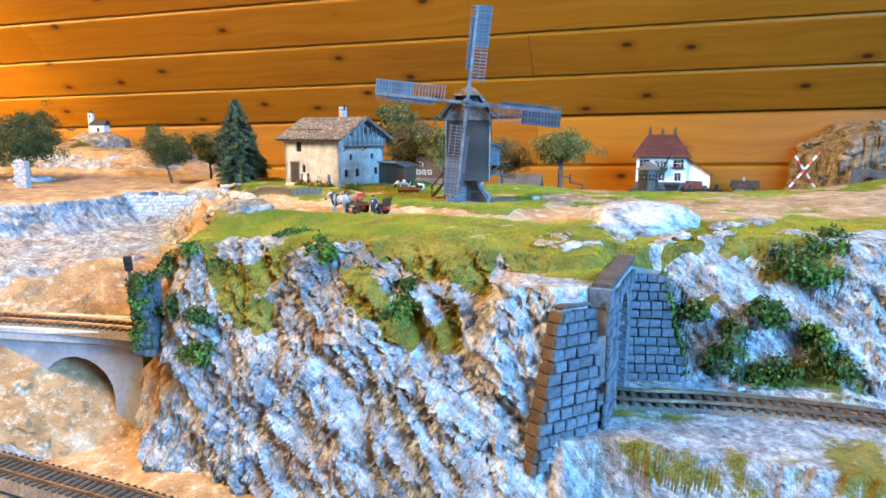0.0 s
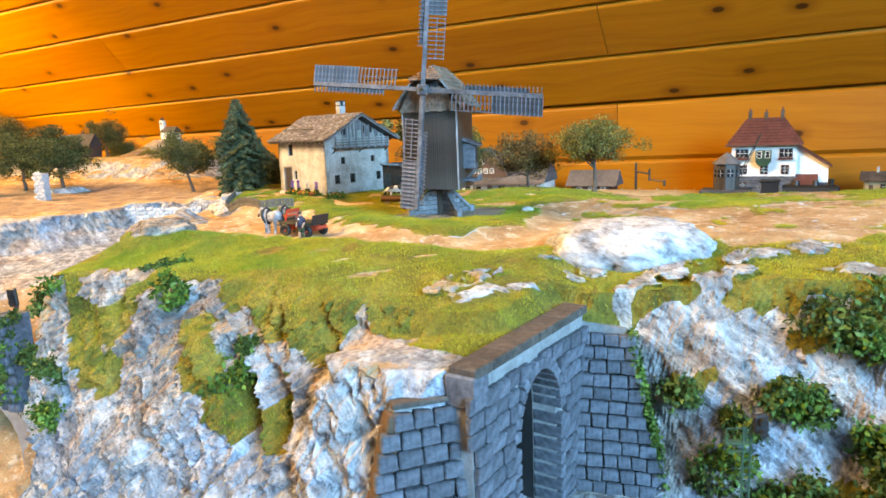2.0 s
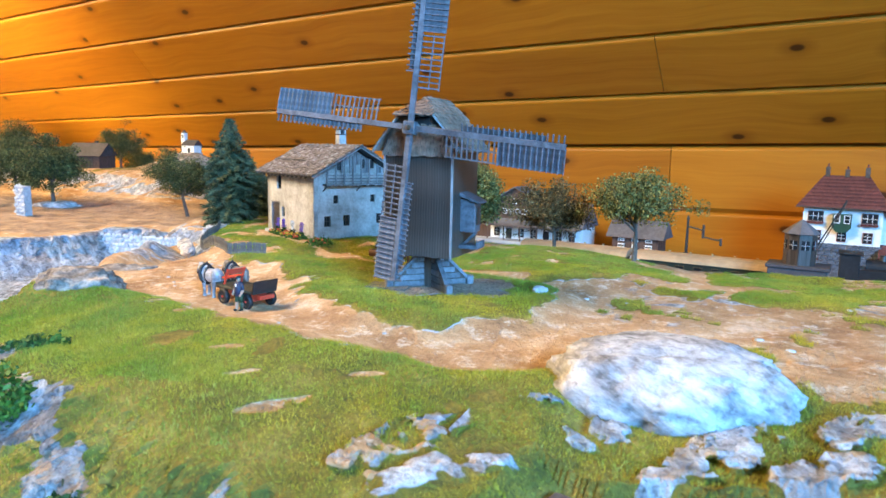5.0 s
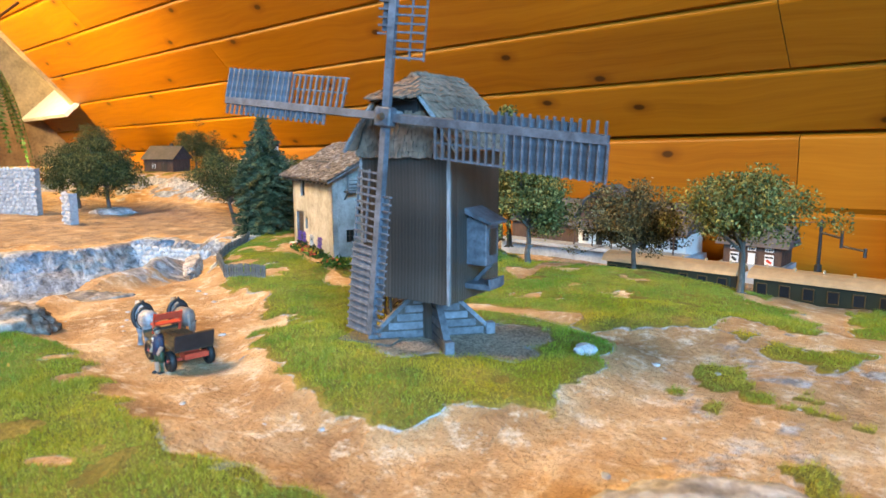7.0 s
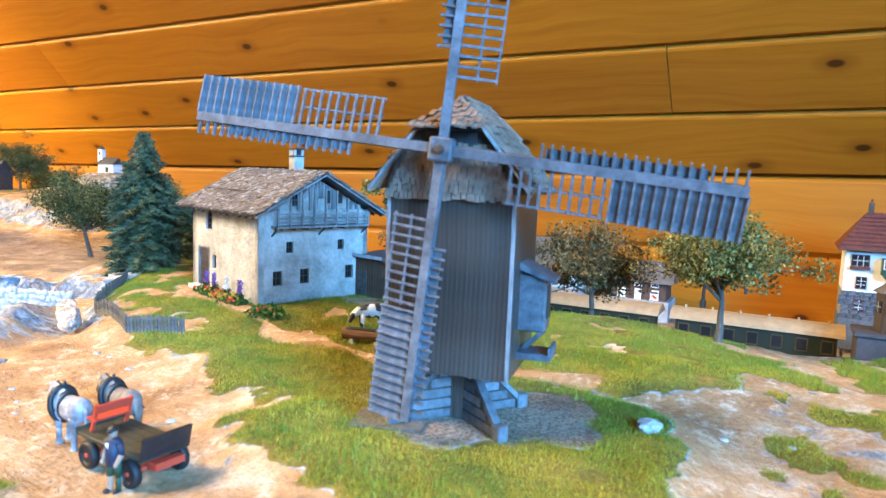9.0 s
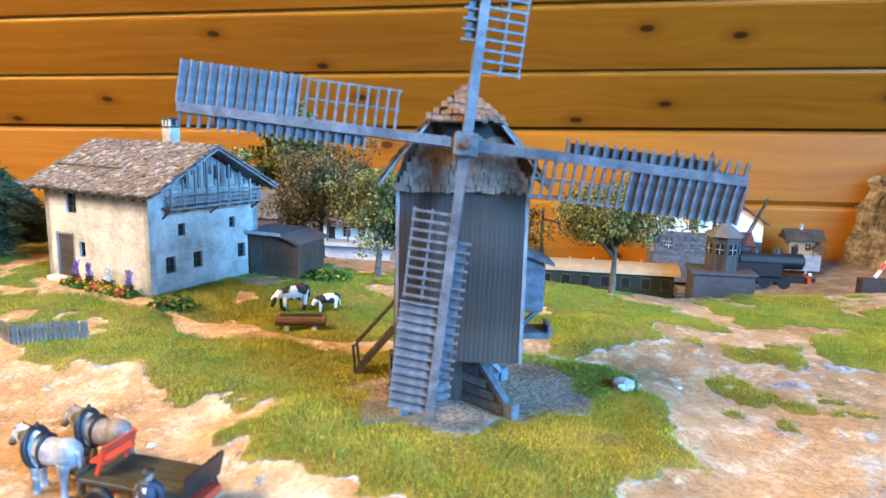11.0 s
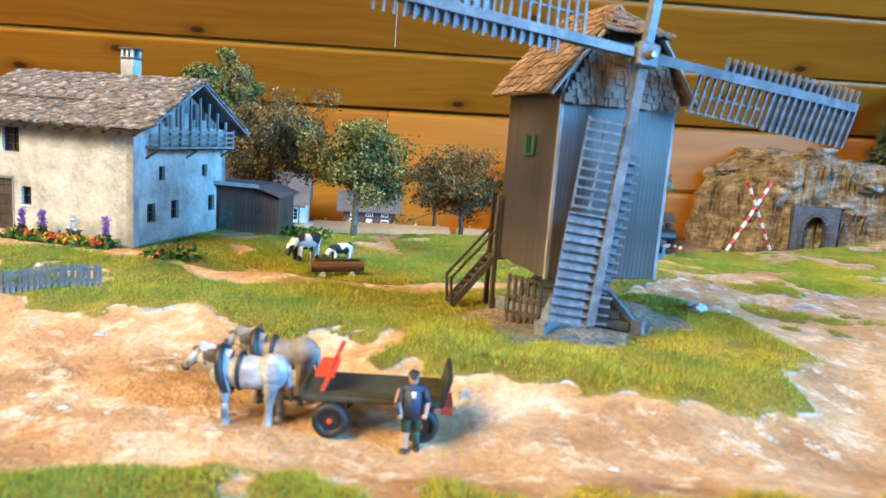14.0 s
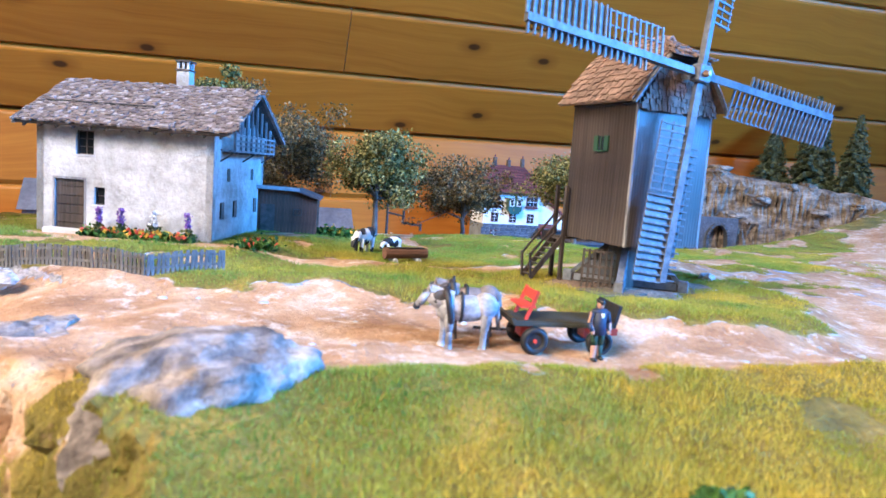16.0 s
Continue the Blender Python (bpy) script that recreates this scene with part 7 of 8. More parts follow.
# ---- turf: standing static-grass fibres ----
def build_grass():
    rng = np.random.default_rng(7)
    sx, sy = np.gradient(GX, axis=1), np.gradient(GY, axis=0)
    ok = (TURF > 0.45) & (GX > -0.42) & (GX < 0.62) & (GY > 0.36) & (GY < 1.0)
    near = np.where((GY > 0.50) & (GY < 0.92) & (GX > -0.30) & (GX < 0.33), 1.0, 0.55) + 0.6 * ((GY > 0.5) & (GY < 0.63) & (GX < 0.0))
    w = np.abs(sx * sy) * ok * TURF * near
    w[-1], w[:, -1] = 0, 0
    flat = (w / w.sum()).ravel()
    N = 460000
    idx = rng.choice(flat.size, N, p=flat)
    j, i = np.unravel_index(idx, w.shape)
    u, v = rng.uniform(0, 1, N), rng.uniform(0, 1, N)
    j2, i2 = np.minimum(j + 1, w.shape[0] - 1), np.minimum(i + 1, w.shape[1] - 1)
    P = np.stack([GX, GY, GZ], -1)
    base = P[j, i] * ((1 - u) * (1 - v))[:, None] + P[j, i2] * (u * (1 - v))[:, None] + P[j2, i] * ((1 - u) * v)[:, None] + P[j2, i2] * (u * v)[:, None]
    S, D = rng.uniform(0.020, 0.084, 7000), rng.uniform(-0.044, -0.011, 7000)
    vx, vy = 0.098 + 0.9205 * D + 0.3907 * S, 0.392 - 0.3907 * D + 0.9205 * S
    ok = patches(vx, vy, ROCKS, ragged(vx, vy)) < 0.4
    vx, vy = vx[ok], vy[ok]
    base = np.vstack([base, np.stack([vx, vy, ground_z(vx, vy, False) + 0.0005], -1)])
    clump = fbm(base[:, 0] * 40, base[:, 1] * 40, seed=15)
    keep = clump > 0.22
    base, clump = base[keep], clump[keep]
    N = len(base)
    h = (0.0010 + 0.0021 * np.clip(clump - 0.2, 0, 1) * rng.uniform(0.5, 1.5, N))[:, None]
    a = rng.uniform(0, 2 * np.pi, N)
    side = np.stack([np.cos(a), np.sin(a), 0 * a], -1) * 0.00016
    lean = np.stack([rng.normal(0, 0.55, N), rng.normal(0, 0.55, N), np.ones(N)], -1)
    tip = base + lean / np.linalg.norm(lean, axis=1)[:, None] * h
    base = base - np.array([0, 0, 0.0004])
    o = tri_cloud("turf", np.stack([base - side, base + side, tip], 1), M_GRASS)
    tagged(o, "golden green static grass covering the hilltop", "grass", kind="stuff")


build_grass()


# ---- the brown rock outcrop in the east ----
CRAG = [(0.650, 1.285), (0.662, 1.215), (0.668, 1.160), (0.70, 1.128), (0.80, 1.065), (0.90, 0.985), (1.0, 0.945), (1.4, 0.85), (1.4, 1.45), (0.70, 1.45), (0.655, 1.34)]


def crag_z(x, y):
    d = inside(x, y, CRAG)
    top = np.interp(x, [0.64, 0.69, 0.72, 0.85, 0.98, 1.4], [1.130, 1.150, 1.182, 1.163, 1.145, 1.14])
    t = smooth(-0.004, 0.026, d + 0.026 * (fbm(x * 24, y * 24, seed=61) - 0.5))
    steps = t + 0.13 * np.sin(t * 13 + 5 * fbm(x * 9, y * 9, seed=62)) * t * (1 - t) * 3
    return 1.020 + (top - 1.020) * np.clip(steps, 0, 1.05) + 0.012 * (fbm(x * 40, y * 40, seed=63) - 0.5) * (t > 0.05)


def build_crag():
    xs, ys = spread([(0.60, 0.0022), (1.0, 0.02), (1.4, 0)]), spread([(0.90, 0.0022), (1.34, 0.01), (1.45, 0)])
    X, Y = np.meshgrid(xs, ys)
    Z = crag_z(X, Y)
    gy, gx = np.gradient(Z, ys, xs)
    st = np.hypot(gx, gy)
    ridge = 1 - np.abs(2 * fbm(X * 18, Y * 18, Z * 75, 4, 66) - 1)
    push = (0.030 * (fbm(X * 25, Y * 25, Z * 70, 4, 64) - 0.5) + 0.016 * (ridge - 0.8)) * smooth(0.4, 1.2, st)
    X2, Y2 = X - gx / np.maximum(st, 1e-6) * push, Y - gy / np.maximum(st, 1e-6) * push
    o = grid_mesh("rock_outcrop", np.stack([X2, Y2, Z], -1), M_BROWNROCK)
    o.data.polygons.foreach_set("use_smooth", (st[:-1, :-1] < 0.4).ravel())
    rng = random.Random(88)
    for i, (x, y) in enumerate(((0.676, 1.195), (0.683, 1.262), (0.690, 1.155), (0.745, 1.118), (0.775, 1.100), (0.815, 1.078), (0.850, 1.045), (0.895, 1.012), (0.940, 0.985), (0.735, 1.150), (0.870, 1.075))):
        bm = bmesh.new()
        bmesh.ops.create_icosphere(bm, subdivisions=3, radius=1.0)
        off = Vector((i * 2.7, i * 1.3, i * 3.9))
        for v in bm.verts:
            d = v.co.normalized()
            k = 1 + 0.55 * noise.fractal(d * 1.3 + off, 0.8, 2.1, 5) - 0.25 * abs(noise.noise(d * 3 + off))
            v.co = Vector((d.x * k, d.y * k, max(-0.7, min(0.6, d.z * k))))
        bm.transform(Matrix.Diagonal((rng.uniform(0.013, 0.022), rng.uniform(0.010, 0.015), rng.uniform(0.007, 0.011), 1)))
        part("ledge", bm, M_BROWNROCK, o).matrix_basis = pose(x, y, float(crag_z(np.array([x]), np.array([y]))[0]) + 0.001, rng.uniform(-8, 8), rng.uniform(-8, 8), rng.uniform(-50, 10))
    tagged(o, "craggy brown rock outcrop closing the east end of the layout", "rock")
    p = thing("tunnel_portal", pose(0.703, 1.117, 1.047, 0, 0, -38), "small dark stone tunnel mouth with a pointed arch in brown rock", "tunnel portal")
    part("face", arch_wall(0.056, 0, 0.060, 0.028, 0.0140, 0.026, 0.023, 0.030), M_BLOCK, p).location = (-0.028, -0.006, 0)
    # black plate put in for the tunnel's dark
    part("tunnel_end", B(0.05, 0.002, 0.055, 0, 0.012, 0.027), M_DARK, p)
    for i in range(13):
        a = math.pi * (i + 0.5) / 13
        part("voussoir", B(0.0034, 0.004, 0.0046, 0.0156 * math.cos(a), -0.0070, 0.026 + 0.0245 * math.sin(a), pose(0, 0, 0, 0, 90 - math.degrees(a), 0), 0.0004), M_BLOCK, p)
    for i in range(5):
        for s in (-1, 1):
            part("jamb_stone", B(0.0040, 0.004, 0.0044, 0.0158 * s, -0.0070, 0.0025 + i * 0.0052, None, 0.0004), M_BLOCK, p)


build_crag()
for i, (x, y, h, r) in enumerate(((0.884, 1.153, 0.114, 0.029), (0.914, 1.102, 0.168, 0.033), (0.962, 1.115, 0.147, 0.031), (0.943, 1.046, 0.145, 0.029))):
    conifer(x, y, h, r, 130 + i, "slender dark green fir tree on the rock outcrop", z=float(crag_z(np.array([x]), np.array([y]))[0]) - 0.002, full=1.1)
rock("boulder", 0.965, 1.010, 1.128, 0.050, 0.030, 0.024, -20, 15, "pale boulder on the edge of the outcrop")


# ---- station yard ----
SLOPE = -16.0   # the yard runs parallel to the knee wall


def yard(x, c):
    """A place in the yard: x, and the line's offset c."""
    return x, c - 0.287 * x


def yz(x, c):
    return gz(*yard(x, c))


def yard_track(c, z, label):
    build_track([(x, c - 0.287 * x, z) for x in (-0.25, -0.1, 0.1, 0.3, 0.5, 0.66)], label, parts=False, deep=0.014)


yard_track(1.12, 1.034, "straight station yard line on grey-brown ballast")
yard_track(1.19, 1.034, "second straight station yard line on grey-brown ballast")


def win(parent, x, z, w, h, frame_mat, bars=(1, 2), y=-0.0006):
    o = part("window", B(w, 0.0008, h, x, y, z + h / 2), M_GLASS, parent)
    for dx in (-w / 2, w / 2):
        part("frame", B(0.0009, 0.0016, h + 0.0009, x + dx, y, z + h / 2), frame_mat, o)
    for zz in (z, z + h):
        part("frame", B(w + 0.0009, 0.0016, 0.0009, x, y, zz), frame_mat, o)
    for i in range(bars[0]):
        part("glazing_bar", B(0.0005, 0.0013, h, x - w / 2 + w * (i + 1) / (bars[0] + 1), y, z + h / 2), M_WHITE, o)
    for i in range(bars[1]):
        part("glazing_bar", B(w, 0.0013, 0.0005, x, y, z + h * (i + 1) / (bars[1] + 1)), M_WHITE, o)
    return o


def build_signal_house():
    x, y = yard(0.357, 1.36)
    h = thing("signal_house", pose(x, y, 1.046, 0, 0, SLOPE), "white two-storey signal house model with dark red hipped roof", "house")
    W, D = 0.0870, 0.058
    part("foundation", B(W + 0.044, D + 0.004, 0.034, W / 2 + 0.021, D / 2, -0.016), M_BLOCK, h)
    base = part("stone_storey", B(W, D, 0.031, W / 2, D / 2, 0.0155), M_MORTAR, h, "grey rubble stone lower storey")
    courses(base, lambda z: (0, W), [0.003 + 0.0052 * i for i in range(6)], 0.0080, pose(0, 0, 0), 71, None, None, 0.0012)
    part("white_storey", B(W, D, 0.048, W / 2, D / 2, 0.055), M_WHITE, h)
    # hipped roof
    bm = bmesh.new()
    e, zr = 0.0085, 0.117
    q = [bm.verts.new(v) for v in ((-e, -e, 0.0775), (W + e, -e, 0.0775), (W + e, D + e, 0.0775), (-e, D + e, 0.0775), (0.018, D / 2, zr), (W - 0.018, D / 2, zr))]
    for f in ((0, 1, 5, 4), (1, 2, 5), (2, 3, 4, 5), (3, 0, 4), (3, 2, 1, 0)):
        bm.faces.new([q[i] for i in f])
    rf = part("roof", bm, M_REDROOF, h)
    for i in range(9):
        zz, k = 0.0785 + i * 0.0042, i / 9.4
        part("tile_course", B(W + 2 * e - (2 * e + 0.036) * k, 0.0007, 0.0010, W / 2, -e + (e + D / 2) * k - 0.0006, zz), M_REDROOF, rf)
    part("gutter", rod(bmesh.new(), (-e, -e - 0.0006, 0.0772), (W + e, -e - 0.0006, 0.0772), 0.0010, 0.0010, 6), M_BROWNWALL, rf)
    for dx, hh in ((0.022, 0.013), (0.044, 0.010), (0.066, 0.013)):
        c = part("chimney", B(0.0052, 0.0052, hh, dx, D / 2, zr + hh / 2 - 0.002, None, 0.0003), M_COPING, h)
        part("chimney_pot", rod(bmesh.new(), (dx, D / 2, zr + hh - 0.002), (dx, D / 2, zr + hh + 0.002), 0.0012, 0.0010, 8), M_REDROOF, c)
    for dx in (0.017, 0.045, 0.073):
        win(h, dx, 0.035, 0.0095, 0.0125, M_REDROOF)
    for dx in (0.0145, 0.0735):
        o = win(h, dx, 0.0595, 0.0165, 0.0120, M_BROWNWALL, (2, 1))
        part("window_box", B(0.019, 0.004, 0.0028, dx, -0.002, 0.0572), M_REDROOF, o)
    win(h, 0.017, 0.010, 0.0095, 0.0125, M_REDROOF)
    by = part("bay", B(0.021, 0.010, 0.017, 0.044, -0.005, 0.0615), M_GREEN, h, "dark green projecting bay")
    for dx in (0.0385, 0.0495):
        win(by, dx, 0.0590, 0.0060, 0.0095, M_WHITE, (0, 1), -0.0104)
    part("bay_base", prism(bmesh.new(), [(0.0335, 0.053), (0.0385, 0.047), (0.0495, 0.047), (0.0545, 0.053)], -0.010, 0), M_GREEN, by)
    # annex with a falling roof
    an = part("annex", prism(bmesh.new(), [(W, 0), (W + 0.042, 0), (W + 0.042, 0.046), (W, 0.0745)], 0.006, D), M_WHITE, h, "white annex with a falling roof")
    part("annex_roof", beam(bmesh.new(), (W - 0.001, D / 2, 0.0765), (W + 0.0465, D / 2, 0.0445), D + 0.004, 0.0020), M_REDROOF, an)
    part("annex_base", B(0.042, 0.002, 0.022, W + 0.021, 0.0055, 0.011), M_BLOCK, an)
    pr = part("porch_roof", beam(bmesh.new(), (W + 0.014, 0.008, 0.034), (W + 0.014, -0.016, 0.019), 0.030, 0.0020), M_REDROOF, h, "low red porch roof")
    for dx in (0.001, 0.027):
        part("porch_post", B(0.0018, 0.0018, 0.019, W + dx, -0.014, 0.0095), M_BROWNWALL, pr)


build_signal_house()


def build_cabin():
    x, y = yard(0.300, 1.08)
    z = yz(0.300, 1.08)
    c = thing("crane_cabin", pose(x, y, z, 0, 0, SLOPE), "dark weathered eight-sided crane cabin on a stone plinth with a jib", "crane")
    h0 = 1.085 - z
    part("plinth", B(0.050, 0.032, h0 - 0.003, 0, 0, (h0 - 0.003) / 2, None, 0.0006), M_DARKSLATE, c)
    part("plinth_cap", B(0.054, 0.035, 0.0032, 0, 0, h0 - 0.0015, None, 0.0005), M_DARKSLATE, c)
    part("cabin", rod(bmesh.new(), (0, 0, h0), (0, 0, h0 + 0.030), 0.0140, 0.0140, 8), M_MILLWOOD, c)
    part("roof", rod(bmesh.new(), (0, 0, h0 + 0.0295), (0, 0, h0 + 0.042), 0.0170, 0.0015, 8), M_SLATE, c)
    for k in range(8):
        a = radians(22.5 + 45 * k)
        o = part("window", B(0.0066, 0.0008, 0.0085, 0, -0.0132, h0 + 0.019), M_GLASS, c)
        o.rotation_euler = (0, 0, a)
        part("glazing_bar", B(0.0006, 0.0012, 0.0085, 0, -0.0134, h0 + 0.019), M_GREYWOOD, o)
        part("glazing_bar", B(0.0066, 0.0012, 0.0006, 0, -0.0134, h0 + 0.019), M_GREYWOOD, o)
    jib = part("jib", beam(bmesh.new(), (0.010, 0.004, h0 + 0.010), (0.034, 0.006, h0 + 0.062), 0.0013, 0.0013, (0, 1, 0)), M_BLACK, c, "dark iron crane jib")
    part("jib_stay", beam(bmesh.new(), (0.014, 0.004, h0 + 0.012), (0.034, 0.006, h0 + 0.060), 0.0010, 0.0010, (0, 1, 0)), M_COPING, jib)
    for i in range(6):
        t = (i + 0.5) / 6
        part("jib_lacing", beam(bmesh.new(), (0.010 + 0.024 * t, 0.004, h0 + 0.010 + 0.052 * t), (0.014 + 0.020 * t, 0.004, h0 + 0.008 + 0.050 * t), 0.0006, 0.0006, (0, 1, 0)), M_BLACK, jib)


build_cabin()


def coach(x0, x1):
    c, z = 1.12, 1.0375
    xm, L = (x0 + x1) / 2, (x1 - x0) * 1.04
    x, y = yard(xm, c)
    k = thing("railway_coach", pose(x, y, z, 0, 0, SLOPE), "dark green passenger coach model with a bronze rounded roof", "railway coach", "coaches of the train")
    part("body", B(L - 0.010, 0.031, 0.024, 0, 0, 0.0215, None, 0.0006), M_COACH, k)
    n, prof = 9, []
    for i in range(n + 1):
        a = math.pi * i / n
        prof.append((0.0172 * math.cos(a), 0.0335 + 0.0085 * math.sin(a)))
    bm = prism(bmesh.new(), prof, -L / 2, L / 2)
    bm.transform(pose(0, 0, 0, 0, 0, 90))
    rf = part("roof", bm, M_BRASSROOF, k, "bronze rounded roof")
    for i in range(6):
        u = -L / 2 + L * (i + 0.5) / 6
        part("ventilator", rod(bmesh.new(), (u, 0, 0.0415), (u, 0, 0.0440), 0.0010, 0.0012, 6), M_BRASSROOF, rf)
    m = int(L / 0.017)
    for i in range(m):
        u = -L / 2 + 0.012 + (L - 0.024) * i / (m - 1)
        w = part("window", B(0.0075, 0.0006, 0.0095, u, -0.0157, 0.0250), M_GLASS, k)
        for dz in (-0.0050, 0.0050):
            part("frame", B(0.0085, 0.0008, 0.0008, u, -0.0158, 0.0250 + dz), M_BRASSTRIM, w)
        for dx in (-0.0041, 0.0041):
            part("frame", B(0.0008, 0.0008, 0.0100, u + dx, -0.0158, 0.0250), M_BRASSTRIM, w)
    part("underframe", B(L - 0.006, 0.024, 0.0035, 0, 0, 0.0085), M_BLACK, k)
    for s in (-1, 1):
        part("platform", B(0.0045, 0.028, 0.0014, s * (L / 2 - 0.0025), 0, 0.0100), M_BROWNWALL, k)
        for j in range(5):
            part("railing_bar", B(0.0006, 0.0006, 0.011, s * (L / 2 - 0.0008), -0.0125 + j * 0.00625, 0.0160), M_BRASSROOF, k)
        for u in (s * L * 0.36, s * L * 0.28 if L > 0.1 else s * L * 0.2):
            for yy in (-0.0085, 0.0085):
                part("wheel", rod(bmesh.new(), (u, yy - 0.001, 0.0052), (u, yy + 0.001, 0.0052), 0.0052, 0.0052, 14), M_BLACK, k)


coach(0.155, 0.283)
coach(0.021, 0.146)


def build_loco():
    x, y = yard(0.416, 1.245)
    k = thing("steam_locomotive", pose(x, y, 1.0375, 0, 0, SLOPE), "black tank steam locomotive model standing in the yard", "locomotive")
    part("frame", B(0.098, 0.022, 0.006, 0, 0, 0.0105), M_BLACK, k)
    part("side_tank", B(0.052, 0.029, 0.014, -0.004, 0, 0.0205, None, 0.0008), M_BLACK, k)
    part("boiler", rod(bmesh.new(), (-0.020, 0, 0.0290), (0.044, 0, 0.0290), 0.0088, 0.0088, 20), M_BLACK, k)
    part("smokebox_door", rod(bmesh.new(), (0.044, 0, 0.0290), (0.0462, 0, 0.0290), 0.0078, 0.0060, 20), M_BLACK, k)
    part("chimney", rod(bmesh.new(), (0.036, 0, 0.036), (0.036, 0, 0.0455), 0.0030, 0.0036, 12), M_BLACK, k)
    for u in (-0.004, 0.018):
        part("dome", rod(bmesh.new(), (u, 0, 0.036), (u, 0, 0.0435), 0.0045, 0.0034, 12), M_BLACK, k)
    part("cab", B(0.020, 0.030, 0.030, -0.035, 0, 0.0275, None, 0.0008), M_BLACK, k)
    part("cab_roof", B(0.025, 0.033, 0.0018, -0.035, 0, 0.0432, None, 0.0006), M_BLACK, k)
    part("buffer_beam", B(0.0022, 0.030, 0.0060, 0.0495, 0, 0.0115), M_RED, k, "red buffer beam")
    for yy in (-0.0095, 0.0095):
        part("buffer", rod(bmesh.new(), (0.0505, yy, 0.0118), (0.0560, yy, 0.0118), 0.0012, 0.0026, 10), M_BLACK, k)
        for u in (-0.030, -0.012, 0.006, 0.026):
            part("wheel", rod(bmesh.new(), (u, yy - 0.001, 0.0065), (u, yy + 0.001, 0.0065), 0.0065, 0.0065, 16), M_BLACK, k)
    for yy in (-0.007, 0.007):
        part("lamp", rod(bmesh.new(), (0.0505, yy, 0.0170), (0.0530, yy, 0.0170), 0.0018, 0.0018, 8), M_WHITE, k)


build_loco()


def build_station():
    x, y = yard(-0.205, 1.40)
    s = thing("station_building", pose(x, y, 1.034, 0, 0, SLOPE), "long station model, brown boarded shed and white half-timbered hall", "station")
    part("foundation", B(0.300, 0.075, 0.026, 0.145, 0.015, -0.012), M_CONCRETE, s)
    part("goods_hall", B(0.122, 0.055, 0.032, 0.061, 0.0275, 0.016), M_BROWNWALL, s)
    bm = prism(bmesh.new(), [(-0.006, 0.030), (0.0275, 0.068), (0.061, 0.030)], -0.005, 0.126)
    bm.transform(Matrix(((0, 1, 0, 0), (1, 0, 0, 0), (0, 0, 1, 0), (0, 0, 0, 1))))
    bmesh.ops.recalc_face_normals(bm, faces=bm.faces)
    part("goods_roof", bm, M_SLATE, s)
    hall = part("hall", B(0.165, 0.058, 0.034, 0.2035, 0.029, 0.017), M_WHITE, s)
    bm = prism(bmesh.new(), [(-0.014, 0.030), (0.029, 0.070), (0.064, 0.032)], 0.120, 0.290)
    bm.transform(Matrix(((0, 1, 0, 0), (1, 0, 0, 0), (0, 0, 1, 0), (0, 0, 0, 1))))
    bmesh.ops.recalc_face_normals(bm, faces=bm.faces)
    part("hall_roof", bm, M_SLATE, s)
    g = part("cross_gable", prism(bmesh.new(), [(0.120, 0.030), (0.216, 0.030), (0.216, 0.046), (0.200, 0.072), (0.168, 0.090), (0.136, 0.072), (0.120, 0.046)], -0.004, 0.035), M_BROWNWALL, s, "red-brown half-timbered gable")
    for sgn, x0 in ((-1, 0.168), (1, 0.168)):
        part("gable_roof", beam(bmesh.new(), (0.168, 0.014, 0.0920), (0.168 + sgn * 0.033, 0.014, 0.0730), 0.046, 0.0018), M_SLATE, g)
        part("gable_roof", beam(bmesh.new(), (0.168 + sgn * 0.0325, 0.014, 0.0735), (0.168 + sgn * 0.0515, 0.014, 0.0425), 0.046, 0.0018), M_SLATE, g)
    for dx in (0.150, 0.162, 0.174, 0.186):
        win(g, dx, 0.047, 0.0070, 0.0085, M_WHITE, (1, 1), -0.0046)
    win(g, 0.168, 0.064, 0.0070, 0.0085, M_WHITE, (1, 1), -0.0046)
    for i in range(7):
        if i in (1, 4):
            part("door", B(0.010, 0.0010, 0.022, 0.134 + i * 0.0225, -0.0004, 0.011), M_BLACK, hall, "dark doorway")
        else:
            win(hall, 0.134 + i * 0.0225, 0.009, 0.0090, 0.0135, M_BROWNWALL)
    can = part("canopy", beam(bmesh.new(), (0.2035, 0.0, 0.0325), (0.2035, -0.026, 0.0285), 0.165, 0.0014), M_SLATE, s)
    for i in range(6):
        part("canopy_post", B(0.0016, 0.0016, 0.0285, 0.128 + i * 0.030, -0.024, 0.01425), M_BROWNWALL, can)
    part("platform", B(0.300, 0.030, 0.005, 0.145, -0.018, 0.0025), M_CONCRETE, s)


build_station()


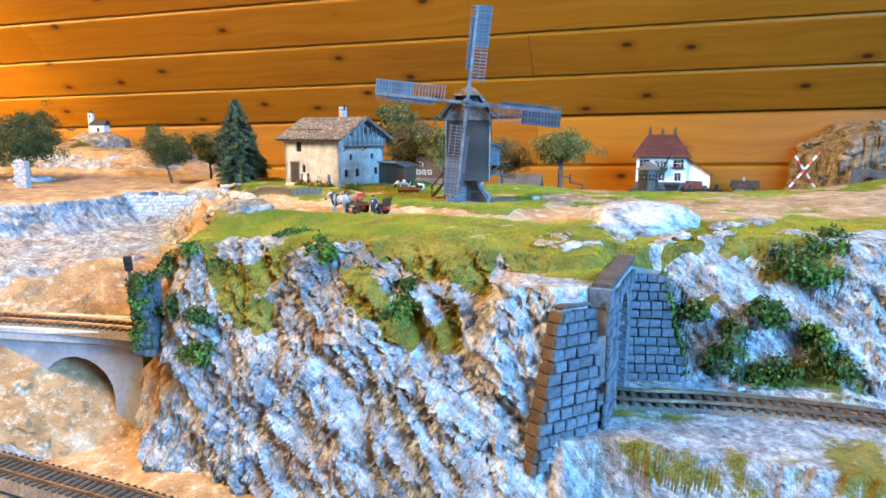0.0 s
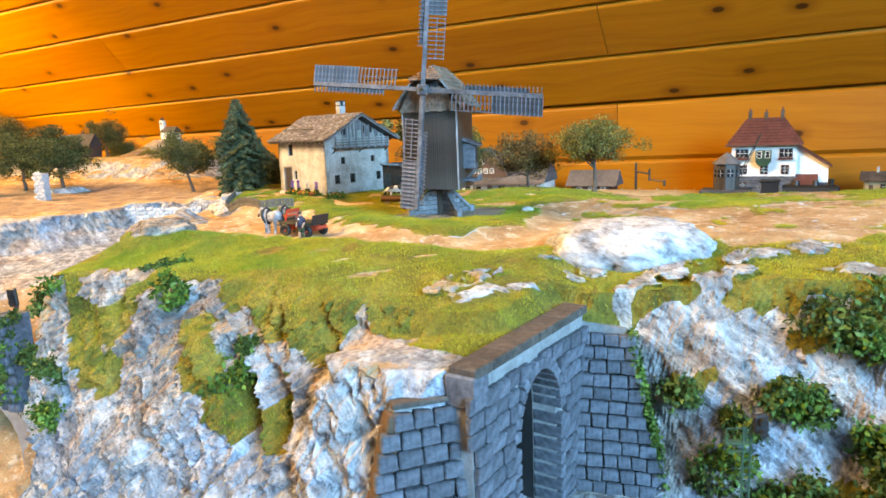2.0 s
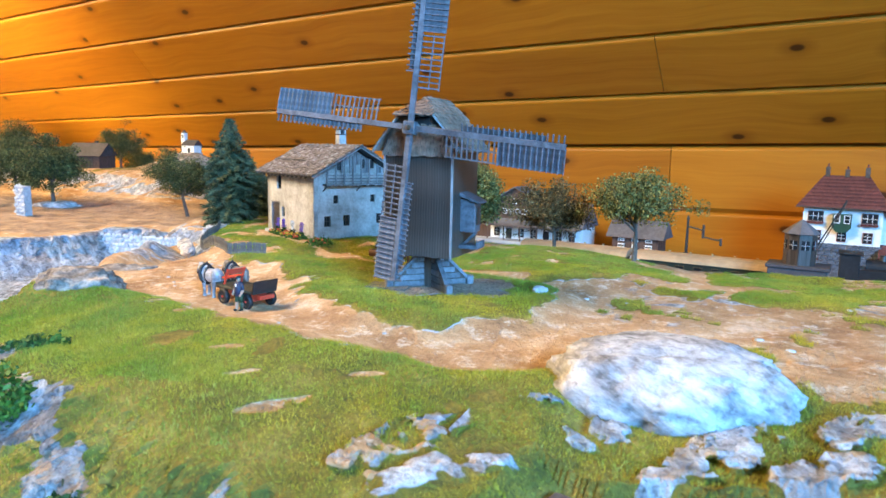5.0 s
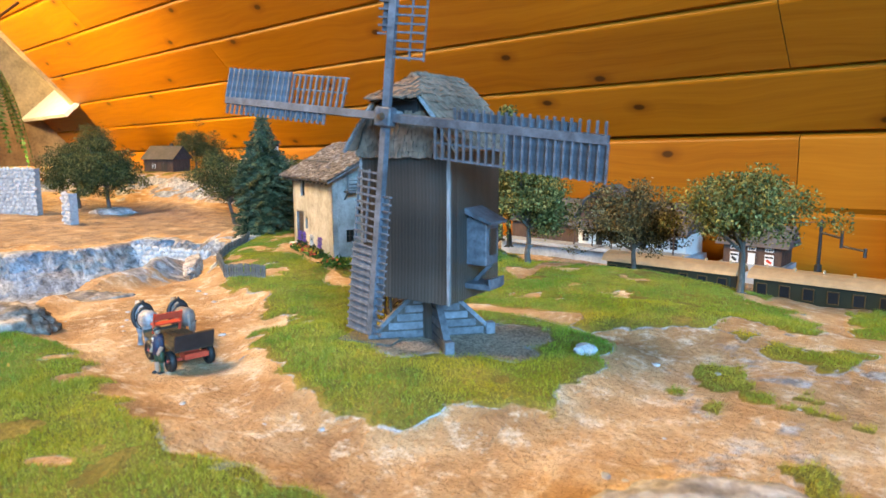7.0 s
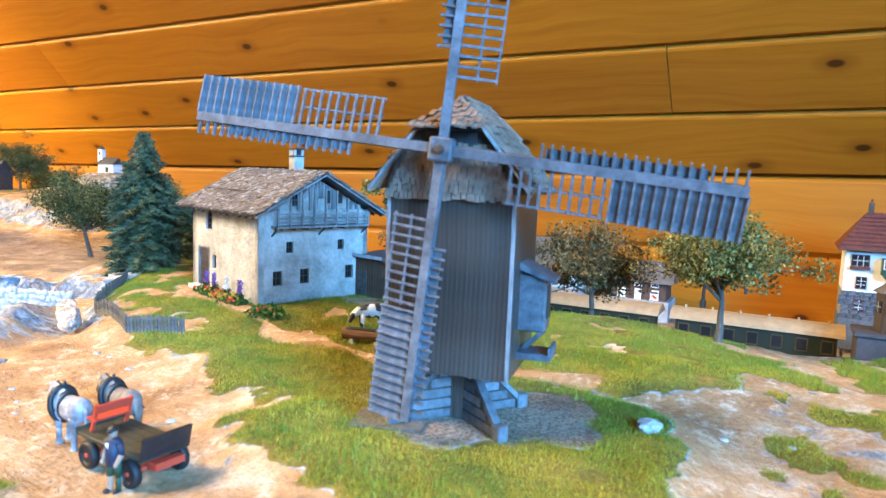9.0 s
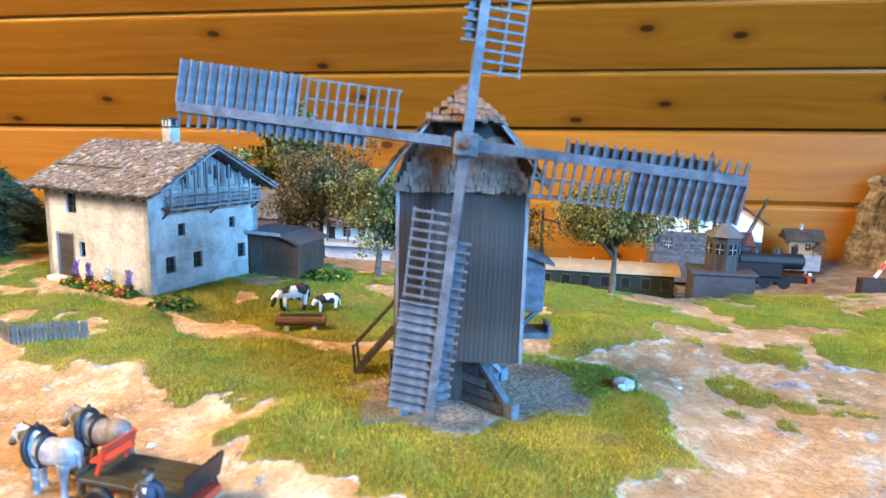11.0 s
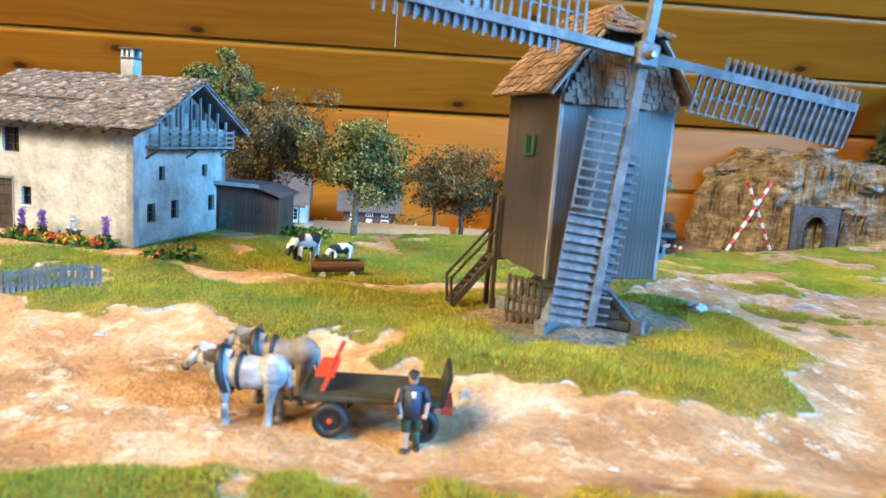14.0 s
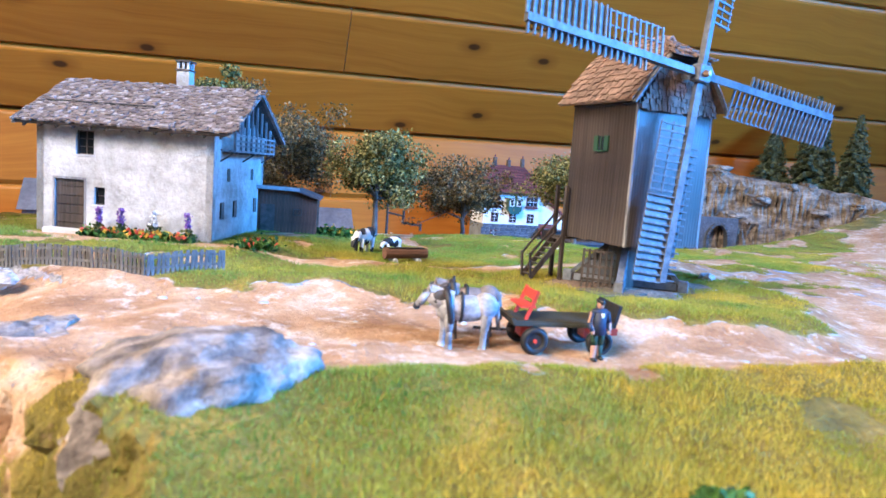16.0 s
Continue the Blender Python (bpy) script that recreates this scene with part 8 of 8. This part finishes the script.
def build_goods_shed():
    x, y = yard(0.117, 1.40)
    s = thing("goods_shed", pose(x, y, 1.034, 0, 0, SLOPE), "dark brown goods shed model with grey roof and enamel posters", "shed")
    W, D = 0.070, 0.046
    part("wall", B(W, D, 0.026, W / 2, D / 2, 0.013), M_BROWNWALL, s)
    part("foundation", B(W + 0.01, D + 0.01, 0.026, W / 2, D / 2, -0.0125), M_CONCRETE, s)
    bm = prism(bmesh.new(), [(-0.007, 0.024), (D / 2, 0.050), (D + 0.007, 0.024)], -0.009, W + 0.009)
    bm.transform(Matrix(((0, 1, 0, 0), (1, 0, 0, 0), (0, 0, 1, 0), (0, 0, 0, 1))))
    bmesh.ops.recalc_face_normals(bm, faces=bm.faces)
    part("roof", bm, M_SLATE, s)
    part("door", B(0.0085, 0.0010, 0.0145, 0.035, -0.0006, 0.0075), M_WHITE, s, "white painted door")
    for dx, mt in ((0.014, M_BLACK), (0.056, M_BLACK)):
        p = part("poster", B(0.0105, 0.0010, 0.0130, dx, -0.0006, 0.0078), M_WHITE, s, "white enamel poster with dark bars")
        part("poster_bar", B(0.0090, 0.0006, 0.0022, dx, -0.0013, 0.0112), mt, p)
        part("poster_mark", B(0.0070, 0.0006, 0.0030, dx, -0.0013, 0.0058, pose(0, 0, 0, 0, 35, 0)), M_RED if dx > 0.03 else M_BLACK, p)
    for dx in (0.014, 0.035, 0.056):
        win(s, dx, 0.0185, 0.0090, 0.0034, M_WHITE, (2, 0))


build_goods_shed()


def build_water_crane():
    w = thing("water_crane", pose(0.2206, 1.2955, 1.046, 0, 0, SLOPE), "black cast-iron water crane with a jointed arm", "water crane")
    part("column", rod(bmesh.new(), (0, 0, 0), (0, 0, 0.050), 0.0021, 0.0017, 10), M_BLACK, w)
    part("cap", rod(bmesh.new(), (0, 0, 0.050), (0, 0, 0.055), 0.0026, 0.0008, 10), M_BLACK, w)
    part("arm", rod(bmesh.new(), (0, 0, 0.040), (0.022, -0.004, 0.036), 0.0015, 0.0013, 8), M_BLACK, w)
    part("elbow", rod(bmesh.new(), (0.022, -0.004, 0.044), (0.022, -0.004, 0.025), 0.0018, 0.0018, 8), M_BLACK, w)
    part("spout", rod(bmesh.new(), (0.022, -0.004, 0.027), (0.046, -0.008, 0.024), 0.0013, 0.0013, 8), M_BLACK, w)
    part("nozzle", rod(bmesh.new(), (0.046, -0.008, 0.027), (0.046, -0.008, 0.017), 0.0017, 0.0020, 8), M_BLACK, w)
    part("base", rod(bmesh.new(), (0, 0, -0.034), (0, 0, 0.003), 0.0045, 0.0038, 12), M_BLACK, w)


build_water_crane()


def build_hut():
    x, y = yard(0.535, 1.42)
    M_OCHRE = simple("ochre_plaster", (0.50, 0.36, 0.20), 0.85, 0.15, 200)
    s = thing("lineside_hut", pose(x, y, 1.046, 0, 0, SLOPE) @ pose(0.010, 0, 0) @ Matrix.Diagonal((0.74, 0.74, 0.80, 1)), "small ochre lineside hut model with brown overhanging roof", "hut")
    part("wall", B(0.050, 0.036, 0.026, 0.025, 0.018, 0.013), M_OCHRE, s)
    part("foundation", B(0.056, 0.042, 0.026, 0.025, 0.018, -0.0125), M_CONCRETE, s)
    bm = prism(bmesh.new(), [(-0.008, 0.024), (0.018, 0.041), (0.044, 0.024)], -0.008, 0.058)
    bm.transform(Matrix(((0, 1, 0, 0), (1, 0, 0, 0), (0, 0, 1, 0), (0, 0, 0, 1))))
    bmesh.ops.recalc_face_normals(bm, faces=bm.faces)
    part("roof", bm, M_COPING, s)
    part("chimney", B(0.0045, 0.0045, 0.010, 0.022, 0.018, 0.044), M_WHITESTONE, s)
    part("door", B(0.0075, 0.0010, 0.017, 0.010, -0.0006, 0.0085), M_BROWNWALL, s)
    win(s, 0.030, 0.009, 0.0075, 0.0095, M_BROWNWALL, (1, 1))
    pr = part("porch", prism(bmesh.new(), [(0.034, 0.012), (0.0455, 0.022), (0.057, 0.012)], -0.014, 0.002), M_COPING, s)
    for dx in (0.036, 0.055):
        part("porch_post", B(0.0014, 0.0014, 0.013, dx, -0.012, 0.0065), M_BROWNWALL, pr)


build_hut()


def build_cross():
    c = thing("crossing_sign", pose(0, 0, 0), "large red and white striped crossed poles on dark feet", "crossing sign")
    L, R = Vector((0.544, 1.110, 1.050)), Vector((0.640, 1.128, 1.048))
    up = Vector((0, 0, 0.088))
    for a, b in ((L, L.lerp(R, 0.80) + up), (R, L.lerp(R, 0.26) + up)):
        n = 12
        for i in range(n):
            part("stripe", rod(bmesh.new(), a.lerp(b, i / n), a.lerp(b, (i + 1) / n), 0.0021, 0.0021, 8), M_RED if i % 2 else M_WHITE, c)
        part("foot", B(0.030, 0.016, 0.026, a.x, a.y, a.z - 0.0145, pose(0, 0, 0, 0, 0, SLOPE), 0.001), M_DARKSLATE, c)


build_cross()


# ---- barn and chapel on the western hill ----
def build_barn():
    x, y = -0.895, 1.345
    b = thing("barn", pose(x, y, gz(x, y) - 0.002, 0, 0, 6) @ Matrix.Scale(0.78, 4), "dark brown timber barn model with a grey roof", "barn")
    part("wall", B(0.085, 0.060, 0.034, 0.0425, 0.03, 0.017), M_BROWNWALL, b)
    bm = prism(bmesh.new(), [(-0.006, 0.032), (0.030, 0.064), (0.066, 0.032)], -0.006, 0.091)
    bm.transform(Matrix(((0, 1, 0, 0), (1, 0, 0, 0), (0, 0, 1, 0), (0, 0, 0, 1))))
    bmesh.ops.recalc_face_normals(bm, faces=bm.faces)
    part("roof", bm, M_DARKSLATE, b)
    for i in range(14):
        part("board", B(0.0050, 0.0010, 0.033, 0.003 + i * 0.0061, -0.0004, 0.0165), M_BROWNWALL, b)
    part("door", B(0.016, 0.0012, 0.024, 0.060, -0.0014, 0.012), M_MILLWOOD, b)
    win(b, 0.030, 0.012, 0.008, 0.009, M_WHITE, (1, 1), -0.0014)
    part("chimney", B(0.006, 0.006, 0.012, 0.055, 0.034, 0.064), M_COPING, b)


def build_chapel():
    x, y, z = -0.800, 1.555, 1.168
    c = thing("chapel", pose(x, y, z - 0.002, 0, 0, -8) @ Matrix.Diagonal((0.85, 0.85, 0.92, 1)), "tiny white chapel model with a belfry and slate roof", "chapel")
    part("foundation", B(0.046, 0.030, 0.030, 0.021, 0.013, -0.014), M_WHITESTONE, c)
    part("nave", B(0.040, 0.026, 0.018, 0.022, 0.013, 0.009), M_WHITE, c)
    bm = prism(bmesh.new(), [(-0.003, 0.017), (0.013, 0.030), (0.029, 0.017)], 0.0, 0.045)
    bm.transform(Matrix(((0, 1, 0, 0), (1, 0, 0, 0), (0, 0, 1, 0), (0, 0, 0, 1))))
    bmesh.ops.recalc_face_normals(bm, faces=bm.faces)
    part("roof", bm, M_DARKSLATE, c)
    t = part("belfry", B(0.011, 0.011, 0.046, -0.001, 0.013, 0.023), M_WHITE, c)
    part("belfry_roof", rod(bmesh.new(), (-0.001, 0.013, 0.046), (-0.001, 0.013, 0.054), 0.0085, 0.0005, 4), M_DARKSLATE, t)
    part("bell_opening", B(0.0045, 0.0008, 0.007, -0.001, 0.0072, 0.038), M_DARK, t)
    part("doorway", B(0.008, 0.0008, 0.011, 0.026, -0.0004, 0.0055), M_DARK, c)


rock("rock_mound", -0.775, 1.545, 1.100, 0.068, 0.06, 0.092, 10, 16, "steep grey masonry-like rock mound under the chapel", M_GREYROCK, 5, 0.12)
build_barn()
build_chapel()


# ---- skylight and hanging fern at the west end ----
def build_skylight():
    s = thing("window_1", ROOF, "roof window with a grey frame and white sill, daylight behind", "window", kind="structure")
    u0, u1, v0, v1 = -2.62, -1.905, GROOVE + BOARD, GROOVE + 8 * BOARD
    for u in (u0 - 0.012, u1 + 0.012):
        part("reveal", B(0.022, v1 - v0 + 0.04, 0.20, u, (v0 + v1) / 2, -0.105), M_WHITE, s)
    for v in (v0 - 0.004, v1 + 0.012):
        part("reveal", B(u1 - u0 + 0.044, 0.022, 0.20, (u0 + u1) / 2, v, -0.118), M_WHITE, s)
    for u in (u0 + 0.03, u1 - 0.03):
        part("sash", B(0.06, v1 - v0, 0.04, u, (v0 + v1) / 2, -0.19), M_CONCRETE, s)
    for v in (v0 + 0.03, v1 - 0.03):
        part("sash", B(u1 - u0 - 0.12, 0.06, 0.04, (u0 + u1) / 2, v, -0.19), M_CONCRETE, s)
    part("sill", B(u1 - u0 + 0.06, 0.012, 0.07, (u0 + u1) / 2, v0 + 0.002, 0.018), M_WHITE, s)
    for u in (u1 + 0.006, u0 - 0.006):
        part("trim", B(0.012, v1 - v0 + 0.02, 0.012, u, (v0 + v1) / 2, 0.004), M_PINEWALL, s)
    m, nt, b = mat("bright_overcast_sky", 1.0)
    em = node(nt, "Emission", {"Color": (0.78, 0.90, 1.0, 1.0), "Strength": 1.3})
    nt.links.new(em.outputs[0], nt.nodes["Material Output"].inputs[0])
    back = part("backdrop", B(3.0, 3.0, 0.02), m)
    back.matrix_world = ROOF @ pose(-2.4, 0.6, -0.9)
    tagged(back, "plain bright overcast sky outside the roof window", "sky", kind="structure")


build_skylight()


def build_fern():
    rng = np.random.default_rng(90)
    f = thing("hanging_fern", ROOF @ pose(-2.30, 0.24, 0.13), "bright green hanging fern below the roof window", "plant")
    f.matrix_world = Matrix.Translation((-1.625, 1.43, 1.375))
    part("pot", rod(bmesh.new(), (0, 0, -0.06), (0, 0, 0.02), 0.05, 0.07, 16), M_WHITE, f)
    bracket = part("wall_hook", beam(bmesh.new(), (0, 0, 0.02), (-0.02, 0.30, 0.26), 0.006, 0.006), M_BLACK, f)
    tris = []
    for k in range(34):
        a, ln = rng.uniform(0, 6.28), rng.uniform(0.16, 0.28)
        d = np.array([math.cos(a), math.sin(a), 0])
        t = np.linspace(0.05, 1, 46)
        p = np.stack([d[0] * ln * 0.62 * np.sqrt(t), d[1] * ln * 0.62 * np.sqrt(t), 0.03 + 0.06 * t - ln * 1.25 * t**2], -1)
        side = np.array([-d[1], d[0], 0])
        for s in (-1, 1):
            w = 0.022 * np.sin(np.pi * np.clip(t, 0.06, 0.96)) + 0.006
            tip = p + side * (s * w)[:, None] + np.array([0, 0, -0.008])
            tris.append(np.stack([p, np.roll(p, -1, 0), tip], 1)[:-1])
    tri_cloud("frond", np.vstack(tris), M_FERN, f)


build_fern()
# unseen window frames added for the room's lamps; only the first stands at one
for nm, m, w, h in (("added_frame_2", look((1.308, -0.96, 1.725), (0.05, 0.65, 1.10)), 1.0, 1.1), ("added_frame_3", look((-0.353, -0.36, 2.51), (0.0, 0.72, 1.10)), 1.1, 1.1), ("added_frame_4", look((-2.41, 0.55, 1.75), (-0.6, 1.05, 1.22)), 0.9, 0.9)):
    s = thing(nm, m, "white window frame added out of view", "window", kind="structure")
    for x in (-w / 2 - 0.03, w / 2 + 0.03):
        part("window_frame", B(0.06, h + 0.12, 0.05, x, 0, 0.01), M_WHITE, s)
    for y in (-h / 2 - 0.03, h / 2 + 0.03):
        part("window_frame", B(w, 0.06, 0.05, 0, y, 0.01), M_WHITE, s)
